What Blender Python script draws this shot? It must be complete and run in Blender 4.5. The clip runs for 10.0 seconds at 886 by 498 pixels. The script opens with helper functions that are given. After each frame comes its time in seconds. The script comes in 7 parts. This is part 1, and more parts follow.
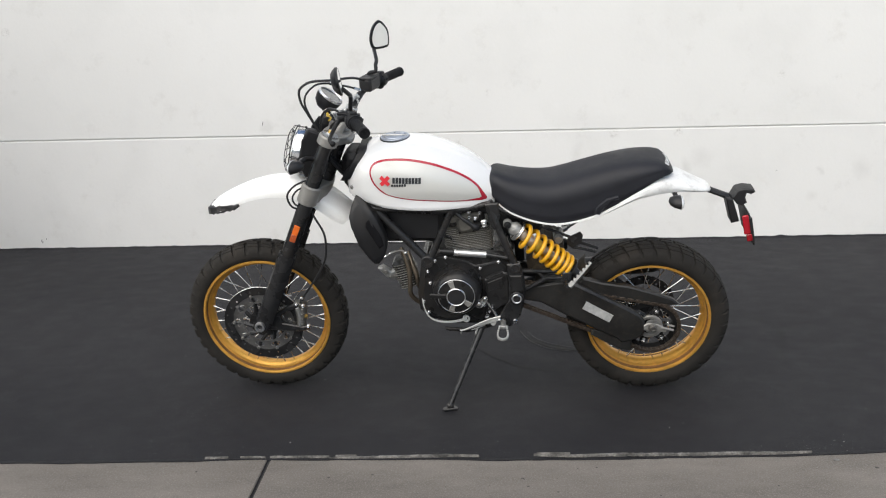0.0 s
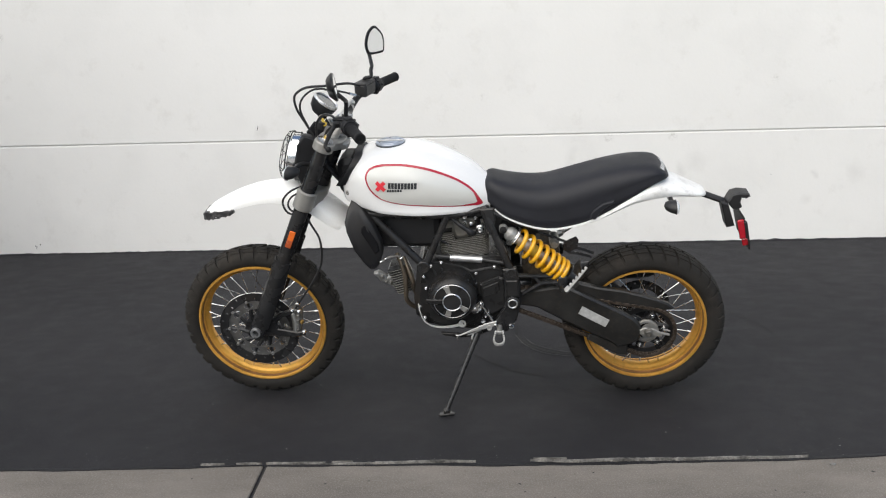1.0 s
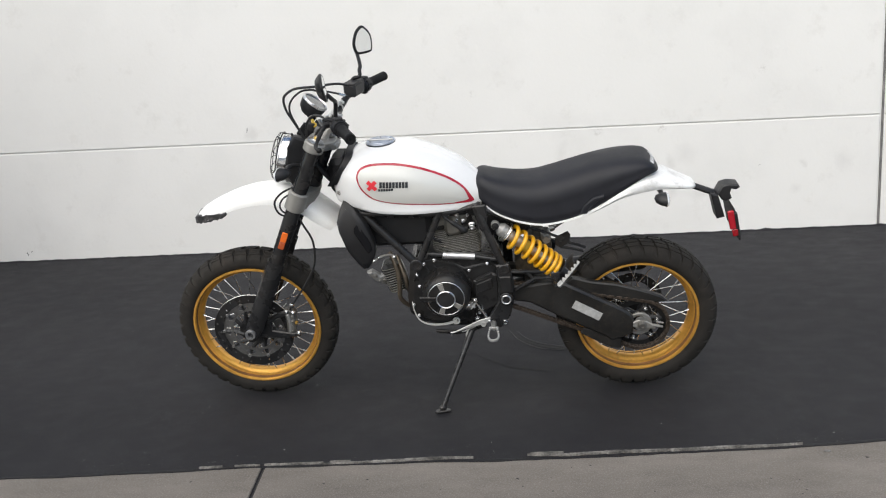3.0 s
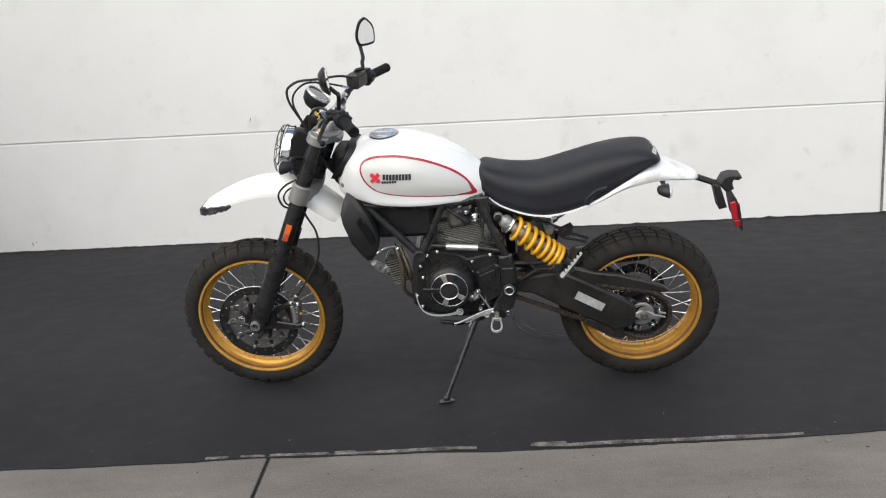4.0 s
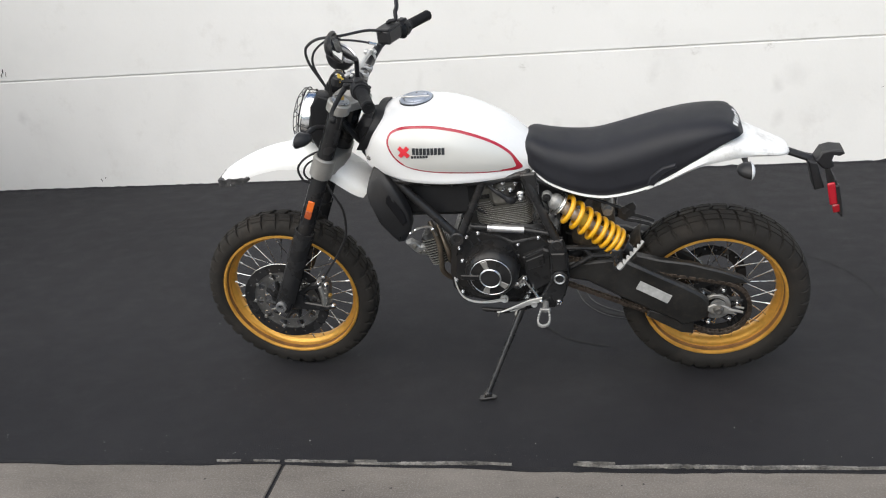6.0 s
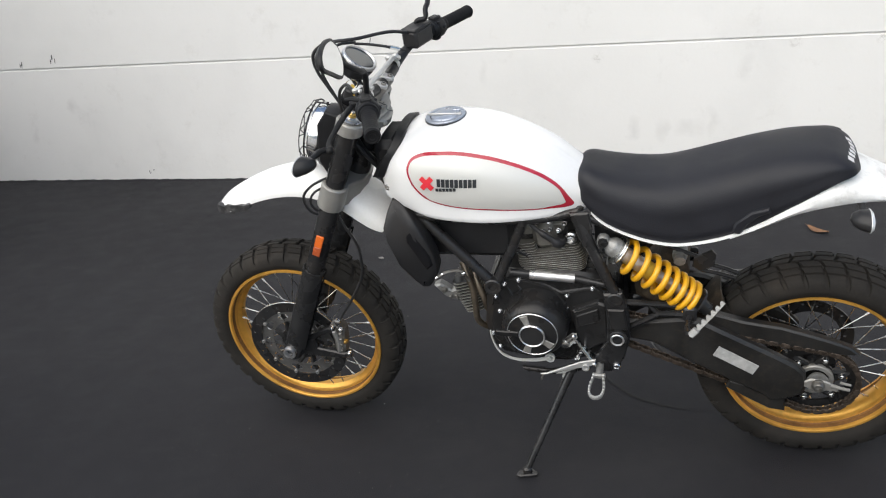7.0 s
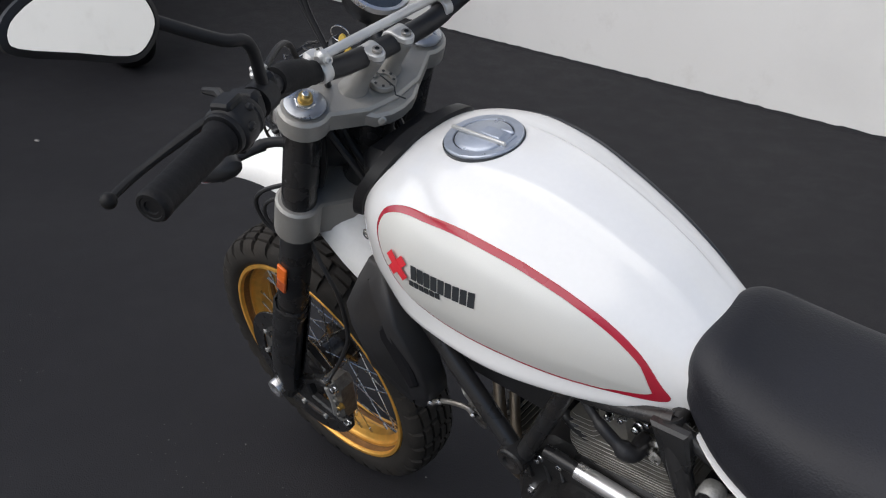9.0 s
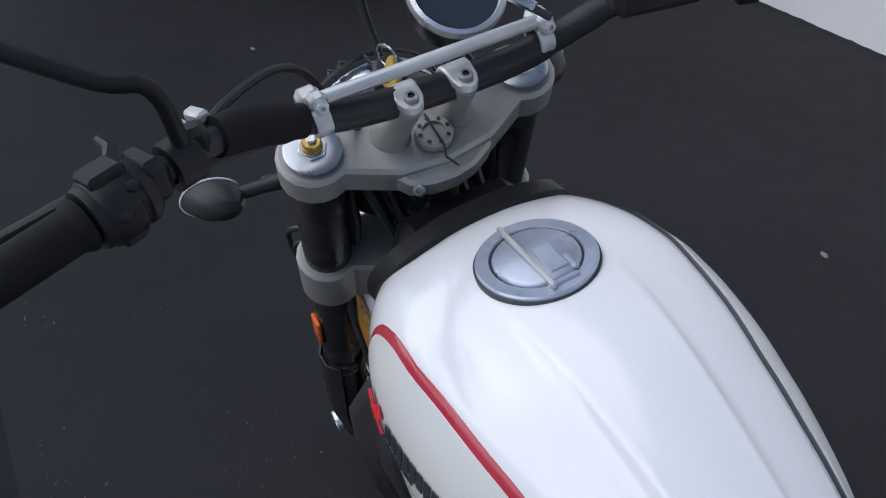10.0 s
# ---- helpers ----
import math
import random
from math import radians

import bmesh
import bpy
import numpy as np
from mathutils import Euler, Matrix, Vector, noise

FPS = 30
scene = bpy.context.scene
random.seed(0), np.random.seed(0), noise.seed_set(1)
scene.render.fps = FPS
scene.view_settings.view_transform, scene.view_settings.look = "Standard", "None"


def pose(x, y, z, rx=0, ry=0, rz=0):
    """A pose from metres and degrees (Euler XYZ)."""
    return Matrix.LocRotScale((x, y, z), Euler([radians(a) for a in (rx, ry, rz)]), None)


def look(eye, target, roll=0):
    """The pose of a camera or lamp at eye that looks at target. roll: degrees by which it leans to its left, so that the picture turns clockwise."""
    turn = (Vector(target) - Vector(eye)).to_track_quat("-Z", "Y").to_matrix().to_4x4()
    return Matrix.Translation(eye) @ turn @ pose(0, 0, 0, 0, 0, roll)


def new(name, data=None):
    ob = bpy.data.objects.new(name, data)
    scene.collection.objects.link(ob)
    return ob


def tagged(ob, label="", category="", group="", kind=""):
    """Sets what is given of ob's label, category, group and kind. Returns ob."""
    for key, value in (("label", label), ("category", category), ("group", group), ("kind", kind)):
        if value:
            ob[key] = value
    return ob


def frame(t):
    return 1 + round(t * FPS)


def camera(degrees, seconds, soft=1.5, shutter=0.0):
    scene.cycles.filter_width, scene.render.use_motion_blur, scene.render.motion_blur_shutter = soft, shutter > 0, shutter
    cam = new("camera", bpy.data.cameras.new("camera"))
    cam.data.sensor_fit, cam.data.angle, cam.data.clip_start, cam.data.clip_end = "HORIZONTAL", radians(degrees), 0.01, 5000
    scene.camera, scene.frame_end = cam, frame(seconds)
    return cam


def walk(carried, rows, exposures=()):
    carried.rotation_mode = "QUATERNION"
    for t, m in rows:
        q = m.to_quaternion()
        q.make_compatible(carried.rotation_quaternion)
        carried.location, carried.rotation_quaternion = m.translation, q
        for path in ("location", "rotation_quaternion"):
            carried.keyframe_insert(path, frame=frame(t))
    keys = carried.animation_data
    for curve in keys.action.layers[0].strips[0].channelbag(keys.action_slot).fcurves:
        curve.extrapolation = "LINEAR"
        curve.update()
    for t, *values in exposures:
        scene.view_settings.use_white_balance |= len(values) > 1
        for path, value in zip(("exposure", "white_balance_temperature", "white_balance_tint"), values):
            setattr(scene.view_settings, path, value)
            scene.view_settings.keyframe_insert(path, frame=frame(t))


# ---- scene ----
cam = camera(53.5, 10.0, soft=1.15)
PATH = [
    (0, (0.929, -3.401, 1.23), (0.807, -1.441, 0.854), -1.6),
    (0.5, (0.932, -3.402, 1.216), (0.819, -1.438, 0.851), -1.6),
    (1, (0.925, -3.399, 1.235), (0.815, -1.436, 0.867), -1.7),
    (1.5, (0.926, -3.405, 1.214), (0.83, -1.439, 0.859), -2.2),
    (2, (0.926, -3.406, 1.231), (0.845, -1.441, 0.866), -2.5),
    (2.5, (0.927, -3.406, 1.238), (0.836, -1.441, 0.872), -2.5),
    (2.7, (0.925, -3.406, 1.236), (0.832, -1.442, 0.868), -2.7),
    (3.8, (0.927, -3.424, 1.255), (0.833, -1.466, 0.856), -3.3),
    (4, (0.927, -3.421, 1.259), (0.825, -1.465, 0.855), -3.2),
    (4.5, (0.935, -3.384, 1.294), (0.798, -1.439, 0.846), -3.1),
    (4.8, (0.936, -3.341, 1.309), (0.779, -1.408, 0.821), -3.5),
    (5, (0.939, -3.312, 1.323), (0.774, -1.387, 0.808), -3.8),
    (5.2, (0.966, -3.263, 1.353), (0.781, -1.348, 0.805), -4.2),
    (6.3, (1.138, -2.81, 1.395), (0.74, -0.943, 0.805), -4.2),
    (6.5, (1.145, -2.701, 1.388), (0.71, -0.841, 0.797), -4.4),
    (6.8, (1.148, -2.51, 1.401), (0.67, -0.661, 0.802), -4.4),
    (7, (1.148, -2.4, 1.419), (0.635, -0.57, 0.795), -4.3),
    (7.2, (1.163, -2.275, 1.421), (0.591, -0.476, 0.763), -4.3),
    (7.5, (1.195, -2.037, 1.406), (0.503, -0.298, 0.701), -3.9),
    (7.8, (1.243, -1.83, 1.437), (0.415, -0.171, 0.692), -3.2),
    (8, (1.258, -1.706, 1.438), (0.357, -0.096, 0.667), -2.4),
    (8.2, (1.246, -1.575, 1.427), (0.312, 0, 0.619), -1.3),
    (8.5, (1.212, -1.354, 1.426), (0.25, 0.17, 0.558), 0.1),
    (8.8, (1.212, -1.18, 1.449), (0.163, 0.256, 0.531), 1.1),
    (9, (1.229, -1.05, 1.444), (0.08, 0.288, 0.5), 1.8),
    (9.3, (1.245, -0.853, 1.459), (-0.038, 0.292, 0.446), 2.7),
    (9.5, (1.239, -0.76, 1.466), (-0.133, 0.264, 0.432), 2.9),
    (9.8, (1.152, -0.65, 1.455), (-0.278, 0.244, 0.379), 3.8),
    (10, (1.052, -0.591, 1.453), (-0.367, 0.268, 0.336), 4.7),
]
EXPOSURES = [(0.0, 0.49, 6500, 8.5), (4.5, 0.53, 6500, 8.5), (5.0, 0.62, 6500, 8.5), (6.5, 0.60, 6490, 8.5), (7.0, 0.59, 6480, 8.5), (7.5, 0.34, 6440, 9), (8.0, 0.24, 6400, 10), (8.5, 0.12, 6370, 10.5), (9.0, 0.20, 6330, 11), (9.5, 0.03, 6000, 11.5), (10.0, -0.01, 5730, 12.5)]
walk(cam, [(t, look(eye, target, roll)) for t, eye, target, roll in PATH], EXPOSURES)

# ---------- world, sun, exposure ----------
world = bpy.data.worlds.new("overcast_sky")
scene.world = world
world.use_nodes = True
wn = world.node_tree
sky = wn.nodes.new("ShaderNodeTexSky")
sky.sky_type = "NISHITA"
sky.sun_disc = False
SUN_EL, SUN_AZ = 42.0, 205.0
sky.sun_elevation = radians(SUN_EL)
sky.sun_rotation = radians(SUN_AZ)
sky.air_density, sky.dust_density, sky.ozone_density = 1.0, 1.0, 1.0
wn.links.new(sky.outputs[0], wn.nodes["Background"].inputs[0])
wn.nodes["Background"].inputs[1].default_value = 0.12
sun_dir = Vector((math.sin(radians(SUN_AZ)) * math.cos(radians(SUN_EL)), math.cos(radians(SUN_AZ)) * math.cos(radians(SUN_EL)), math.sin(radians(SUN_EL))))
sun = new("sun", bpy.data.lights.new("sun", "SUN"))
sun.data.energy, sun.data.angle, sun.data.color = 2.75, radians(95), (1.0, 0.92, 0.79)
sun.matrix_world = look(sun_dir * 20, (0, 0, 0))


# ---------- materials ----------
def pm(name, col, rough=0.5, metal=0.0, var=0.12, scale=12.0, bump=0.0, bscale=150.0, coat=0.0, dirt=None, dirt_amt=0.0, dirt_scale=6.0, rvar=0.1, spec=0.5):
    """Principled material whose colour and roughness wander at two scales."""
    m = bpy.data.materials.new(name)
    m.use_nodes = True
    nt = m.node_tree
    b = nt.nodes["Principled BSDF"]
    tc = nt.nodes.new("ShaderNodeTexCoord")
    n1 = nt.nodes.new("ShaderNodeTexNoise")
    n1.inputs["Scale"].default_value, n1.inputs["Detail"].default_value = scale, 6.0
    n2 = nt.nodes.new("ShaderNodeTexNoise")
    n2.inputs["Scale"].default_value, n2.inputs["Detail"].default_value = bscale, 4.0
    for n in (n1, n2):
        nt.links.new(tc.outputs["Object"], n.inputs["Vector"])
    r1 = nt.nodes.new("ShaderNodeMapRange")
    r1.inputs["From Min"].default_value, r1.inputs["From Max"].default_value = 0.3, 0.7
    r1.inputs["To Min"].default_value, r1.inputs["To Max"].default_value = 1 - var, 1 + var
    nt.links.new(n1.outputs["Fac"], r1.inputs["Value"])
    r2 = nt.nodes.new("ShaderNodeMapRange")
    r2.inputs["From Min"].default_value, r2.inputs["From Max"].default_value = 0.3, 0.7
    r2.inputs["To Min"].default_value, r2.inputs["To Max"].default_value = 1 - var * 0.5, 1 + var * 0.5
    nt.links.new(n2.outputs["Fac"], r2.inputs["Value"])
    mu = nt.nodes.new("ShaderNodeMath")
    mu.operation = "MULTIPLY"
    nt.links.new(r1.outputs[0], mu.inputs[0])
    nt.links.new(r2.outputs[0], mu.inputs[1])
    vm = nt.nodes.new("ShaderNodeVectorMath")
    vm.operation = "SCALE"
    vm.inputs[0].default_value = col
    nt.links.new(mu.outputs[0], vm.inputs["Scale"])
    out = vm.outputs[0]
    if dirt:
        n3 = nt.nodes.new("ShaderNodeTexNoise")
        n3.inputs["Scale"].default_value, n3.inputs["Detail"].default_value, n3.inputs["Roughness"].default_value = dirt_scale, 9.0, 0.65
        nt.links.new(tc.outputs["Object"], n3.inputs["Vector"])
        r3 = nt.nodes.new("ShaderNodeMapRange")
        r3.inputs["From Min"].default_value, r3.inputs["From Max"].default_value = 0.5, 0.72
        r3.inputs["To Max"].default_value = dirt_amt
        nt.links.new(n3.outputs["Fac"], r3.inputs["Value"])
        mx = nt.nodes.new("ShaderNodeMix")
        mx.data_type = "RGBA"
        nt.links.new(r3.outputs[0], mx.inputs["Factor"])
        nt.links.new(out, mx.inputs["A"])
        mx.inputs["B"].default_value = (*dirt, 1)
        out = mx.outputs["Result"]
    nt.links.new(out, b.inputs["Base Color"])
    rr = nt.nodes.new("ShaderNodeMapRange")
    rr.inputs["From Min"].default_value, rr.inputs["From Max"].default_value = 0.3, 0.7
    rr.inputs["To Min"].default_value, rr.inputs["To Max"].default_value = max(0.02, rough - rvar), min(1, rough + rvar)
    nt.links.new(n1.outputs["Fac"], rr.inputs["Value"])
    nt.links.new(rr.outputs[0], b.inputs["Roughness"])
    b.inputs["Metallic"].default_value = metal
    b.inputs["Specular IOR Level"].default_value = spec
    b.inputs["Coat Weight"].default_value = coat
    b.inputs["Coat Roughness"].default_value = 0.08
    if bump:
        bp = nt.nodes.new("ShaderNodeBump")
        bp.inputs["Strength"].default_value, bp.inputs["Distance"].default_value = bump, 0.002
        nt.links.new(n2.outputs["Fac"], bp.inputs["Height"])
        nt.links.new(bp.outputs[0], b.inputs["Normal"])
    return m


DUST = (0.16, 0.12, 0.085)
M = dict(
    white=pm("white_gloss_paint", (0.80, 0.80, 0.795), 0.22, var=0.02, scale=3, coat=0.8, rvar=0.03),
    white_plastic=pm("white_plastic", (0.86, 0.86, 0.845), 0.3, var=0.04, scale=5, dirt=(0.3, 0.27, 0.23), dirt_amt=0.12),
    dusty_white=pm("dusty_white_plastic", (0.84, 0.84, 0.825), 0.4, var=0.05, scale=5, dirt=(0.30, 0.28, 0.26), dirt_amt=0.6, dirt_scale=16),
    satin_alloy=pm("satin_alloy", (0.66, 0.66, 0.64), 0.4, metal=0.25, var=0.06, scale=25),
    silver_paint=pm("silver_metallic_paint", (0.66, 0.655, 0.62), 0.36, metal=0.12, var=0.03, scale=4, bscale=900, coat=0.22, rvar=0.03),
    red=pm("red_gloss_paint", (0.40, 0.012, 0.032), 0.25, var=0.05, coat=0.5),
    red_print=pm("red_print", (0.72, 0.03, 0.045), 0.4, var=0.05),
    ink=pm("black_print_and_gaps", (0.022, 0.026, 0.03), 0.4, var=0.05),
    letter=pm("white_print", (0.72, 0.72, 0.72), 0.5, var=0.05),
    seat=pm("black_vinyl", (0.0115, 0.0122, 0.0165), 0.55, var=0.25, scale=9, bump=0.35, bscale=420, dirt=(0.025, 0.026, 0.033), dirt_amt=0.25, dirt_scale=5, spec=0.35),
    black=pm("satin_black_paint", (0.0190, 0.0192, 0.0202), 0.27, var=0.25, scale=18, bump=0.06, bscale=500, dirt=DUST, dirt_amt=0.08, dirt_scale=14, spec=0.4),
    plastic=pm("black_plastic", (0.0185, 0.0187, 0.0202), 0.42, var=0.2, scale=14, bump=0.15, bscale=600, dirt=DUST, dirt_amt=0.06, spec=0.35),
    engine=pm("black_engine_paint", (0.0175, 0.0175, 0.0180), 0.30, var=0.3, scale=16, bump=0.12, bscale=700, dirt=DUST, dirt_amt=0.07, dirt_scale=11, spec=0.3),
    swing=pm("black_swingarm_paint", (0.0185, 0.0181, 0.0174), 0.38, var=0.3, scale=14, bump=0.15, bscale=500, dirt=DUST, dirt_amt=0.12, dirt_scale=62, spec=0.4),
    gold=pm("gold_anodised_rim", (0.82, 0.435, 0.085), 0.38, metal=0.55, var=0.14, scale=9, bscale=60, dirt=(0.2, 0.11, 0.04), dirt_amt=0.45, dirt_scale=8),
    rubber=pm("tyre_rubber", (0.0215, 0.0196, 0.0175), 0.8, var=0.25, scale=10, bump=0.3, bscale=260, dirt=(0.06, 0.048, 0.038), dirt_amt=0.4, dirt_scale=7, spec=0.25),
    grip=pm("grip_rubber", (0.0055, 0.0056, 0.0066), 0.7, var=0.15, bump=0.3, bscale=300, spec=0.25),
    groove=pm("dusty_rim_groove", (0.27, 0.135, 0.045), 0.6, metal=0.3, var=0.3, scale=20, dirt=(0.07, 0.045, 0.028), dirt_amt=0.5, dirt_scale=12),
    steel=pm("bright_steel", (0.62, 0.62, 0.61), 0.25, metal=1, var=0.1, scale=40),
    dull=pm("dull_steel", (0.33, 0.32, 0.30), 0.42, metal=0.9, var=0.25, scale=30, bump=0.1, dirt=DUST, dirt_amt=0.4),
    dusty=pm("dust_caked_plastic", (0.045, 0.036, 0.027), 0.75, var=0.3, scale=14, bump=0.3, bscale=300, dirt=(0.17, 0.125, 0.08), dirt_amt=0.75, dirt_scale=22, spec=0.25),
    cast=pm("cast_aluminium", (0.315, 0.307, 0.288), 0.46, metal=0.45, var=0.1, scale=25, bump=0.2, bscale=900),
    alu=pm("polished_aluminium", (0.70, 0.70, 0.71), 0.33, metal=0.9, var=0.06, scale=20),
    fins=pm("engine_fin_alloy", (0.19, 0.184, 0.166), 0.5, metal=0.5, var=0.15, scale=30, bump=0.15, dirt=DUST, dirt_amt=0.15),
    fin_edge=pm("machined_fin_edge", (0.72, 0.71, 0.67), 0.35, metal=0.75, var=0.08),
    chrome=pm("chrome", (0.78, 0.79, 0.8), 0.17, metal=1, var=0.02, rvar=0.03),
    brass=pm("brass_fitting", (0.52, 0.36, 0.12), 0.32, metal=1, var=0.12),
    spring=pm("yellow_spring_paint", (0.78, 0.40, 0.015), 0.3, var=0.06, scale=20, coat=0.3, dirt=(0.25, 0.16, 0.05), dirt_amt=0.25),
    yellow=pm("yellow_key_plastic", (0.50, 0.34, 0.04), 0.45, var=0.08),
    orange=pm("orange_reflector", (0.75, 0.15, 0.02), 0.2, var=0.06, scale=60, bump=0.2),
    amber_dark=pm("dim_orange_reflector", (0.42, 0.085, 0.025), 0.25, var=0.08, scale=60, bump=0.2),
    tail_red=pm("red_reflector", (0.40, 0.010, 0.022), 0.18, var=0.1, scale=60, bump=0.2),
    tail_dark=pm("dark_red_lens", (0.28, 0.006, 0.012), 0.15, var=0.1, scale=60),
    sticker=pm("grey_warning_label", (0.42, 0.42, 0.41), 0.5, var=0.15, scale=60),
    chain=pm("rusty_chain_steel", (0.095, 0.075, 0.06), 0.5, metal=0.7, var=0.4, scale=60),
    bronze=pm("oxidised_exhaust", (0.20, 0.165, 0.125), 0.45, metal=0.75, var=0.25, scale=14),
    lens=pm("clear_lens", (0.75, 0.76, 0.77), 0.12, metal=0.3, var=0.05),
    display=pm("dark_display", (0.03, 0.035, 0.04), 0.12, var=0.05, coat=1.0),
    mirror=pm("mirror_glass", (0.86, 0.87, 0.87), 0.015, metal=1, var=0.0, rvar=0.0),
    cap=pm("brushed_cap_alloy", (0.42, 0.46, 0.535), 0.36, metal=0.6, var=0.08, scale=30),
    worn_cast=pm("worn_cast_aluminium", (0.30, 0.30, 0.29), 0.45, metal=0.5, var=0.25, scale=60, bump=0.3, bscale=300, dirt=(0.07, 0.065, 0.06), dirt_amt=0.6, dirt_scale=60),
    cast_light=pm("bright_cast_aluminium", (0.56, 0.56, 0.55), 0.42, metal=0.6, var=0.08, scale=25, bump=0.15, bscale=900),
    caliper=pm("brake_caliper_alloy", (0.17, 0.166, 0.155), 0.42, metal=0.5, var=0.3, scale=60, bump=0.3, bscale=300, dirt=(0.04, 0.035, 0.03), dirt_amt=0.6, dirt_scale=50),
    bar_black=pm("matt_black_controls", (0.0085, 0.0088, 0.0102), 0.48, var=0.25, scale=30, bump=0.1, bscale=500, spec=0.3),
    disc_steel=pm("ground_disc_steel", (0.25, 0.247, 0.24), 0.42, metal=0.8, var=0.2, scale=30, dirt=(0.05, 0.045, 0.04), dirt_amt=0.5, dirt_scale=30),
    cap_alloy=pm("turned_cap_alloy", (0.42, 0.44, 0.47), 0.30, metal=0.85, var=0.06, scale=20),
    lever_black=pm("matt_black_lever", (0.008, 0.008, 0.0085), 0.55, var=0.2, scale=20, spec=0.25),
    # tyre black darkened for the shade the parked motorcycle stands in
    road_tyre=pm("road_tyre_in_shade", (0.0065, 0.0065, 0.0072), 0.9, var=0.2, scale=12, bump=0.2, bscale=300, spec=0.08),
    # black darkened for the same shade, also used on the shroud's slot
    case=pm("black_with_shade", (0.0085, 0.0085, 0.0100), 0.7, var=0.2, scale=14, bump=0.15, bscale=500, spec=0.12),
    tube=pm("dark_fork_tube", (0.06, 0.06, 0.062), 0.35, metal=0.5, var=0.2, scale=20),
    scuff=pm("scuffed_fender_edge", (0.03, 0.03, 0.032), 0.6, var=0.5, scale=60, bump=0.8, bscale=140, dirt=(0.3, 0.29, 0.28), dirt_amt=0.4, dirt_scale=40),
)


# ---------- mesh helpers ----------
class G:
    """Gathers vertices and faces of one mesh."""

    def __init__(self):
        self.v, self.f, self.mi = [], [], []

    def add(self, vs, fs, mi=0):
        o = len(self.v)
        self.v += [tuple(p) for p in vs]
        self.f += [tuple(i + o for i in q) for q in fs]
        self.mi += [mi] * len(fs)
        return self


def frame_of(d):
    d = Vector(d).normalized()
    a = Vector((0, 0, 1)) if abs(d.z) < 0.9 else Vector((1, 0, 0))
    u = d.cross(a).normalized()
    return u, d.cross(u).normalized(), d


def rings(n, m, closed=False, cap=True, wrap=True):
    fs = []
    for i in range(n if closed else n - 1):
        j = (i + 1) % n
        for k in range(m if wrap else m - 1):
            l = (k + 1) % m
            fs.append((i * m + k, i * m + l, j * m + l, j * m + k))
    if cap and not closed and wrap:
        fs.append(tuple(reversed(range(m))))
        fs.append(tuple((n - 1) * m + k for k in range(m)))
    return fs


def spline(pts, n=6):
    """Catmull-Rom through the points."""
    P = [Vector(p) for p in pts]
    if len(P) < 3:
        return P
    out = []
    for i in range(len(P) - 1):
        a, b, c, d = P[max(i - 1, 0)], P[i], P[i + 1], P[min(i + 2, len(P) - 1)]
        for k in range(n):
            t = k / n
            out.append(0.5 * (2 * b + (c - a) * t + (2 * a - 5 * b + 4 * c - d) * t * t + (3 * b - a - 3 * c + d) * t ** 3))
    out.append(P[-1])
    return out


def loop_spline(pts, n=6):
    P = [Vector(p) for p in pts]
    out = []
    m = len(P)
    for i in range(m):
        a, b, c, d = P[i - 1], P[i], P[(i + 1) % m], P[(i + 2) % m]
        for k in range(n):
            t = k / n
            out.append(0.5 * (2 * b + (c - a) * t + (2 * a - 5 * b + 4 * c - d) * t * t + (3 * b - a - 3 * c + d) * t ** 3))
    return out


def tube(g, pts, r, segs=12, smooth=0, closed=False, cap=True, mi=0, squash=1.0):
    """A round bar along the points; r is one radius or one per point."""
    P = spline(pts, smooth) if smooth and not closed else (loop_spline(pts, smooth) if smooth else [Vector(p) for p in pts])
    n = len(P)
    rs = [r] * n if not isinstance(r, (list, tuple)) else [r[min(len(r) - 1, int(round(i * (len(r) - 1) / (n - 1))))] for i in range(n)]
    vs, u = [], None
    for i, p in enumerate(P):
        d = (P[(i + 1) % n] - P[i - 1]) if closed else (P[min(i + 1, n - 1)] - P[max(i - 1, 0)])
        d.normalize()
        u = frame_of(d)[0] if u is None else (u - d * u.dot(d)).normalized()
        w = d.cross(u)
        for k in range(segs):
            a = 2 * math.pi * k / segs
            vs.append(p + (u * math.cos(a) + w * math.sin(a) * squash) * rs[i])
    return g.add(vs, rings(n, segs, closed, cap), mi)


def lathe(g, c, d, prof, segs=32, closed=False, cap=True, mi=0, arc=None):
    """Turns (radius, height) pairs about the axis d through c."""
    u, w, d = frame_of(d)
    c = Vector(c)
    vs = []
    for r, h in prof:
        for k in range(segs):
            a = 2 * math.pi * k / segs
            vs.append(c + d * h + (u * math.cos(a) + w * math.sin(a)) * max(r, 1e-4))
    return g.add(vs, rings(len(prof), segs, closed, cap), mi)


def inset(poly, k):
    """A 2D outline moved inwards by k."""
    area = sum(p[0] * q[1] - q[0] * p[1] for p, q in zip(poly, poly[1:] + poly[:1]))
    s = 1 if area > 0 else -1
    out = []
    n = len(poly)
    for i in range(n):
        a, b, c = Vector(poly[i - 1][:2]), Vector(poly[i][:2]), Vector(poly[(i + 1) % n][:2])
        e, f = (b - a).normalized(), (c - b).normalized()
        nn = Vector((-e.y - f.y, e.x + f.x))
        if nn.length < 1e-6:
            nn = Vector((-e.y, e.x))
        nn.normalize()
        cs = max(0.45, nn.dot(Vector((-e.y, e.x))))
        out.append(tuple(b + nn * (s * k / cs)))
    return out


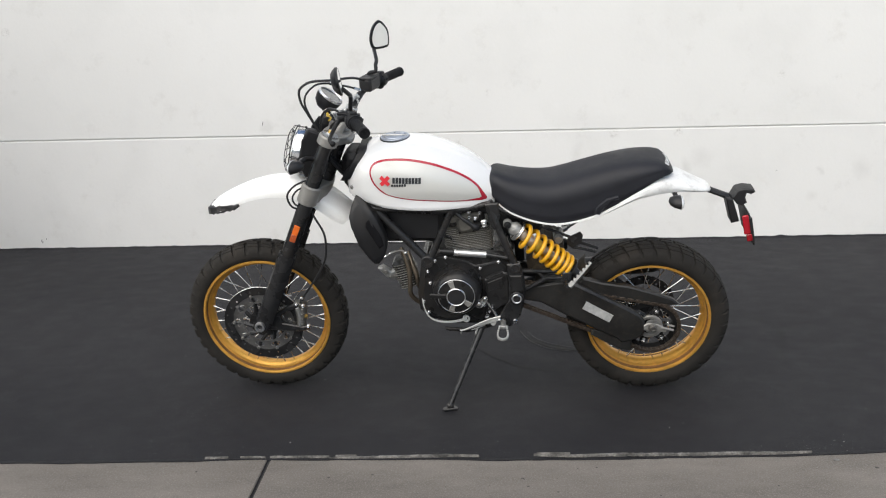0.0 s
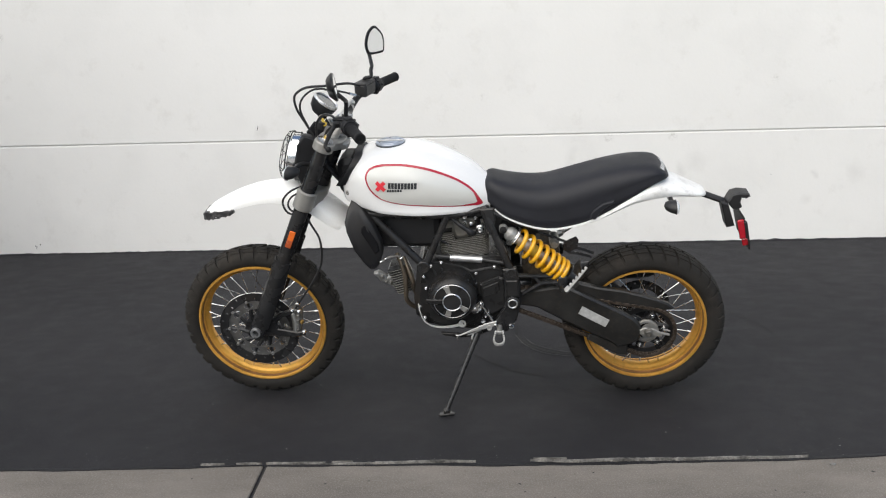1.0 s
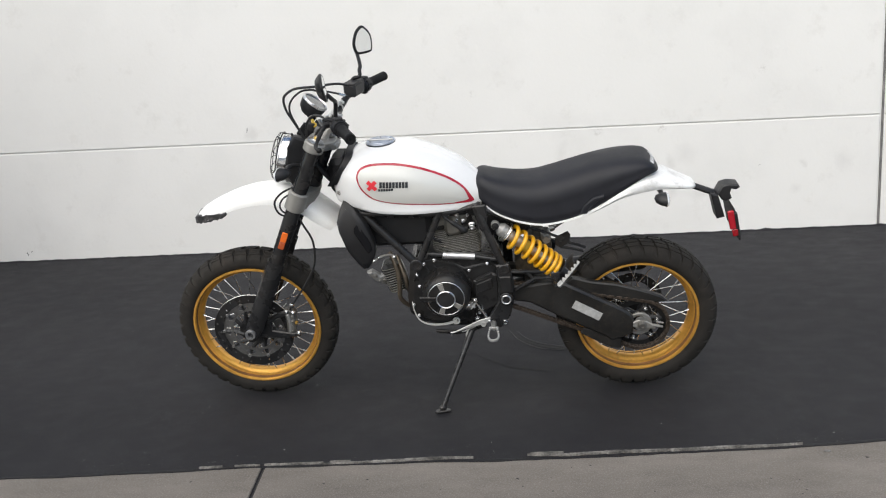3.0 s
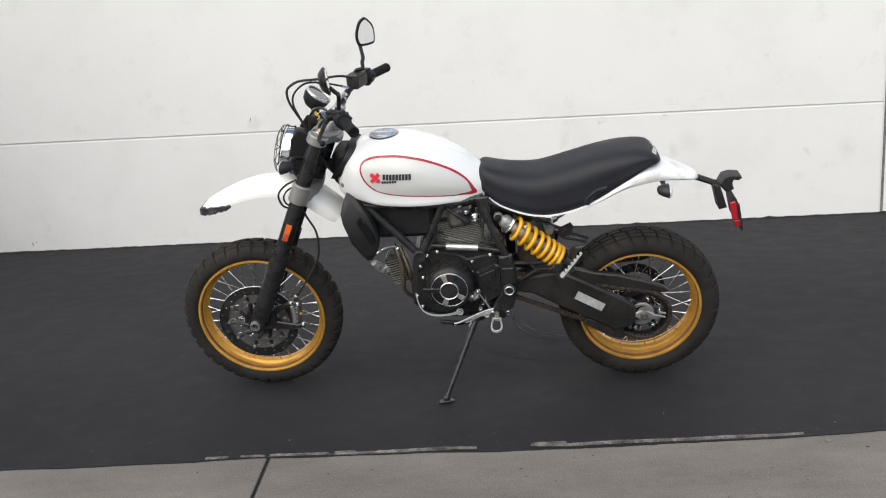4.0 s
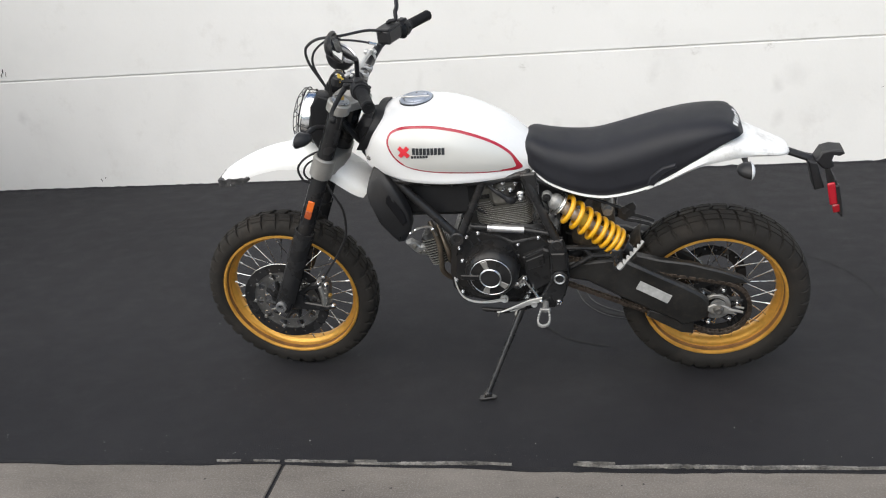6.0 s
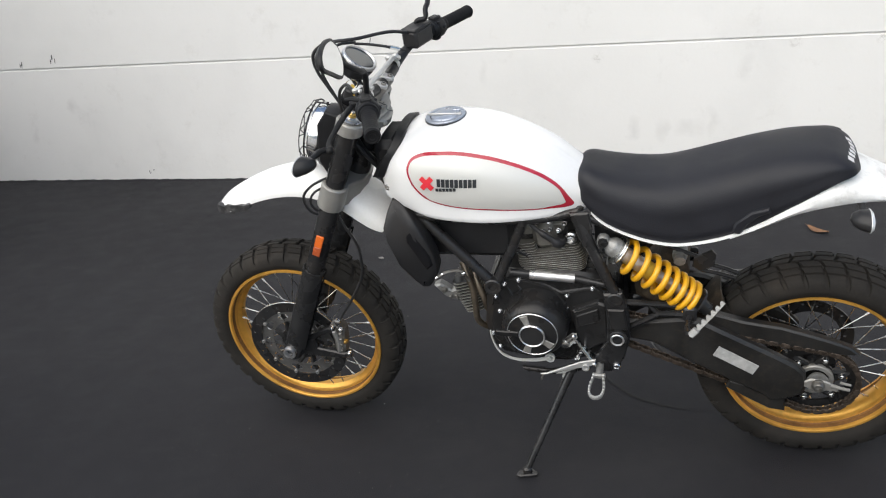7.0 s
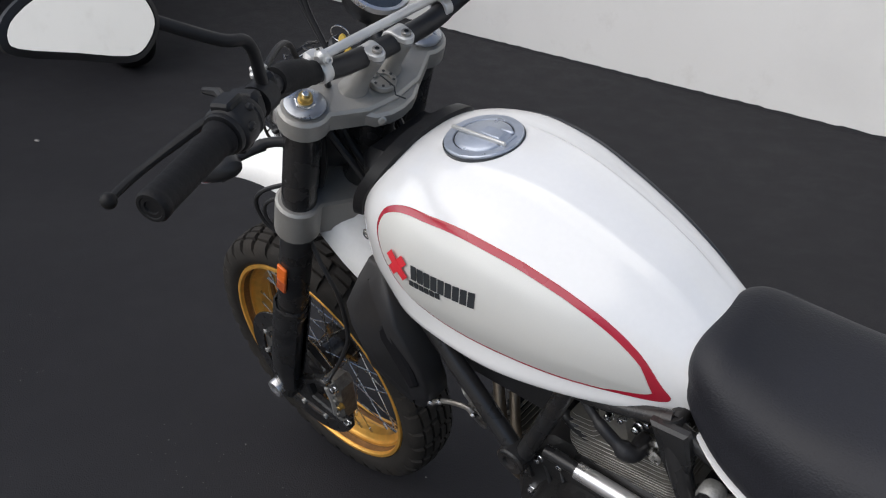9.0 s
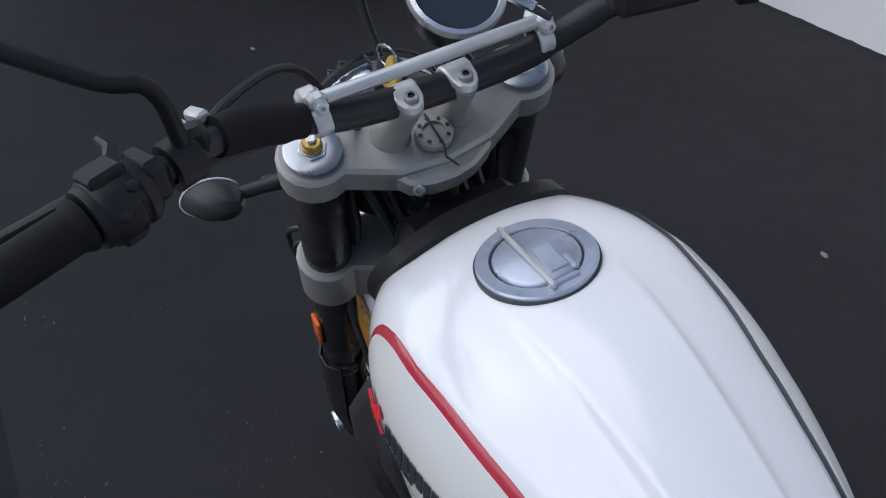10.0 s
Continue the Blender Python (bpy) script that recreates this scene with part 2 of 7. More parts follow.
def slab(g, poly, y0, y1, ch=0.003, to=None, mi=0):
    """A plate with the outline poly (x, z), from y0 to y1, with chamfered rims. to maps (x, y, z) to a place."""
    to = to or (lambda x, y, z: (x, y, z))
    s = 1 if y1 > y0 else -1
    ins = inset(poly, ch)
    vs = []
    for pl, y in ((ins, y0), (poly, y0 + s * ch), (poly, y1 - s * ch), (ins, y1)):
        vs += [to(p[0], y, p[1]) for p in pl]
    return g.add(vs, rings(4, len(poly)), mi)


def block(g, c, size, ch=0.003, rot=None, mi=0):
    """A chamfered box at c."""
    hx, hy, hz = (s / 2 for s in size)
    ch = min(ch, hx * 0.6, hz * 0.6, hy * 0.6)
    k = ch
    poly = [(-hx + k, -hz), (hx - k, -hz), (hx, -hz + k), (hx, hz - k), (hx - k, hz), (-hx + k, hz), (-hx, hz - k), (-hx, -hz + k)]
    c = Vector(c)
    to = (lambda x, y, z: c + (rot @ Vector((x, y, z)))) if rot else (lambda x, y, z: c + Vector((x, y, z)))
    return slab(g, poly, -hy, hy, ch, to, mi)


def ball(g, c, r, su=12, sv=8, mi=0, rot=None):
    r = (r, r, r) if not isinstance(r, (list, tuple)) else r
    c = Vector(c)
    vs = []
    for i in range(sv + 1):
        b = math.pi * (i / sv - 0.5)
        for k in range(su):
            a = 2 * math.pi * k / su
            p = Vector((r[0] * math.cos(b) * math.cos(a), r[1] * math.cos(b) * math.sin(a), r[2] * math.sin(b)))
            vs.append(c + (rot @ p if rot else p))
    return g.add(vs, rings(sv + 1, su), mi)


def bolt(g, c, d, r=0.006, h=0.006, mi=0):
    u, w, d = frame_of(d)
    c = Vector(c)
    lathe(g, c, d, [(r * 1.35, 0), (r * 1.35, h * 0.25), (r, h * 0.3), (r, h * 0.9), (r * 0.8, h), (r * 0.45, h), (r * 0.42, h * 0.6)], 8, mi=mi)
    return g


def make(name, g, mats):
    me = bpy.data.meshes.new(name)
    me.from_pydata(g.v, [], g.f)
    mats = mats if isinstance(mats, (list, tuple)) else [mats]
    for m in mats:
        me.materials.append(M[m] if isinstance(m, str) else m)
    if len(mats) > 1:
        me.polygons.foreach_set("material_index", g.mi)
    bm = bmesh.new()
    bm.from_mesh(me)
    bmesh.ops.remove_doubles(bm, verts=bm.verts, dist=1e-6)
    bmesh.ops.recalc_face_normals(bm, faces=bm.faces)
    bm.to_mesh(me)
    bm.free()
    me.polygons.foreach_set("use_smooth", [True] * len(me.polygons))
    me.set_sharp_from_angle(angle=radians(38))
    me.update()
    return me


def part(name, g, mats, parent=None, label=""):
    ob = new(name, make(name, g, mats))
    ob.parent = parent
    if label:
        tagged(ob, label)
    return ob


def empty(name, parent=None, m=None):
    ob = new(name)
    ob.empty_display_size = 0.1
    ob.parent = parent
    if m is not None:
        ob.matrix_basis = m
    return ob


def lerp_table(tab, x):
    if x <= tab[0][0]:
        return tab[0][1:]
    for a, b in zip(tab, tab[1:]):
        if x <= b[0]:
            t = (x - a[0]) / (b[0] - a[0])
            return tuple(p + (q - p) * t for p, q in zip(a[1:], b[1:]))
    return tab[-1][1:]


def smooth_table(tab, n=8):
    """The rows of a table, rounded by a spline through each column."""
    out = []
    for i in range(len(tab) - 1):
        a, b, c, d = (np.array(tab[max(0, min(len(tab) - 1, i + k))], float) for k in (-1, 0, 1, 2))
        for k in range(n):
            t = k / n
            out.append(tuple(0.5 * (2 * b + (c - a) * t + (2 * a - 5 * b + 4 * c - d) * t * t + (3 * b - a - 3 * c + d) * t ** 3)))
    out.append(tuple(float(v) for v in tab[-1]))
    return out

# ---------- ground, wall, slabs ----------
def surface(name, build):
    m = bpy.data.materials.new(name)
    m.use_nodes = True
    build(m.node_tree, m.node_tree.nodes["Principled BSDF"])
    return m


def noise_node(nt, vec, scale, detail=6.0, rough=0.55):
    n = nt.nodes.new("ShaderNodeTexNoise")
    n.inputs["Scale"].default_value, n.inputs["Detail"].default_value, n.inputs["Roughness"].default_value = scale, detail, rough
    nt.links.new(vec, n.inputs["Vector"])
    return n.outputs["Fac"]


def span(nt, val, a, b, c, d):
    r = nt.nodes.new("ShaderNodeMapRange")
    for key, v in zip(("From Min", "From Max", "To Min", "To Max"), (a, b, c, d)):
        r.inputs[key].default_value = v
    nt.links.new(val, r.inputs["Value"])
    return r.outputs[0]


def mixed(nt, fac, a, b):
    x = nt.nodes.new("ShaderNodeMix")
    x.data_type = "RGBA"
    nt.links.new(fac, x.inputs["Factor"])
    for key, v in (("A", a), ("B", b)):
        if isinstance(v, tuple):
            x.inputs[key].default_value = (*v, 1)
        else:
            nt.links.new(v, x.inputs[key])
    return x.outputs["Result"]


def asphalt_nodes(nt, b):
    tc = nt.nodes.new("ShaderNodeTexCoord").outputs["Object"]
    big, mid, fine = noise_node(nt, tc, 0.7, 5), noise_node(nt, tc, 7, 8, 0.7), noise_node(nt, tc, 260, 3)
    col = mixed(nt, span(nt, big, 0.35, 0.65, 0, 1), (0.0172, 0.0173, 0.0200), (0.0232, 0.0233, 0.0260))
    col = mixed(nt, span(nt, mid, 0.52, 0.75, 0, 0.4), col, (0.0250, 0.0252, 0.0275))
    col = mixed(nt, span(nt, fine, 0.45, 0.75, 0, 0.4), col, (0.030, 0.030, 0.033))
    smear = nt.nodes.new("ShaderNodeMapping")
    smear.inputs["Scale"].default_value = (1.0, 2.6, 1.0)
    smear.inputs["Rotation"].default_value = (0, 0, 0.35)
    nt.links.new(tc, smear.inputs["Vector"])
    col = mixed(nt, span(nt, noise_node(nt, smear.outputs[0], 3.1, 9, 0.75), 0.60, 0.80, 0, 0.45), col, (0.040, 0.040, 0.042))
    vo = nt.nodes.new("ShaderNodeTexVoronoi")
    vo.inputs["Scale"].default_value = 21
    nt.links.new(tc, vo.inputs["Vector"])
    speck = nt.nodes.new("ShaderNodeMath")
    speck.operation = "MULTIPLY"
    nt.links.new(span(nt, vo.outputs["Distance"], 0.035, 0.075, 1, 0), speck.inputs[0])
    nt.links.new(span(nt, noise_node(nt, tc, 2.3, 3), 0.62, 0.70, 0, 0.12), speck.inputs[1])
    col = mixed(nt, speck.outputs[0], col, (0.30, 0.30, 0.30))
    nt.links.new(col, b.inputs["Base Color"])
    nt.links.new(span(nt, mid, 0.3, 0.7, 0.58, 0.74), b.inputs["Roughness"])
    b.inputs["Specular IOR Level"].default_value = 0.10
    bp = nt.nodes.new("ShaderNodeBump")
    bp.inputs["Strength"].default_value, bp.inputs["Distance"].default_value = 0.5, 0.004
    nt.links.new(fine, bp.inputs["Height"])
    nt.links.new(bp.outputs[0], b.inputs["Normal"])


def concrete_nodes(nt, b):
    tc = nt.nodes.new("ShaderNodeTexCoord").outputs["Object"]
    mp = nt.nodes.new("ShaderNodeMapping")
    mp.inputs["Scale"].default_value = (0.7, 1.6, 1.0)
    nt.links.new(tc, mp.inputs["Vector"])
    big, mid, fine = noise_node(nt, mp.outputs[0], 2.2, 8, 0.7), noise_node(nt, tc, 26, 6, 0.7), noise_node(nt, tc, 170, 6, 0.75)
    col = mixed(nt, span(nt, big, 0.3, 0.7, 0, 1), (0.108, 0.095, 0.082), (0.198, 0.177, 0.155))
    col = mixed(nt, span(nt, mid, 0.55, 0.80, 0, 0.6), col, (0.085, 0.078, 0.070))
    col = mixed(nt, span(nt, fine, 0.50, 0.72, 0, 0.75), col, (0.33, 0.31, 0.28))
    nt.links.new(col, b.inputs["Base Color"])
    b.inputs["Roughness"].default_value = 0.85
    bp = nt.nodes.new("ShaderNodeBump")
    bp.inputs["Strength"].default_value, bp.inputs["Distance"].default_value = 0.5, 0.004
    nt.links.new(fine, bp.inputs["Height"])
    nt.links.new(bp.outputs[0], b.inputs["Normal"])


def yard_nodes(nt, b):
    """Paler, drier concrete of the open yard."""
    tc = nt.nodes.new("ShaderNodeTexCoord").outputs["Object"]
    big, mid, fine = noise_node(nt, tc, 0.8, 8, 0.7), noise_node(nt, tc, 14, 6, 0.7), noise_node(nt, tc, 240, 3)
    col = mixed(nt, span(nt, big, 0.3, 0.7, 0, 1), (0.31, 0.297, 0.272), (0.42, 0.404, 0.376))
    col = mixed(nt, span(nt, mid, 0.55, 0.8, 0, 0.5), col, (0.27, 0.255, 0.23))
    col = mixed(nt, span(nt, fine, 0.55, 0.8, 0, 0.3), col, (0.55, 0.53, 0.50))
    nt.links.new(col, b.inputs["Base Color"])
    b.inputs["Roughness"].default_value = 0.88


def plaster_nodes(nt, b):
    tc = nt.nodes.new("ShaderNodeTexCoord").outputs["Object"]
    big, mid, fine = noise_node(nt, tc, 0.6, 4), noise_node(nt, tc, 4.0, 9, 0.72), noise_node(nt, tc, 90, 4)
    col = mixed(nt, span(nt, big, 0.3, 0.7, 0, 1), (0.705, 0.697, 0.675), (0.750, 0.742, 0.722))
    col = mixed(nt, span(nt, mid, 0.57, 0.78, 0, 0.48), col, (0.55, 0.53, 0.50))
    col = mixed(nt, span(nt, noise_node(nt, tc, 1.5, 7, 0.6), 0.50, 0.72, 0, 0.30), col, (0.585, 0.58, 0.565))
    vo = nt.nodes.new("ShaderNodeTexVoronoi")
    vo.inputs["Scale"].default_value = 2.1
    nt.links.new(tc, vo.inputs["Vector"])
    speck = nt.nodes.new("ShaderNodeMath")
    speck.operation = "MULTIPLY"
    nt.links.new(span(nt, vo.outputs["Distance"], 0.02, 0.09, 1, 0), speck.inputs[0])
    nt.links.new(span(nt, noise_node(nt, tc, 31, 6, 0.8), 0.47, 0.6, 0, 0.55), speck.inputs[1])
    col = mixed(nt, speck.outputs[0], col, (0.33, 0.31, 0.28))
    # soft grey smudges where things have leaned or knocked: x, z, half width, half height, strength
    warp = nt.nodes.new("ShaderNodeVectorMath")
    warp.operation = "ADD"
    nz = nt.nodes.new("ShaderNodeTexNoise")
    nz.inputs["Scale"].default_value, nz.inputs["Detail"].default_value = 9.0, 6.0
    nt.links.new(tc, nz.inputs["Vector"])
    sc = nt.nodes.new("ShaderNodeVectorMath")
    sc.operation = "SCALE"
    sc.inputs["Scale"].default_value = 0.14
    nt.links.new(nz.outputs["Color"], sc.inputs[0])
    nt.links.new(tc, warp.inputs[0])
    nt.links.new(sc.outputs[0], warp.inputs[1])
    for x, z, w, h, k in ((-3.244, 0.584, 0.035, 0.045, 0.6), (-3.614, 0.346, 0.025, 0.05, 0.35), (0.877, 0.315, 0.03, 0.05, 0.5), (1.05, 0.30, 0.03, 0.05, 0.4), (1.22, 0.305, 0.07, 0.035, 0.4), (1.36, 0.35, 0.025, 0.06, 0.35), (0.168, 0.334, 0.025, 0.07, 0.3), (2.352, 0.556, 0.03, 0.045, 0.55), (2.464, 0.621, 0.06, 0.06, 0.3), (2.365, 0.322, 0.035, 0.045, 0.5), (2.567, 0.303, 0.05, 0.05, 0.35), (-0.82, 0.907, 0.03, 0.045, 0.45), (3.336, 0.505, 0.02, 0.02, 0.5), (3.643, 0.498, 0.05, 0.06, 0.35), (-0.089, 0.704, 0.02, 0.06, 0.3), (1.55, 0.675, 0.03, 0.06, 0.3), (3.28, 0.316, 0.03, 0.04, 0.35)):
        mp = nt.nodes.new("ShaderNodeMapping")
        mp.vector_type = "TEXTURE"
        mp.inputs["Location"].default_value = (x + 0.07, 3.285 + 0.07, z + 0.07)
        mp.inputs["Scale"].default_value = (w, 1.0, h)
        nt.links.new(warp.outputs[0], mp.inputs["Vector"])
        ln = nt.nodes.new("ShaderNodeVectorMath")
        ln.operation = "LENGTH"
        nt.links.new(mp.outputs[0], ln.inputs[0])
        col = mixed(nt, span(nt, ln.outputs["Value"], 0.2, 1.7, k * 0.5, 0), col, (0.40, 0.385, 0.37))
    nt.links.new(col, b.inputs["Base Color"])
    b.inputs["Roughness"].default_value = 0.7
    bp = nt.nodes.new("ShaderNodeBump")
    bp.inputs["Strength"].default_value, bp.inputs["Distance"].default_value = 0.22, 0.004
    nt.links.new(noise_node(nt, tc, 38, 5), bp.inputs["Height"])
    nt.links.new(bp.outputs[0], b.inputs["Normal"])


M["asphalt"] = surface("sealed_asphalt", asphalt_nodes)
M["concrete"] = surface("weathered_concrete", concrete_nodes)
M["yard"] = surface("pale_yard_concrete", yard_nodes)
M["plaster"] = surface("painted_concrete_wall", plaster_nodes)
M["residue"] = pm("pale_mortar_residue", (0.150, 0.143, 0.132), 0.85, var=0.8, scale=24, bump=0.4)
M["dark_joint"] = pm("dark_joint_filler", (0.03, 0.028, 0.027), 0.9, var=0.3, scale=40, bump=0.5)
# dark finish for the added light blocker, so that it bounces little light
M["dark_wall"] = pm("dark_light_blocker", (0.06, 0.060, 0.062), 0.8, var=0.15, scale=3, bump=0.2, bscale=60)
M["dark_mark"] = pm("black_scuff", (0.06, 0.06, 0.06), 0.8, var=0.5, scale=60)
M["crack"] = pm("crack_shadow_tar", (0.006, 0.006, 0.006), 0.8, var=0.3, scale=60)
M["leaf"] = pm("dry_leaf", (0.17, 0.085, 0.04), 0.75, var=0.3, scale=60, bump=0.4)
M["sealant"] = pm("weathered_joint_sealant", (0.16, 0.155, 0.15), 0.8, var=0.4, scale=14, bump=0.3)
M["dust"] = pm("pale_road_dust", (0.062, 0.061, 0.060), 0.9, var=0.4, scale=40, bump=0.3)
M["pebble"] = pm("pale_pebble", (0.17, 0.165, 0.158), 0.8, var=0.3, scale=60)

WALL_Y = 3.285
# asphalt sheet to the horizon
g = G()
xs = [-400, -60, -14, -6, -3, 0, 3, 6, 14, 60, 400]
ys = [-400, -60, -14, -6, -3, -0.6, 1, 3.3, 6, 60, 400]
g.add([(x, y, 0) for y in ys for x in xs], rings(len(ys), len(xs), wrap=False))
tagged(part("ground", g, "asphalt"), "dark sealed asphalt with pale flecks and faint cracks", "asphalt", kind="structure")

# concrete strip of slabs, cut by open joints
EDGE = [(-1.6, -0.735), (-0.74, -0.723), (-0.35, -0.717), (-0.16, -0.709), (-0.066, -0.702), (0.085, -0.695), (0.75, -0.696), (0.96, -0.702), (1.15, -0.700), (1.334, -0.694), (1.517, -0.685), (1.88, -0.673), (1.974, -0.664), (2.195, -0.641), (2.6, -0.615)]


def edge_y(x):
    """Where the asphalt meets the gutter strip."""
    return lerp_table(EDGE, max(-1.6, min(2.6, x)))[0]


pave = tagged(empty("pavement"), "weathered grey-brown concrete gutter strip beside the asphalt", "pavement", kind="structure")
joints = [-13.0, -8.9, -4.5, 0.16, 4.6, 9.0, 13.0]
for a, b in zip(joints, joints[1:]):
    g = G()
    ga, gb = a + 0.006, b - 0.006
    n = 40
    top = [(ga + (gb - ga) * i / n, edge_y(ga + (gb - ga) * i / n) + 0.003 * math.sin(9 * i)) for i in range(n + 1)]
    low = [(gb + 0.075, -2.21), (ga + 0.075, -2.21)]
    slab(g, top + low, 0.0, 0.006, 0.003, lambda x, y, z: (x, z, y))
    part("slab", g, "concrete", pave)
g = G()
block(g, (0.205, -1.35, 0.0005), (0.016, 1.36, 0.004), 0.001, Matrix.Rotation(radians(3.2), 3, "Z"))
part("joint_filler", g, "dark_joint", pave)

# pale concrete yard behind the gutter strip, cast in bays
yard = tagged(empty("yard"), "pale concrete yard cast in square bays", "yard", kind="structure")
for j in range(5):
    for a, b in zip(joints, joints[1:]):
        g = G()
        block(g, ((a + b) / 2 + 0.075, -4.02 - 3.6 * j, 0.002), (b - a - 0.014, 3.586, 0.008), 0.003)
        part("slab", g, "yard", yard)

# ragged lip of sealer and pale residue along the slab edge
rnd = random.Random(5)
g = G()
n = 260
lo, hi = [], []
for i in range(n + 1):
    x = -4 + 9.0 * i / n
    ye = edge_y(x)
    lo.append((x, ye - 0.006 + 0.008 * noise.noise((x * 5, 0, 0)) + 0.004 * noise.noise((x * 31, 2, 0)), 0.0095))
    hi.append((x, ye + 0.03, 0.0004))
g.add(lo + hi, [(i, i + 1, n + 2 + i, n + 1 + i) for i in range(n)])
g.add([(p[0], p[1], 0.0) for p in lo] + lo, [(i, i + 1, n + 2 + i, n + 1 + i) for i in range(n)])
tagged(part("sealer_edge", g, "asphalt"), "ragged black sealer lip lying over the concrete edge", "asphalt edge", kind="structure")


def streak(line, w, seed):
    """A crumbly streak; line gives x and the distance from the slab edge."""
    g = G()
    x0, x1 = line[0][0], line[-1][0]
    n = int((x1 - x0) / 0.004)
    up, dn = [], []
    for i in range(n + 1):
        x = x0 + (x1 - x0) * i / n
        ye = edge_y(x) + lerp_table(line, x)[0]
        tw = min(1, 4 * i / n, 4 * (n - i) / n)
        k = w * tw * (0.62 + 0.7 * noise.noise((x * 17, seed, 0)) + 0.55 * noise.noise((x * 70, seed, 1)) + 0.4 * noise.noise((x * 190, seed, 2)))
        k = max(k, 0.0005)
        m = 0.003 * noise.noise((x * 8, seed, 4)) + 0.0022 * noise.noise((x * 55, seed, 6))
        up.append((x, ye + m + k, 0.0125))
        dn.append((x, ye + m - k, 0.0125))
    g.add(dn + up, [(i, i + 1, n + 2 + i, n + 1 + i) for i in range(n)])
    low = [(p[0], p[1], 0.0035) for p in dn]
    g.add(low + dn, [(i, i + 1, n + 2 + i, n + 1 + i) for i in range(n)])
    return tagged(part("mortar_streak", g, "residue"), "pale crumbly mortar streak along the asphalt edge", "streak", group="mortar streaks", kind="structure")


streak([(-0.06, 0.015), (0.02, 0.013)], 0.0022, 1)
streak([(0.06, 0.010), (0.145, 0.0125)], 0.0035, 5)
streak([(0.160, 0.012), (0.205, 0.016)], 0.0045, 6)
streak([(0.206, 0.014), (0.36, 0.016)], 0.0028, 7)
streak([(0.38, 0.021), (0.45, 0.023)], 0.0025, 8)
streak([(0.36, 0.006), (0.48, 0.009), (0.59, 0.016), (0.75, 0.026), (0.86, 0.025)], 0.0058, 2)
streak([(1.04, 0.036), (1.08, 0.030), (1.15, 0.026), (1.34, 0.028), (1.52, 0.021), (1.70, 0.022), (1.89, 0.0195), (1.945, 0.018)], 0.0064, 3)
streak([(1.05, 0.046), (1.16, 0.042)], 0.0025, 9)

# small pits in the slab's face
rnd = random.Random(23)
g = G()
pits = [(-0.055, -0.79), (0.386, -0.832), (0.523, -0.813), (1.235, -0.76), (0.999, -0.838), (1.014, -0.892), (1.764, -0.888), (2.103, -0.763)] + [(rnd.uniform(-0.9, 2.6), rnd.uniform(-1.3, -0.74)) for _ in range(46)]
for i, (x, y) in enumerate(pits):
    r = rnd.uniform(0.004, 0.0065) if i < 8 else rnd.uniform(0.0015, 0.0035)
    ring = [(x + r * rnd.uniform(0.6, 1.2) * math.cos(a), y + r * rnd.uniform(0.5, 1.1) * math.sin(a), 0.0069) for a in (2 * math.pi * k / 7 for k in range(7))]
    g.add(ring, [tuple(range(7))])
part("pits", g, "dark_joint", pave, "small dark pits in the concrete")

# tilt-up concrete wall of panels with recessed joints
GROOVE_Z, JOINT_X, TOP_Z = 0.847, 3.910, 6.2
groove = lambda x: GROOVE_Z - 0.0022 - 0.0035 * x
wall = tagged(empty("wall_back"), "white painted tilt-up concrete wall with recessed joints and grey scuffs", "wall", kind="structure")


def panel(x0, x1, z0, z1):
    g = G()
    k = 0.0035
    poly = [(x0, z0(x0)), (x1, z0(x1)), (x1, z1(x1)), (x0, z1(x0))]
    ins = inset(poly, k)
    vs = []
    for pl, y in ((poly, WALL_Y + 0.16), (poly, WALL_Y + k), (ins, WALL_Y)):
        vs += [(p[0], y, p[1]) for p in pl]
    g.add(vs, rings(3, 4))
    return part("wall_panel", g, "plaster", wall)


for x0, x1 in ((-15.0, -6.6), (-6.58, JOINT_X - 0.015), (JOINT_X + 0.015, 15.0)):
    panel(x0, x1, lambda x: -0.05, lambda x: groove(x) - 0.0055)
    panel(x0, x1, lambda x: groove(x) + 0.0055, lambda x: TOP_Z)
g = G()
block(g, (0, WALL_Y + 0.101, TOP_Z / 2), (30, 0.18, TOP_Z - 0.02), 0.004)
part("wall_core", g, "plaster", wall)
g = G()
block(g, (JOINT_X + 0.006, WALL_Y + 0.011, TOP_Z / 2), (0.017, 0.012, TOP_Z - 0.02), 0.003)
part("joint_sealant", g, "sealant", wall, "weathered grey sealant in the upright joint")
g = G()
block(g, (0, WALL_Y + 0.09, TOP_Z + 0.05), (30.2, 0.34, 0.1), 0.01)
part("coping", g, "plaster", wall)


# ragged lip of sealer where the asphalt meets the wall
g = G()
n = 420
lo, hi = [], []
for i in range(n + 1):
    x = -8 + 15.0 * i / n
    hgt = 0.007 + 0.010 * abs(noise.noise((x * 6, 1, 0))) + 0.010 * max(0.0, noise.noise((x * 19, 5, 0)))
    lo.append((x, WALL_Y - 0.035 - 0.02 * noise.noise((x * 4, 9, 0)), 0.0005))
    hi.append((x, WALL_Y - 0.003, hgt))
g.add(lo + hi, [(i, i + 1, n + 2 + i, n + 1 + i) for i in range(n)])
tagged(part("sealer_edge", g, "asphalt"), "ragged black sealer lip along the foot of the wall", "asphalt edge", kind="structure")


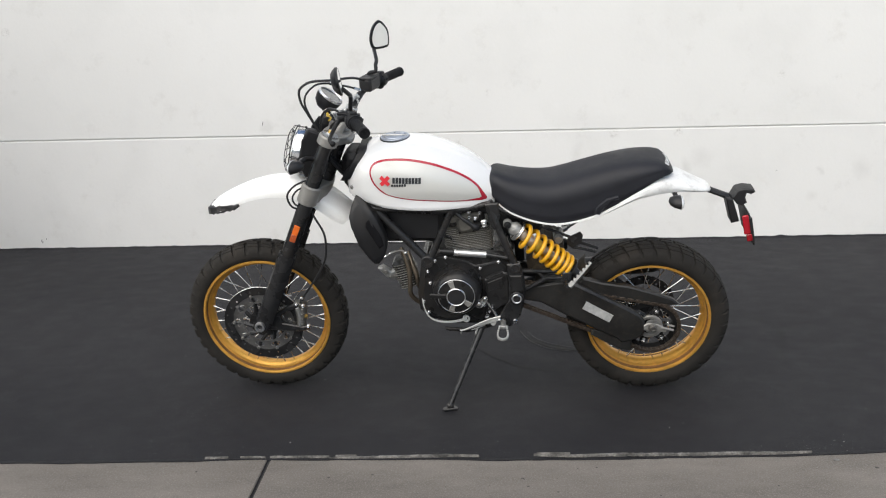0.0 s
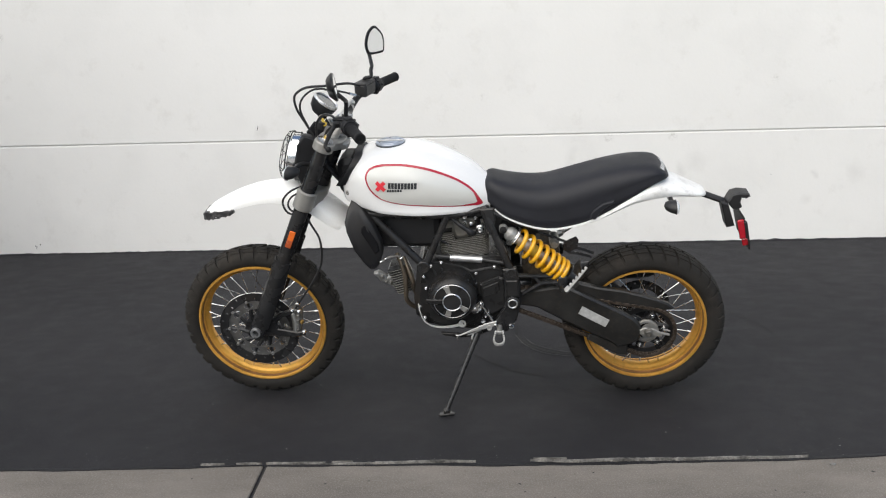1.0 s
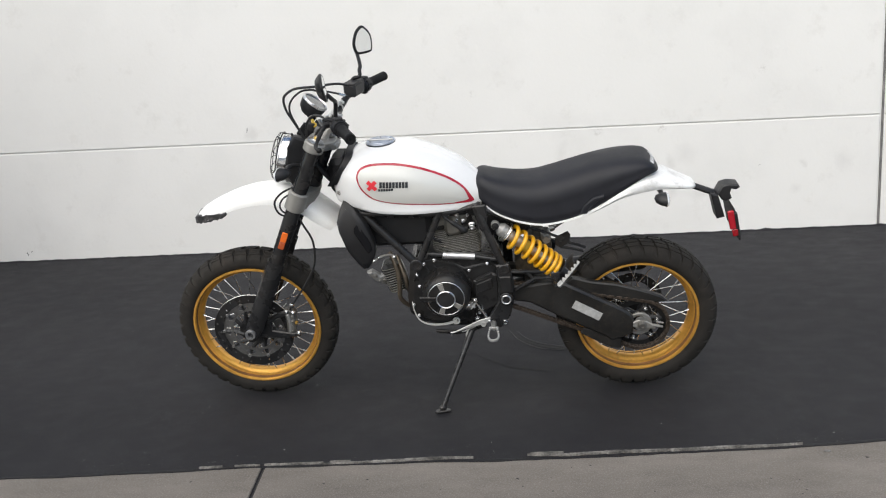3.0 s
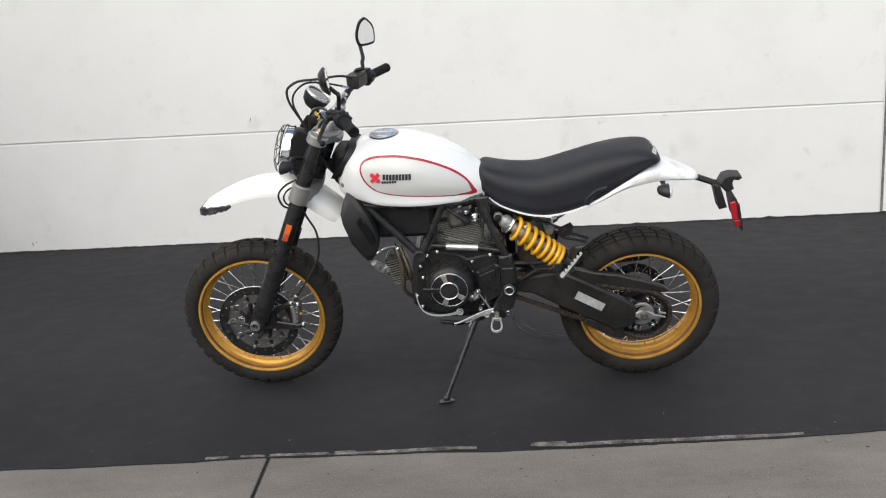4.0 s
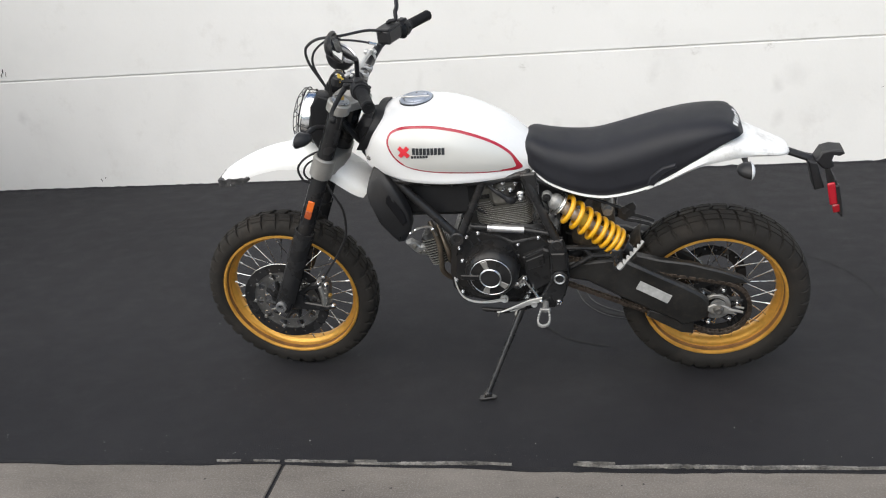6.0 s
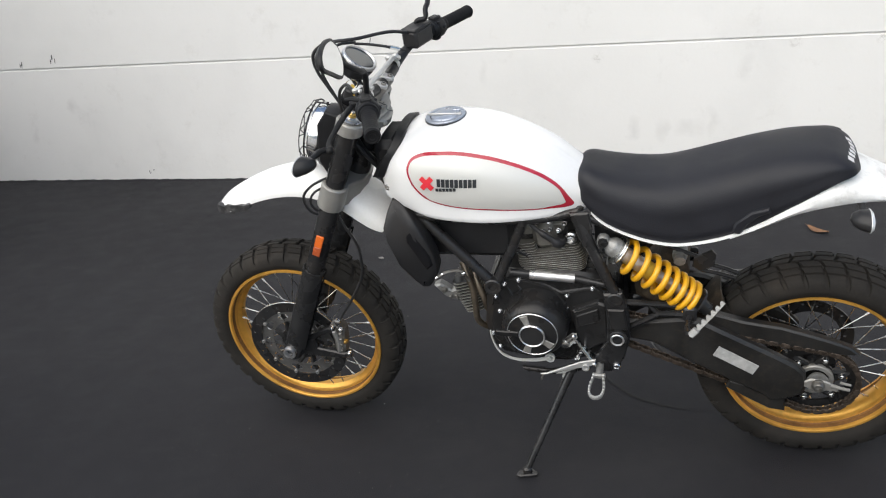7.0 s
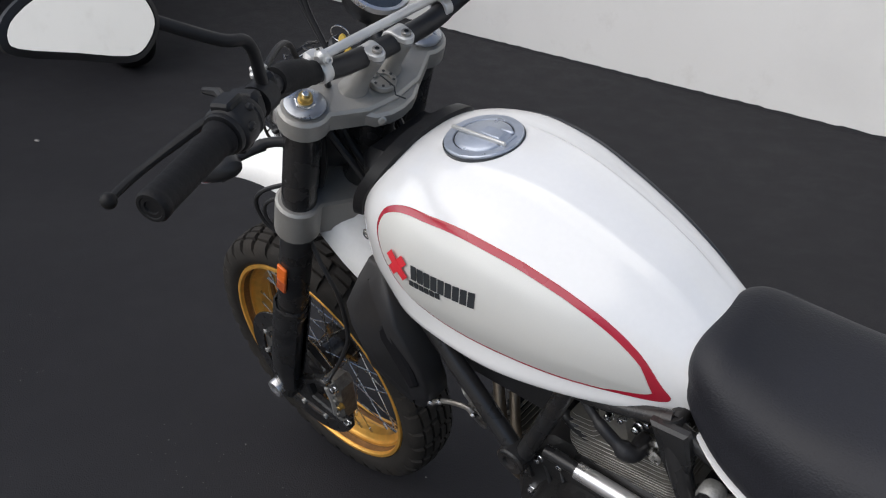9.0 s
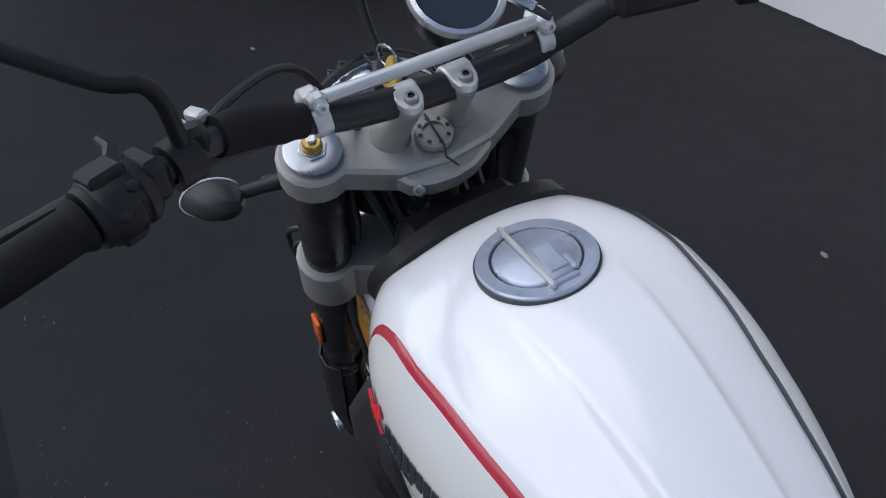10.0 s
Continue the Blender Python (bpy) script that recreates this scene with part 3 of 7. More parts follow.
# scuffs on the wall: thin dragged marks
def scuffs(spots, mat, seed):
    r = random.Random(seed)
    for x, z, w, h, lean, count in spots:
        for _ in range(count):
            g = G()
            cx, cz = x + r.uniform(-w, w) * 1.2, z + r.uniform(-h, h)
            n = 7
            l, t = h * r.uniform(0.5, 1.3), max(0.0018, w * r.uniform(0.06, 0.2))
            pts = []
            for i in range(n):
                s = i / (n - 1) - 0.5
                k = t * (1 - (2 * s) ** 2) * r.uniform(0.5, 1.2) + 0.0004
                pts.append((cx + lean * s * l, cz + s * l, k))
            poly = [(p[0] - p[2], p[1]) for p in pts] + [(p[0] + p[2], p[1]) for p in reversed(pts)]
            g.add([(p[0], WALL_Y - 0.0025, p[1]) for p in poly] + [(p[0], WALL_Y + 0.001, p[1]) for p in poly], rings(2, len(poly)))
            part("scuff", g, mat, wall)


scuffs([(-3.33, 0.905, 0.03, 0.05, 0.1, 3), (-3.62, 0.9, 0.02, 0.04, 0.1, 2), (-0.83, 0.925, 0.012, 0.03, 0.2, 1), (-2.66, 0.06, 0.02, 0.02, 0.3, 3), (3.02, 0.5, 0.01, 0.008, 2, 1)], "dark_mark", 3)

# plain building across the yard, which closes the place
g = G()
block(g, (0, -21, 2.3), (44, 0.4, 4.6), 0.01)
tagged(part("wall_opposite", g, "plaster"), "plain pale building wall across the yard", "wall", kind="structure")
# two dark walls added out of view to block light from the left
g = G()
block(g, (-6.00, 1.60, 1.8), (0.3, 3.3, 3.6), 0.01)
block(g, (-5.12, -0.20, 1.6), (1.66, 0.3, 3.2), 0.01)
tagged(part("wall_return", g, "dark_wall"), "unseen dark walls added to shade the left end of the wall", "wall", kind="structure")


# ---------- small things on the ground ----------
def crack(points, seed, w=0.003):
    g = G()
    P = spline([(*p, 0) for p in points], 12)
    up, dn = [], []
    for i, p in enumerate(P):
        k = w * (0.7 + 0.8 * abs(noise.noise((i * 0.7, seed, 0)))) * min(1, 0.2 + 3 * i / len(P), 0.2 + 3 * (len(P) - 1 - i) / len(P))
        ox, oy = 0.012 * noise.noise((i * 0.45, seed, 3)), 0.012 * noise.noise((i * 0.45, seed, 7))
        up.append((p.x + ox, p.y + oy + k, 0.0025))
        dn.append((p.x + ox, p.y + oy - k, 0.0025))
    n = len(P)
    g.add(dn + up, [(i, i + 1, n + i + 1, n + i) for i in range(n - 1)])
    return tagged(part("crack", g, "crack"), "thin dark crack wandering across the asphalt", "crack", group="asphalt cracks", kind="structure")


crack([(0.80, 0.62), (0.858, 0.488), (0.908, 0.411), (0.966, 0.329), (1.021, 0.266), (1.122, 0.215), (1.20, 0.20)], 2, 0.009)
seam = crack([(1.055, 0.98), (1.045, 0.88), (1.048, 0.80), (1.085, 0.675), (1.145, 0.578), (1.21, 0.528), (1.275, 0.498), (1.42, 0.46)], 9, 0.019)
# pale worn edges along the wide seam
for line in ([(1.035, 0.83), (1.073, 0.668), (1.138, 0.548), (1.204, 0.496), (1.275, 0.472)], [(1.075, 0.80), (1.110, 0.684), (1.165, 0.606), (1.225, 0.560), (1.28, 0.530)]):
    g = G()
    P = spline([(*p, 0.002) for p in line], 14)
    tube(g, P, [0.0015 + 0.0035 * max(0.0, noise.noise((i * 0.23, line[0][0], 0)) + 0.45) * min(1, i / 8, (len(P) - 1 - i) / 8) for i in range(len(P))], 6, squash=0.5)
    part("worn_edge", g, "dust", seam, "pale worn edge of the seam")
crack([(2.05, 1.30), (2.17, 1.21), (2.26, 0.97), (2.28, 0.8), (2.25, 0.62), (2.14, 0.36)], 6, 0.011)

rnd = random.Random(11)
g = G()
nests = [(rnd.uniform(-1.2, 0.5), rnd.uniform(-0.62, 0.0)) for _ in range(10)] + [(-0.19, -0.13), (-0.42, -0.59), (-0.28, -0.56), (1.95, -0.58), (1.92, -0.54), (2.10, -0.54)] + [(rnd.uniform(-1.0, 2.6), rnd.uniform(-0.64, -0.52)) for _ in range(16)]
for i in range(480):
    if i < 320:
        cx, cy = nests[i % len(nests)]
        x, y = rnd.gauss(cx, 0.075), max(-0.63, rnd.gauss(cy, 0.035))
    else:
        x, y = rnd.uniform(-3.5, 3.5), rnd.uniform(-0.6, 3.2)
    s = rnd.uniform(0.0004, 0.0011) * (2.4 if rnd.random() < 0.07 else 1)
    ball(g, (x, y, s * 0.4), (s * rnd.uniform(0.8, 2.2), s * rnd.uniform(0.7, 1.4), s * 0.7), 6, 4, 0, Matrix.Rotation(rnd.uniform(0, 3.1), 3, "Z"))
tagged(part("grit", g, "pebble"), "pale grit and crumbs scattered over asphalt", "grit", kind="stuff")
for x, y, s in ((-0.30, 1.6, 0.012), (-2.45, 0.5, 0.012), (2.0, -0.71, 0.008)):
    g = G()
    ball(g, (0, 0, s * 0.3), (s * 1.4, s * 0.8, s * 0.45), 9, 6)
    for i, p in enumerate(g.v):
        k = 1 + 0.3 * noise.noise((p[0] * 90, p[1] * 90, p[2] * 90 + x))
        g.v[i] = (p[0] * k, p[1] * k, max(p[2] * k, 0))
    ob = tagged(part("pebble", g, "pebble"), "small pale stone chip lying on asphalt", "pebble", group="stone chips")
    ob.location = (x, y, 0.006 if y < -0.66 else 0.0)
g = G()
n = 9
vs = []
for i in range(n):
    s = i / (n - 1)
    w = 0.016 * math.sin(math.pi * (0.04 + 0.92 * s)) ** 0.8
    x = (s - 0.5) * 0.1
    curl = 0.014 * (2 * s - 1) ** 2
    vs += [(x, -w, 0.006 + curl), (x, 0, 0.002 + curl), (x, w, 0.007 + curl)]
g.add(vs, rings(n, 3, wrap=False))
g.add([(p[0], p[1], p[2] - 0.0012) for p in vs], rings(n, 3, wrap=False))
tube(g, [(-0.05, 0, 0.016), (-0.065, 0.003, 0.02)], 0.001, 5)
leaf = tagged(part("leaf", g, "leaf"), "curled dry brown leaf lying on asphalt", "leaf")
leaf.matrix_basis = pose(1.83, 2.10, 0.0, 0, 0, -52) @ Matrix.Diagonal((1.35, 1.5, 1.0, 1.0))

# ---------- the motorcycle ----------
# built upright: x runs from nose to tail with 0 at the rear axle, -y is its left side, z up from the ground
LEAN, HEADING = 14.28, -1.56
moto = tagged(empty("motorcycle", None, pose(1.5163, 0.036, 0.0, LEAN, 0, HEADING)), "white scrambler motorcycle with gold spoked wheels leaning on its side stand", "motorcycle")
moto.matrix_basis = Matrix.Translation((1.5163, 0.036, 0.0)) @ Matrix.Rotation(radians(HEADING), 4, "Z") @ Matrix.Rotation(radians(LEAN), 4, "X")

Y = Vector((0, 1, 0))


# --- wheels ---
def tyre_prof(R, hw, bead):
    h = R - bead
    half = [(bead + 0.006, hw * 0.70), (bead + 0.011, hw * 0.80), (bead + h * 0.30, hw * 0.96), (bead + h * 0.52, hw * 1.0), (bead + h * 0.72, hw * 0.95), (bead + h * 0.86, hw * 0.80), (bead + h * 0.955, hw * 0.5), (R, 0.0)]
    return half


def rad_at(half, y):
    y = abs(y)
    for (r0, y0), (r1, y1) in zip(half[3:], half[4:]):
        if y1 <= y <= y0:
            t = (y - y0) / (y1 - y0)
            return r0 + (r1 - r0) * t
    return half[-1][0]


def wheel(name, label, at, R, hw, bead, pitch, rows, hub_r, spoke_n):
    w = part(name, hub_mesh(hub_r, hw), "black", moto, label)
    w.location = at
    half = tyre_prof(R - 0.0085, hw, bead)
    prof = [(r, -y) for r, y in half] + [(r, y) for r, y in reversed(half[:-1])]
    g = G()
    lathe(g, (0, 0, 0), Y, prof, 96, closed=True)
    ty = part("tyre", g, "rubber", w, "black knobbly tyre with dusty sidewall")
    g = G()
    for y0, y1, ph, fill, skew in rows:
        for i in range(pitch):
            a0 = 2 * math.pi * (i + ph) / pitch
            a1 = a0 + 2 * math.pi * fill / pitch
            vs = []
            n = 3
            for lay in (0, 1):
                sh = 0.0 if lay == 0 else 0.08
                for j in range(3):
                    yy = y0 + (y1 - y0) * (j / 2 + (sh * (1 - j)))
                    rr = rad_at(half, yy) + (-0.003 if lay == 0 else 0.0085)
                    for k in range(n):
                        s = k / (n - 1)
                        s = s + sh * (0.5 - s)
                        a = a0 + (a1 - a0) * s + skew * (yy - y0)
                        vs.append((rr * math.cos(a), yy * (1.0 if lay == 0 else 1.0 + 0.03 * (abs(yy) > hw * 0.6)), rr * math.sin(a)))
            fs = []
            for j in range(2):
                for k in range(2):
                    b = 9 + j * 3 + k
                    fs.append((b, b + 1, b + 4, b + 3))
            loop = [0, 1, 2, 5, 8, 7, 6, 3]
            for p, q in zip(loop, loop[1:] + loop[:1]):
                fs.append((p, q, q + 9, p + 9))
            g.add(vs, fs)
    part("tread", g, "rubber", ty, "chunky dual-sport tread blocks")
    f = bead + 0.012
    # bright lip, recessed groove, then the raised spoke bed
    rp = [(f, 0.052), (f - 0.002, 0.0565), (f - 0.0085, 0.0565), (f - 0.0105, 0.054), (f - 0.0115, 0.048), (f - 0.0070, 0.0465), (f - 0.0075, 0.031), (f - 0.0175, 0.0295), (f - 0.0185, 0.026), (f - 0.0190, 0.024), (f - 0.020, 0.022), (f - 0.024, 0.019), (f - 0.031, 0.012), (f - 0.032, 0.0)]
    rp = [(r, y * (0.90 if hw < 0.07 else 1.12)) for r, y in rp]
    outer = [(f - 0.0035, rp[5][1]), (f - 0.0035, rp[7][1])] + [(r + 0.006, y) for r, y in rp[11:]]
    prof = [(r, -y) for r, y in rp] + [(r, y) for r, y in reversed(rp[:-1])] + [(f - 0.003, rp[0][1] - 0.004)] + [(r, y) for r, y in outer] + [(r, -y) for r, y in reversed(outer[:-1])] + [(f - 0.003, -(rp[0][1] - 0.004))]
    g = G()
    lathe(g, (0, 0, 0), Y, prof, 96, closed=True)
    rim = part("rim", g, "gold", w, "gold anodised spoked rim")
    g = G()
    for s in (-1, 1):
        lathe(g, (0, 0, 0), Y, [(rp[4][0] + 0.0008, s * (rp[4][1] - 0.0008)), (rp[5][0] - 0.0012, s * (rp[5][1] - 0.0010)), (rp[6][0] - 0.0012, s * (rp[6][1] + 0.0010)), (rp[7][0] + 0.005, s * (rp[7][1] + 0.0008))], 96, cap=False)
    part("rim_groove", g, "groove", rim, "brown dust lying in the rim groove")
    # spokes with bright nipples, four kinds turned round the axle
    rr = f - 0.030
    kinds = []
    for side in (-1, 1):
        for lead in (-1, 1):
            g = G()
            ha = lead * radians(52)
            p0 = Vector((hub_r * math.sin(ha), side * 0.034, hub_r * math.cos(ha)))
            p1 = Vector((0, side * 0.009, rr))
            tube(g, [p0, p1], 0.0015, 6)
            d = (p1 - p0).normalized()
            tube(g, [p1 - d * 0.016, p1 + d * 0.004], 0.0029, 6)
            kinds.append(make("spoke", g, "steel"))
    for i in range(spoke_n):
        ob = new("spoke", kinds[i % 4])
        ob.parent = w
        ob.matrix_basis = Matrix.Rotation(2 * math.pi * i / spoke_n, 4, "Y")
    return w


def hub_mesh(r, hw):
    g = G()
    lathe(g, (0, 0, 0), Y, [(0.012, -0.07), (0.03, -0.07), (0.032, -0.045), (r + 0.004, -0.040), (r + 0.005, -0.030), (0.03, -0.022), (0.028, 0.022), (r + 0.005, 0.030), (r + 0.004, 0.040), (0.032, 0.045), (0.03, 0.07), (0.012, 0.07)], 28)
    return g


def disc_ring(g, y, r0, r1, th, step=72, lay=5, skip=True):
    """A brake disc with drilled holes."""
    vs, fs = [], []
    n = lay + 1
    for s in (-1, 1):
        for j in range(n):
            r = r0 + (r1 - r0) * j / lay
            for k in range(step * 2):
                a = math.pi * k / step
                vs.append((r * math.cos(a), y + s * th / 2, r * math.sin(a)))
    m = step * 2
    off = n * m
    holes = set()
    for k in range(0, m, 6):
        holes.add((1 + (k // 6) % 3, k))
    for j in range(lay):
        for k in range(m):
            l = (k + 1) % m
            q = (j * m + k, j * m + l, (j + 1) * m + l, (j + 1) * m + k)
            if (j, k) in holes:
                for a, b in zip(q, q[1:] + q[:1]):
                    fs.append((a, b, b + off, a + off))
                continue
            fs.append(q)
            fs.append(tuple(i + off for i in reversed(q)))
    for j in (0, lay):
        for k in range(m):
            l = (k + 1) % m
            fs.append((j * m + k, j * m + l, j * m + l + off, j * m + k + off))
    g.add(vs, fs)


FA = Vector((-1.508, 0, 0.327))
fw = wheel("front_wheel", "front wheel with gold rim, wire spokes and knobbly tyre", FA + Vector((-0.003, 0.017, 0.001)), 0.3235, 0.0565, 0.2465, 36,
           [(-0.017, -0.0015, 0.0, 0.80, 1.2), (0.0015, 0.017, 0.5, 0.80, -1.2), (-0.036, -0.0205, -0.10, 0.80, 0.9), (0.0205, 0.036, 0.40, 0.80, -0.9), (-0.0560, -0.0385, -0.16, 0.74, 0.4), (0.0385, 0.0560, 0.34, 0.74, -0.4)], 0.048, 36)
rw = wheel("rear_wheel", "rear wheel with gold rim, wire spokes and wide knobbly tyre", (-0.003, 0.028, 0.3145), 0.3125, 0.075, 0.226, 36,
           [(-0.024, -0.002, -0.06, 0.90, 1.4), (0.002, 0.024, 0.44, 0.90, -1.4), (-0.048, -0.0275, -0.10, 0.90, 1.2), (0.0275, 0.048, 0.40, 0.90, -1.2), (-0.0745, -0.0505, -0.14, 0.82, 0.8), (0.0505, 0.0745, 0.36, 0.82, -0.8)], 0.055, 36)
g = G()
disc_ring(g, -0.086, 0.124, 0.159, 0.005)
g.v = [(p[0], p[1], p[2] + 0.005) for p in g.v]
fd = part("brake_disc", g, "black", fw, "black drilled front brake disc")
# bright ring put in for the highlight along the disc's rim
g = G()
lathe(g, (0, -0.086, 0.005), Y, [(0.1588, -0.0024), (0.1600, -0.0016), (0.1600, 0.0016), (0.1588, 0.0024)], 96, closed=True)
part("disc_edge", g, "steel", fd, "bright steel ring for the glint on the disc's edge")
g = G()
lathe(g, (0, -0.071, 0), Y, [(0.035, -0.005), (0.062, -0.005), (0.062, 0.005), (0.035, 0.005)], 30, closed=True)
fc2 = part("disc_carrier", g, "black", fw, "black spider carrier of the brake disc")
for i in range(10):
    a = 2 * math.pi * i / 10
    c, s_ = math.cos(a), math.sin(a)
    c2, s2 = math.cos(a + 0.35), math.sin(a + 0.35)
    g = G()
    tube(g, [(0.052 * c2, -0.071, 0.052 * s2), (0.09 * c, -0.076, 0.09 * s_), (0.126 * c, -0.078, 0.126 * s_)], [0.0095, 0.0075, 0.0060], 6)
    part("arm", g, "black", fc2)
for i in range(10):
    a = 2 * math.pi * i / 10
    g = G()
    lathe(g, (0.122 * math.cos(a), -0.0820, 0.122 * math.sin(a) + 0.005), -Y, [(0.0012, -0.003), (0.0064, -0.003), (0.0064, 0.007), (0.0052, 0.0085), (0.0036, 0.0085), (0.003, 0.006), (0.0012, 0.006)], 12)
    part("disc_button", g, "worn_cast" if i % 3 else "dull", fw)
def windowed_ring(g, n, r0, r1, a, b, y0, y1):
    """A flat ring pierced by n oval windows, a high and b long."""
    m, rc, w = 32, (r0 + r1) / 2, 2 * math.pi / n
    for i in range(n):
        mid = w * i
        outer, hole = [], []
        for k in range(m):
            c, s = math.cos(2 * math.pi * k / m), math.sin(2 * math.pi * k / m)
            e = 1 / max(abs(c), abs(s))
            outer.append((rc + c * e * (r1 - r0) / 2, mid + s * e * w / 2))
            hole.append((rc + c * a / 2, mid + s * b / 2 / rc))
        vs = []
        for pl, y in ((outer, y1), (outer, y0), (hole, y0), (hole, y1)):
            vs += [(r * math.cos(t), y, r * math.sin(t)) for r, t in pl]
        g.add(vs, rings(4, m, closed=True))


g = G()
windowed_ring(g, 10, 0.086, 0.124, 0.021, 0.040, -0.083, -0.079)
g.v = [(p[0], p[1], p[2] + 0.005) for p in g.v]
part("disc_band", g, "disc_steel", fw, "dull steel band pierced by oval windows")

# --- fork ---
FT, FB = Vector((-1.158, 0, 1.112)), Vector((-1.497, 0, 0.352))
FD = (FB - FT).normalized()
FN = Vector((FD.z, 0, -FD.x))  # forwards from the fork
FL = (FB - FT).length


def fk(s, y=0.0, n=0.0):
    return FT + FD * s + FN * n + Y * y


def zs(z):
    return (FT.z - z) / -FD.z


for side in (-1, 1):
    y = side * 0.1155
    g = G()
    s1 = zs(0.625)
    lathe(g, fk(0, y), FD, [(0.0265, 0.0), (0.0275, 0.004), (0.0275, s1 - 0.03), (0.0300, s1 - 0.028), (0.0300, s1 - 0.004), (0.0285, s1), (0.022, s1)], 28)
    leg = part("fork_leg", g, "black", moto, "black upside-down front fork leg")
    g = G()
    lathe(g, fk(s1 - 0.002, y), FD, [(0.0225, 0), (0.0295, 0), (0.0295, 0.003), (0.0225, 0.003)], 24)
    part("seal_ring", g, "steel", leg)
    g = G()
    lathe(g, fk(s1, y), FD, [(0.0235, 0), (0.0235, FL - s1 - 0.03)], 20)
    part("stanchion", g, "tube", leg, "dark dull fork tube")
    # foot that holds the axle
    g = G()
    foot = [(-0.03, 0.10), (0.022, 0.10), (0.030, 0.03), (0.028, -0.018), (0.012, -0.034), (-0.014, -0.034), (-0.03, -0.015)]
    a = math.atan2(-FD.x, -FD.z)
    rot = Matrix.Rotation(a, 3, "Y")
    slab(g, foot, y - 0.017, y + 0.017, 0.006, lambda px, py, pz: (FA + Vector((0.006, 0, 0.024))) + rot @ Vector((px, 0, pz)) + Y * py)
    part("fork_foot", g, "black", leg, "black cast fork foot")
    g = G()
    lathe(g, FA + Vector((0.001, side * 0.100, 0.025)), Y * side, [(0.0, 0.0), (0.0205, 0), (0.0205, 0.040), (0.019, 0.046), (0.0130, 0.046), (0.012, 0.020), (0.0, 0.020)], 24)
    part("axle_nut", g, "alu", leg, "bright hollow axle end")
    # plastic guard in front of the slider
    g = G()
    vs = []
    n = 14
    ss = [zs(0.655) + (FL - 0.02 - zs(0.655)) * i / n for i in range(n + 1)]
    for lay in (0.0, 0.003):
        for i, s in enumerate(ss):
            wd = 1.0 if i < n - 4 else 1.0 - 0.09 * (i - n + 4)
            for k in range(9):
                b = radians(-152 + 304 * k / 8)
                r = 0.0315 + lay
                vs.append(fk(s, y + side * 0.002 + r * math.sin(b) * 0.98 * wd, r * math.cos(b) * 1.04))
    m = (n + 1) * 9
    fs = rings(n + 1, 9, wrap=False)
    fs += [tuple(i + m for i in reversed(q)) for q in rings(n + 1, 9, wrap=False)]
    edge = [k for k in range(9)] + [i * 9 + 8 for i in range(1, n + 1)] + [n * 9 + k for k in range(7, -1, -1)] + [i * 9 for i in range(n - 1, 0, -1)]
    fs += [(p, q, q + m, p + m) for p, q in zip(edge, edge[1:] + edge[:1])]
    g.add(vs, fs)
    part("fork_guard", g, "black", leg, "glossy black plastic fork guard")
    g = G()
    up = Matrix((FN, Y, -FD)).transposed()
    sc = zs(0.752)
    block(g, fk(sc - 0.013, y + side * 0.030), (0.022, 0.006, 0.040), 0.002, up)
    part("reflector", g, "orange", leg, "orange side reflector")
    g = G()
    block(g, fk(sc + 0.022, y + side * 0.030), (0.022, 0.0056, 0.030), 0.002, up)
    part("reflector_foot", g, "amber_dark", leg, "dimmer lower half of the reflector")

# triple clamps
def clamp_plate(s0, s1, bow, name, label, mats):
    g = G()
    r = 0.037
    poly = []
    for k in range(13):
        b = radians(-118 + 236 * k / 12)
        poly.append((-r * math.sin(b), 0.1155 + r * math.cos(b)))
    mid_back = [(-0.058, 0.050), (-0.064, 0.0), (-0.058, -0.050)]
    mid_front = [(0.030 - bow, -0.055), (0.020 - bow, 0.0), (0.030 - bow, 0.055)]
    if poly[0][0] < poly[-1][0]:
        poly.reverse()
    # poly runs from the front to the back of the right lobe
    poly = poly + mid_back + [(p[0], -p[1]) for p in reversed(poly)] + mid_front
    ins = inset(poly, 0.004)
    vs = []
    for pl, s in ((ins, s0), (poly, s0 + 0.004), (poly, s1 - 0.004), (ins, s1)):
        vs += [fk(s, p[1], p[0]) for p in pl]
    g.add(vs, rings(4, len(poly)))
    return part(name, g, mats, moto, label)


top_clamp = clamp_plate(-0.002, 0.034, 0.0, "top_yoke", "grey cast aluminium top yoke", "cast")
g = G()
nose = [(-0.050, -0.058), (-0.068, -0.046), (-0.077, -0.024), (-0.079, 0.0), (-0.075, 0.022), (-0.064, 0.044), (-0.050, 0.058)]
slab(g, nose, 0.006, 0.032, 0.004, lambda x, y, z: fk(y, z, x))
part("stem_clamp", g, "cast", top_clamp, "rear nose of the yoke that clamps the stem")
g = G()
lathe(g, fk(0.018, -0.036, -0.071), Vector((0.75, -0.6, 0.2)), [(0.0, 0.0), (0.0065, 0.0), (0.0065, 0.005), (0.005, 0.006), (0.003, 0.006), (0.003, 0.003), (0.0, 0.003)], 14)
part("stem_clamp_bolt", g, "dull", top_clamp)
clamp_plate(zs(0.93), zs(0.862), 0.0, "bottom_yoke", "grey cast aluminium bottom yoke", "cast")
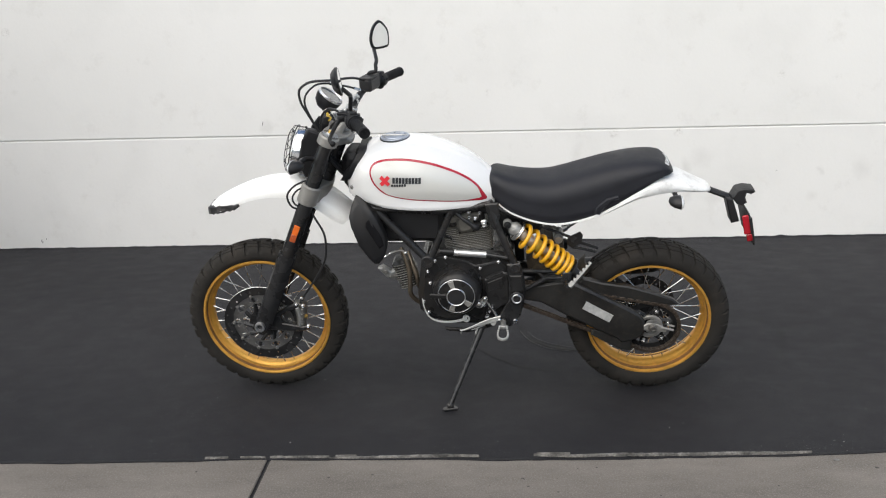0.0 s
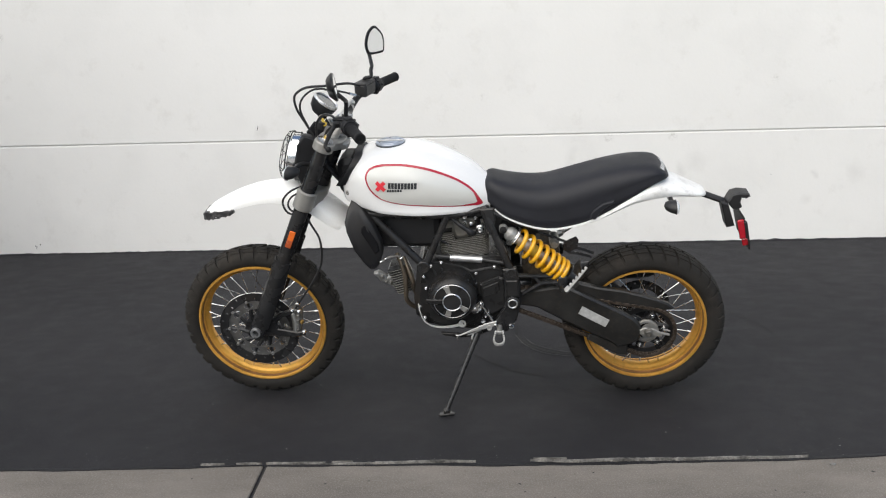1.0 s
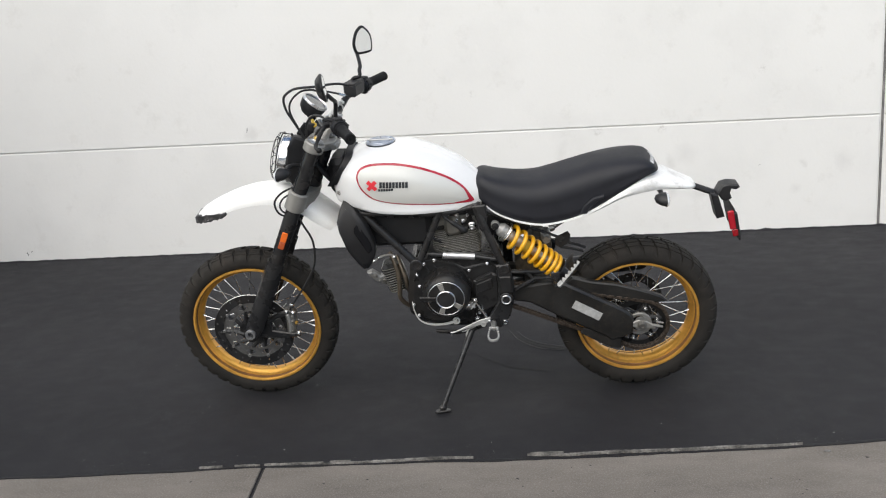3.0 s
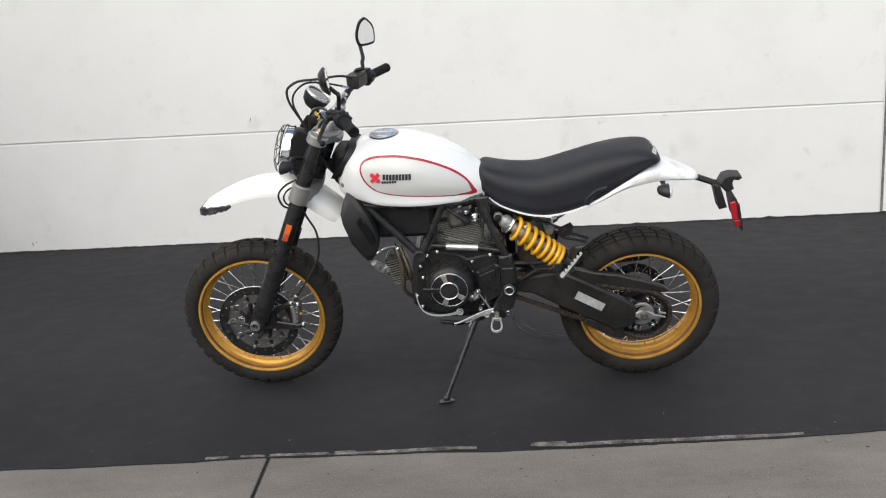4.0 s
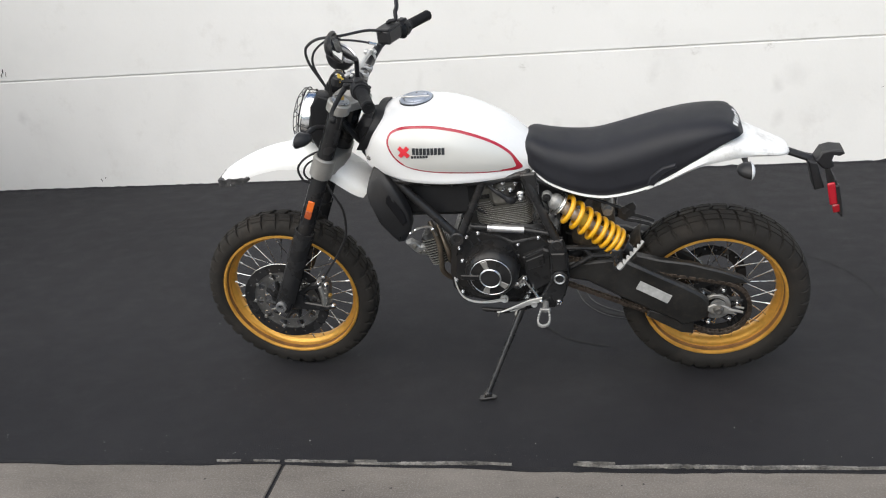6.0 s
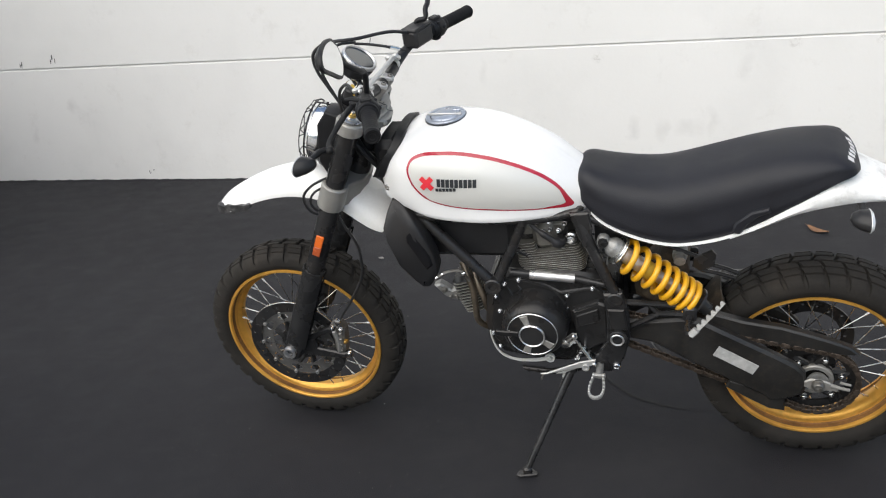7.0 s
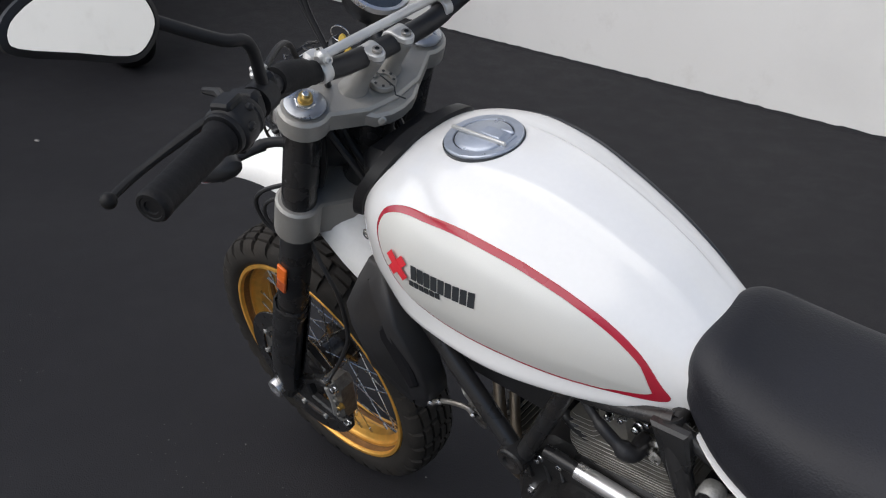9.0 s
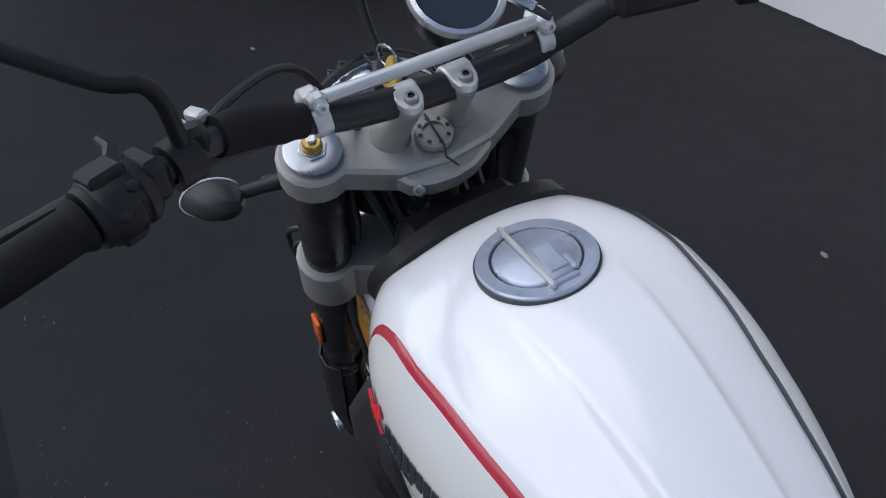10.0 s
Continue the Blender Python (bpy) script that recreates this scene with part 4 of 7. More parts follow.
for side in (-1, 1):
    g = G()
    lathe(g, fk(-0.002, side * 0.1155), -FD, [(0.024, 0), (0.024, 0.004), (0.0285, 0.004), (0.0285, 0.0065), (0.026, 0.0078), (0.013, 0.0078), (0.0125, 0.012), (0.0, 0.012)], 32)
    part("fork_cap", g, "cap_alloy", top_clamp, "bright dished fork cap")
    g = G()
    lathe(g, fk(-0.013, side * 0.1155), -FD, [(0.0105, -0.004), (0.0105, 0.003), (0.0100, 0.004), (0.0095, 0.004), (0.0095, 0.0085), (0.0085, 0.0100), (0.0050, 0.0100)], 6 * 4)
    part("adjuster", g, "brass", top_clamp, "brass fork adjuster")
    g = G()
    lathe(g, fk(-0.0095, side * 0.1155), -FD, [(0.0150, -0.001), (0.0150, 0.0025), (0.0138, 0.0035), (0.0, 0.0035)], 6)
    lathe(g, fk(-0.022, side * 0.1155), -FD, [(0.0050, 0.0), (0.0050, 0.0045), (0.0040, 0.0055), (0.0, 0.0055)], 14)
    part("adjuster_nut", g, "steel", top_clamp, "bright adjuster nut and screw")
g = G()
ST = fk(-0.006, -0.004, -0.036)
lathe(g, ST, -FD, [(0.019, 0), (0.019, 0.007), (0.0178, 0.0085), (0.0115, 0.0085), (0.0115, 0.005), (0.0, 0.005)], 30)
for k in range(8):
    a = 2 * math.pi * k / 8
    u, w, d = frame_of(FD)
    lathe(g, ST - FD * 0.009 + (u * math.cos(a) + w * math.sin(a)) * 0.0146, -FD, [(0.0, 0.0002), (0.0022, 0.0002), (0.0022, 0.0008), (0.0, 0.0008)], 8, mi=1)
part("stem_nut", g, ["cast", "ink"], top_clamp, "ringed steering stem nut")
g = G()
tube(g, [ST - FD * 0.0105 + FN * 0.02, ST - FD * 0.0105 - FN * 0.021, ST + FD * 0.002 - FN * 0.026, ST + FD * 0.002 - FN * 0.040 + Y * 0.006], 0.0012, 5)
part("paint_mark", g, "ink", top_clamp, "thin black alignment mark")
g = G()
tube(g, [fk(0.03, 0, -0.024), fk(zs(0.87), 0, -0.024)], 0.034, 18)
part("steering_head", g, "black", moto, "black steering head tube")

# --- handlebar ---
BAR = Vector((-1.104, 0, 1.161))
bar_pts = [BAR + Vector(v) for v in ((0, 0, 0), (0, 0.08, 0.002), (0.002, 0.125, 0.012), (0.016, 0.17, 0.032), (0.040, 0.215, 0.050), (0.075, 0.30, 0.056), (0.127, 0.425, 0.058))]
full = [Vector((p.x, -p.y, p.z + 0.010 * min(1.0, p.y / 0.11) * max(0.0, 1 - max(0.0, p.y - 0.15) / 0.15))) for p in reversed(bar_pts[1:])] + [Vector((p.x + 0.006 * p.y / 0.42, p.y, p.z - 0.017 * p.y / 0.42)) for p in bar_pts]
g = G()
tube(g, full, [0.0112, 0.0112, 0.0118, 0.0135, 0.0145, 0.0145, 0.0145, 0.0135, 0.0118, 0.0112, 0.0112], 16, smooth=6)
handlebar = part("handlebar", g, "plastic", moto, "black tapered off-road handlebar")
for side in (-1, 1):
    g = G()
    c = BAR + Y * (side * 0.0275 - 0.005)
    # strap over the bar, narrowing to a rounded boss behind it
    line = spline([(-1.1225, 0, 1.150), (-1.1225, 0, 1.164), (-1.115, 0, 1.1755), (-1.104, 0, 1.1790), (-1.094, 0, 1.1765), (-1.084, 0, 1.1725), (-1.0745, 0, 1.1690)], 5)
    vs = []
    run = [0.0]
    for p, q in zip(line, line[1:]):
        run.append(run[-1] + (q - p).length)
    for i, p in enumerate(line):
        left = run[-1] - run[i]
        w = 0.0165 - 0.0050 * run[i] / run[-1]
        if left < 0.0110:
            w = math.sqrt(max(0.0110 ** 2 - (0.0110 - left) ** 2, 4e-6))
        t = (line[min(i + 1, len(line) - 1)] - line[max(i - 1, 0)]).normalized()
        nn = Vector((-t.z, 0, t.x))
        e = min(0.0018, w * 0.5)
        for dy, h in ((-w + e, 0.0), (-w, -e), (-w, -0.0085), (w, -0.0085), (w, -e), (w - e, 0.0)):
            vs.append(p + nn * h + Y * (c.y + dy))
    g.add(vs, rings(len(line), 6))
    part("bar_riser", g, "cast_light", top_clamp, "pale aluminium handlebar clamp")
    # post leaning back from its flange on the yoke to the boss
    g = G()
    foot = Vector((-1.150, c.y * 1.25, 1.098))
    d = Vector((-1.0855, c.y, 1.166)) - foot
    L = d.length
    lathe(g, foot, d, [(0.0, 0.0), (0.0235, 0.0), (0.0205, 0.012), (0.0150, 0.024), (0.0122, 0.040), (0.0112, L - 0.016), (0.0108, L - 0.002), (0.0, L - 0.001)], 22)
    part("riser_post", g, "cast", top_clamp, "grey cast post under the clamp")
    g = G()
    lathe(g, Vector((-1.0855, c.y, 1.1725)), (0.36, 0, 1), [(0.0, 0.0), (0.0068, 0.0), (0.0068, 0.005), (0.0058, 0.006), (0.0034, 0.006)], 16, cap=False)
    part("clamp_bolt", g, "dull", top_clamp)
    g = G()
    lathe(g, Vector((-1.0855, c.y, 1.1725)), (0.36, 0, 1), [(0.0036, 0.0058), (0.0034, 0.003), (0.0, 0.003)], 6, cap=False)
    part("bolt_socket", g, "ink", top_clamp)
    # brace clamp on the bar
    g = G()
    bc = BAR + Vector((0.001, side * 0.112, 0.010 if side > 0 else 0.018))
    lathe(g, bc - Y * 0.011, Y, [(0.0128, 0.003), (0.0160, 0.003), (0.0168, 0.005), (0.0168, 0.016), (0.0160, 0.018), (0.0128, 0.018)], 20, closed=True)
    block(g, bc + Vector((0.007, 0, 0.020)), (0.022, 0.016, 0.018), 0.006, Matrix.Rotation(radians(-20), 3, "Y"))
    block(g, bc + Vector((-0.010, 0.003 * side, 0.017)), (0.020, 0.022, 0.016), 0.005, Matrix.Rotation(radians(25), 3, "Y"))
    bolt(g, bc + Vector((0.016, 0, 0.018)), (1, 0, 0.2), 0.0052, 0.006)
    part("brace_clamp", g, "cast_light", handlebar, "bright brace clamp")
g = G()
bz = BAR + Vector((0.006, 0, 0.038))
dn = Vector((0, 0, 0.007))
tube(g, [bz - Y * 0.116, bz - Y * 0.108, bz + Y * 0.108 - dn, bz + Y * 0.116 - dn], [0.0052, 0.0064, 0.0064, 0.0052], 16)
part("cross_brace", g, "cast_light", handlebar, "bright aluminium handlebar cross brace")
gd = (bar_pts[6] - bar_pts[5]).normalized()
for side in (-1, 1):
    fl = lambda v: Vector((v.x + (0.006 if side > 0 else 0.0) * v.y / 0.42, side * v.y, v.z - (0.017 if side > 0 else 0.0) * v.y / 0.42))
    d = fl(gd)
    e0 = fl(bar_pts[6])
    g = G()
    prof = [(0.0, 0.003), (0.007, 0.003), (0.008, 0.001), (0.012, 0.001), (0.013, 0.0), (0.016, 0), (0.0185, 0.004), (0.0185, 0.010)]
    for i in range(9):
        h = 0.012 + i * 0.012
        prof += [(0.0176, h), (0.0178, h + 0.003), (0.0178, h + 0.008), (0.0176, h + 0.011)]
    prof += [(0.019, 0.122), (0.021, 0.126), (0.021, 0.130), (0.013, 0.131)]
    lathe(g, e0 + d * 0.012, -d, prof, 18)
    part("grip", g, "grip", handlebar, "ribbed black rubber grip")
    # switch housing
    c = e0 - d * 0.148
    g = G()
    u = Vector((0, 0, 1)) - d * d.z
    u.normalize()
    w = d.cross(u)
    R3 = Matrix((d, w, u)).transposed()
    lathe(g, c - d * 0.026, d, [(0.013, 0), (0.022, 0.002), (0.0265, 0.008), (0.0270, 0.014), (0.0255, 0.016), (0.0255, 0.019), (0.0280, 0.021), (0.0285, 0.042), (0.0265, 0.046), (0.0250, 0.047), (0.0250, 0.050), (0.0240, 0.053), (0.013, 0.054)], 24)
    block(g, c + u * 0.003, (0.050, 0.050, 0.044), 0.013, R3)
    block(g, c + u * 0.006 - d * 0.028, (0.022, 0.040, 0.036), 0.006, R3)
    part("switch_box", g, "bar_black", handlebar, "black switch cluster")
    for off, size in ((u * 0.026 + d * 0.004, (0.030, 0.026, 0.014)), (d * 0.002 - u * 0.024, (0.022, 0.022, 0.018)), (Vector((0.026, 0, 0.004)), (0.012, 0.016, 0.010)), (Vector((0.022, 0, 0.018)) - d * 0.014, (0.010, 0.010, 0.008))):
        g = G()
        block(g, c + off, size, 0.003, R3)
        part("switch_button", g, "bar_black", handlebar)
    if side < 0:
        g = G()
        tube(g, [c + u * 0.02, c + u * 0.024 - d * 0.01 + Vector((-0.03, 0, 0)), c + u * 0.02 + Vector((-0.052, 0, 0.004)) - d * 0.004], [0.006, 0.006, 0.004], 8)
        part("flasher_trigger", g, "bar_black", handlebar)
    # lever and its perch
    pc = e0 - d * 0.205
    g = G()
    lathe(g, pc - d * 0.013, d, [(0.0128, 0), (0.020, 0.001), (0.020, 0.025), (0.0128, 0.026)], 16, closed=True)
    fwd = Vector((-1, 0, -0.25)).normalized()
    block(g, pc + fwd * 0.026, (0.022, 0.034, 0.020), 0.005, R3)
    part("lever_perch", g, "bar_black", handlebar)
    g = G()
    tip = e0 + d * 0.004 + fwd * 0.105 + Vector((0, side * 0.006, -0.006))
    lv = [pc + fwd * 0.034, pc + fwd * 0.050 + d * 0.03, pc + fwd * 0.070 + d * 0.075, tip - d * 0.05, tip]
    tube(g, lv, [0.007, 0.0085, 0.0075, 0.0065, 0.006], 10, smooth=5, squash=0.7)
    ball(g, tip, 0.0095, 10, 8)
    part("lever", g, "lever_black", handlebar, "black ball-ended lever")
    # mirror
    mb = e0 - d * 0.222 + Vector((0, 0, 0.012))
    cor = Vector((-1.032, 0.236, 1.278)) if side > 0 else Vector((-1.042, -0.236, 1.292))
    mc = Vector((-1.034, 0.394, 1.356)) if side > 0 else Vector((-1.046, -0.400, 1.370))
    root = mc + (Vector((-0.022, -0.022, -0.046)) if side > 0 else Vector((-0.018, 0.075, -0.024)))
    g = G()
    near_stalk = [Vector(v) for v in ((-1.053, -0.230, 1.210), (-1.051, -0.231, 1.245), (-1.047, -0.233, 1.274), (-1.046, -0.242, 1.291), (-1.047, -0.268, 1.303))] + [root]
    tube(g, near_stalk if side < 0 else [mb, mb + Vector((0.002, side * 0.002, 0.030)), cor + Vector((0, -side * 0.012, -0.022)), cor, cor + Vector((0, side * 0.03, 0.010)), root], 0.0072, 10, smooth=5)
    block(g, mb + Vector((0, 0, -0.002)), (0.022, 0.022, 0.026), 0.005)
    stalk = part("mirror", g, "bar_black", moto, "black bar mirror on a bent stalk")
    face = Vector((0.979, 0.173, 0.105)).normalized() if side < 0 else Vector((0.84, -0.52, 0.02)).normalized()
    hx = (Vector((0, 0, 1)) - face * face.z).normalized()
    hy = face.cross(hx)
    # rounded pentagon-like outline, height and width
    if side < 0:
        o2 = loop_spline([(0.043, 0.069, 0), (0.026, 0.083, 0), (0.010, 0.075, 0), (-0.017, 0.024, 0), (-0.045, -0.030, 0), (-0.046, -0.058, 0), (-0.030, -0.083, 0), (-0.008, -0.088, 0), (0.018, -0.077, 0), (0.040, -0.049, 0), (0.051, -0.006, 0), (0.052, 0.034, 0)], 3)
        o2 = [(p.x, p.y * 0.93) for p in o2]
    else:
        o2 = loop_spline([(0.0, 0.046, 0), (0.028, 0.036, 0), (0.055, 0.014, 0), (0.062, -0.012, 0), (0.055, -0.038, 0), (0.03, -0.043, 0), (-0.040, -0.038, 0), (-0.060, -0.020, 0), (-0.060, 0.004, 0), (-0.038, 0.032, 0)], 4)
        o2 = [(p.y * 1.24, p.x * -0.90) for p in o2]
    ins = inset(o2, 0.0055 if side < 0 else 0.0080)
    mid = [sum(p[k] for p in o2) / len(o2) for k in (0, 1)]
    deep = [(mid[0] + (p[0] - mid[0]) * 0.78, mid[1] + (p[1] - mid[1]) * 0.78) for p in o2]
    deeper = [(mid[0] + (p[0] - mid[0]) * 0.60, mid[1] + (p[1] - mid[1]) * 0.60) for p in o2]
    to = lambda p, h: mc + hx * p[0] + hy * p[1] + face * h
    vs = []
    for pl, h in ((deeper, -0.021), (deep, -0.015), (o2, -0.004), (o2, 0.002), (ins, 0.004), (ins, 0.0015)):
        vs += [to(p, h) for p in pl]
    g = G()
    g.add(vs, rings(6, len(o2)))
    part("mirror_shell", g, "bar_black", stalk, "black mirror shell")
    g = G()
    gl = inset(o2, 0.0068 if side < 0 else 0.0093)
    vs = [to(p, 0.0022) for p in gl] + [to(p, 0.0034) for p in gl]
    g.add(vs, rings(2, len(gl)))
    part("mirror_glass", g, "mirror", stalk, "flat mirror glass")

# rubber sleeve and small bright fittings on the left of the bar
g = G()
tube(g, [Vector((-1.1005, -0.128, 1.184)), Vector((-1.0885, -0.168, 1.203)), Vector((-1.070, -0.205, 1.217))], [0.0155, 0.0185, 0.0185, 0.0170], 16, smooth=4)
part("bar_sleeve", g, "grip", handlebar, "black rubber sleeve on the handlebar")
for at, size, turn in (((-1.086, -0.210, 1.232), (0.020, 0.012, 0.010), 30), ((-1.070, -0.226, 1.236), (0.010, 0.012, 0.009), 10)):
    g = G()
    block(g, at, size, 0.0025, Matrix.Rotation(radians(turn), 3, "Z"))
    part("perch_screw", g, "cast_light", handlebar, "bright perch fitting")

# right brake reservoir
g = G()
rv = Vector((-1.055, 0.205, 1.216))
block(g, rv, (0.052, 0.085, 0.050), 0.008, Matrix.Rotation(radians(-18), 3, "Z"))
block(g, rv + Vector((0, 0, 0.024)), (0.050, 0.083, 0.010), 0.003, Matrix.Rotation(radians(-18), 3, "Z"))
part("brake_reservoir", g, "plastic", handlebar, "black boxy brake fluid reservoir")

# --- instrument ---
gc, gn = Vector((-1.182, 0.068, 1.205)), Vector((0.62, 0.0, 0.78)).normalized()
g = G()
lathe(g, gc, gn, [(0.0, -0.052), (0.026, -0.050), (0.042, -0.034), (0.048, -0.012), (0.049, 0.004), (0.046, 0.006)], 40, cap=False)
dash = part("instrument", g, "plastic", moto, "round black instrument with a silver bezel")
g = G()
lathe(g, gc, gn, [(0.0495, 0.000), (0.0505, 0.004), (0.0485, 0.009), (0.044, 0.010), (0.042, 0.006), (0.044, 0.003)], 44, closed=True)
part("bezel", g, "alu", dash, "silver bezel")
g = G()
lathe(g, gc, gn, [(0.0, 0.0045), (0.043, 0.0045), (0.043, 0.003), (0.0, 0.003)], 40)
part("display", g, "display", dash, "dark glossy display")
g = G()
tube(g, [gc - gn * 0.045, fk(0.01, 0.05, 0.012)], 0.012, 10)
part("bracket", g, "black", dash)

# ignition key with yellow tag
g = G()
kc = fk(-0.03, -0.012, 0.042)
lathe(g, kc + FD * 0.028, -FD, [(0.0, 0), (0.017, 0), (0.017, 0.024), (0.013, 0.028), (0.0, 0.028)], 20)
key = part("ignition_lock", g, "plastic", moto, "black ignition lock")
g = G()
tag = [(0.012 * math.cos(a) * (1 if math.sin(a) < 0 else 0.55), 0.016 * math.sin(a)) for a in (2 * math.pi * k / 20 for k in range(20))]
kr = Matrix.Rotation(radians(35), 3, "Z") @ Matrix.Rotation(radians(-28), 3, "X")
slab(g, tag, -0.004, 0.004, 0.0015, lambda x, y, z: kc + Vector((0.006, -0.002, -0.004)) + kr @ Vector((x, y, z)))
part("key", g, "yellow", key, "key with a yellow tag")
g = G()
tube(g, [kc + Vector((0.004, -0.002, 0.013)) + Vector((0.014 * math.cos(a), 0.004 * math.cos(a), 0.012 * math.sin(a))) for a in (2 * math.pi * k / 16 for k in range(16))], 0.0011, 6, closed=True)
part("key_ring", g, "steel", key)

# --- headlight ---
hc, hn = Vector((-1.315, 0, 1.028)), Vector((-0.972, 0, 0.235)).normalized()
g = G()
lathe(g, hc, -hn, [(0.083, 0.0), (0.085, 0.004), (0.085, 0.012), (0.087, 0.016), (0.087, 0.030), (0.083, 0.034)], 48, cap=False)
lamp = part("headlight", g, "chrome", moto, "round chrome headlight with a wire stone guard")
g = G()
lathe(g, hc, -hn, [(0.086, 0.031), (0.0885, 0.036), (0.088, 0.060), (0.080, 0.085), (0.066, 0.108), (0.04, 0.122), (0.0, 0.126)], 40, cap=False)
part("bowl", g, "plastic", lamp, "black headlight bowl")
g = G()
lathe(g, hc, hn, [(0.082, -0.004), (0.078, 0.004), (0.06, 0.012), (0.03, 0.017), (0.0, 0.018)], 40, cap=False)
part("lens", g, "lens", lamp, "clear domed headlight lens")
g = G()
hu, hw2 = (Vector((0, 0, 1)) - hn * hn.z).normalized(), Y
cp = lambda r, a, h: hc + hn * h + (hu * math.sin(a) + hw2 * math.cos(a)) * r
tube(g, [cp(0.090, 2 * math.pi * k / 40, 0.004) for k in range(40)], 0.0024, 6, closed=True)
tube(g, [cp(0.070, 2 * math.pi * k / 36, 0.026) for k in range(36)], 0.0014, 6, closed=True)
for k in range(8):
    a = 2 * math.pi * (k + 0.5) / 8
    tube(g, [cp(0.090, a, 0.004), cp(0.084, a + 0.1, 0.020), cp(0.070, a + 0.2, 0.026)], 0.0014, 5)
    tube(g, [cp(0.090, a, 0.004), cp(0.084, a - 0.1, 0.020), cp(0.070, a - 0.2, 0.026)], 0.0014, 5)
for h in (-0.03, 0.03):
    x = math.sqrt(0.070 ** 2 - h * h)
    tube(g, [hc + hn * 0.026 + hu * x + Y * h, hc + hn * 0.027 - hu * x + Y * h], 0.0014, 5)
    tube(g, [hc + hn * 0.027 + hu * h + Y * x, hc + hn * 0.027 + hu * h - Y * x], 0.0014, 5)
for a in (0, math.pi / 2, math.pi, -math.pi / 2):
    tube(g, [cp(0.090, a, 0.004), cp(0.092, a, -0.028)], 0.0024, 6)
    ball(g, cp(0.092, a, -0.028), 0.005, 8, 6)
part("stone_guard", g, "black", lamp, "black wire stone guard")
for side in (-1, 1):
    g = G()
    slab(g, [(-1.268, 1.090), (-1.236, 1.128), (-1.196, 1.112), (-1.168, 1.066), (-1.190, 0.985), (-1.215, 0.940), (-1.262, 0.930), (-1.286, 0.985)], side * 0.078, side * 0.092, 0.005)
    part("headlight_bracket", g, "bar_black", lamp, "black headlight side bracket")

# indicators
def indicator(at, out, back, label):
    """A short stalk with an almond-shaped lamp; out points away from the bike, back the way its lens faces."""
    at, out, back = Vector(at), Vector(out).normalized(), Vector(back).normalized()
    g = G()
    ti = at + out * 0.062
    tube(g, [at, at + out * 0.02, ti - out * 0.012], [0.010, 0.008, 0.008], 10)
    ob = part("indicator", g, "plastic", moto, label)
    up = out.cross(back).normalized()
    g = G()
    vs, n = [], 16
    for r, h in ((0.0, -0.032), (0.55, -0.026), (0.85, -0.012), (1.0, 0.006), (1.0, 0.010)):
        for k in range(n):
            a = 2 * math.pi * k / n
            vs.append(ti + out * 0.012 + back * h + (out * math.cos(a) * 0.033 + up * math.sin(a) * 0.023) * max(r, 0.01))
    g.add(vs, rings(5, n))
    part("indicator_body", g, "plastic", ob)
    g = G()
    vs = []
    for r, h in ((0.97, 0.009), (0.85, 0.015), (0.5, 0.019), (0.01, 0.020)):
        for k in range(n):
            a = 2 * math.pi * k / n
            vs.append(ti + out * 0.012 + back * h + (out * math.cos(a) * 0.033 + up * math.sin(a) * 0.023) * r)
    g.add(vs, rings(4, n))
    part("indicator_lens", g, "lens", ob, "clear indicator lens")
    g = G()
    tube(g, [ti + out * 0.012 + back * 0.009 + out * (math.cos(a) * 0.0335) + up * (math.sin(a) * 0.0235) for a in (2 * math.pi * k / 28 for k in range(28))], 0.0014, 6, closed=True)
    part("indicator_rim", g, "lens", ob, "pale rim of the lens")


for side in (-1, 1):
    indicator((-1.256, side * 0.138, 1.034), (-0.20, side, -0.02), (-1, side * 0.2, 0.0), "black front indicator with a clear lens")
    g = G()
    tube(g, [(-1.266, side * 0.155, 1.034), (-1.248, side * 0.125, 1.034), (-1.225, side * 0.105, 1.025), (-1.205, side * 0.100, 1.01)], 0.008, 10, smooth=4)
    part("indicator_bracket", g, "plastic", moto, "black bracket of the front indicator")
    indicator((0.052, side * 0.085, 0.868), (0.02, side, -0.12), (1, side * 0.15, -0.05), "black rear indicator with a clear lens")

# --- front mudguard ---
crest = spline([(-1.665, 0, 0.812), (-1.635, 0, 0.838), (-1.57, 0, 0.873), (-1.49, 0, 0.904), (-1.40, 0, 0.922), (-1.31, 0, 0.918), (-1.23, 0, 0.886), (-1.17, 0, 0.840), (-1.118, 0, 0.790)], 6)
halfw = smooth_table([(0.0, 0.030, 0.014), (0.06, 0.052, 0.030), (0.2, 0.066, 0.038), (0.4, 0.074, 0.046), (0.6, 0.078, 0.056), (0.8, 0.088, 0.056), (0.92, 0.089, 0.052), (1.0, 0.083, 0.040)], 8)
g = G()
vs = []
m = 15
for lay in (0.0, 0.0035):
    for i, p in enumerate(crest):
        s = i / (len(crest) - 1)
        hw, dp = lerp_table(halfw, s)
        t = (crest[min(i + 1, len(crest) - 1)] - crest[max(i - 1, 0)]).normalized()
        nn = Vector((-t.z, 0, t.x))
        if nn.z < 0:
            nn = -nn
        for k in range(m):
            a = -1 + 2 * k / (m - 1)
            drop = dp * (abs(a) ** 2.6)
            mid = 0.006 * max(0, 1 - (a / 0.45) ** 2)
            vs.append(p + Y * hw * math.sin(a * math.pi / 2) - nn * (drop - mid + lay))
n = len(crest)
tot = n * m
fs = rings(n, m, wrap=False)
fs += [tuple(i + tot for i in reversed(q)) for q in rings(n, m, wrap=False)]
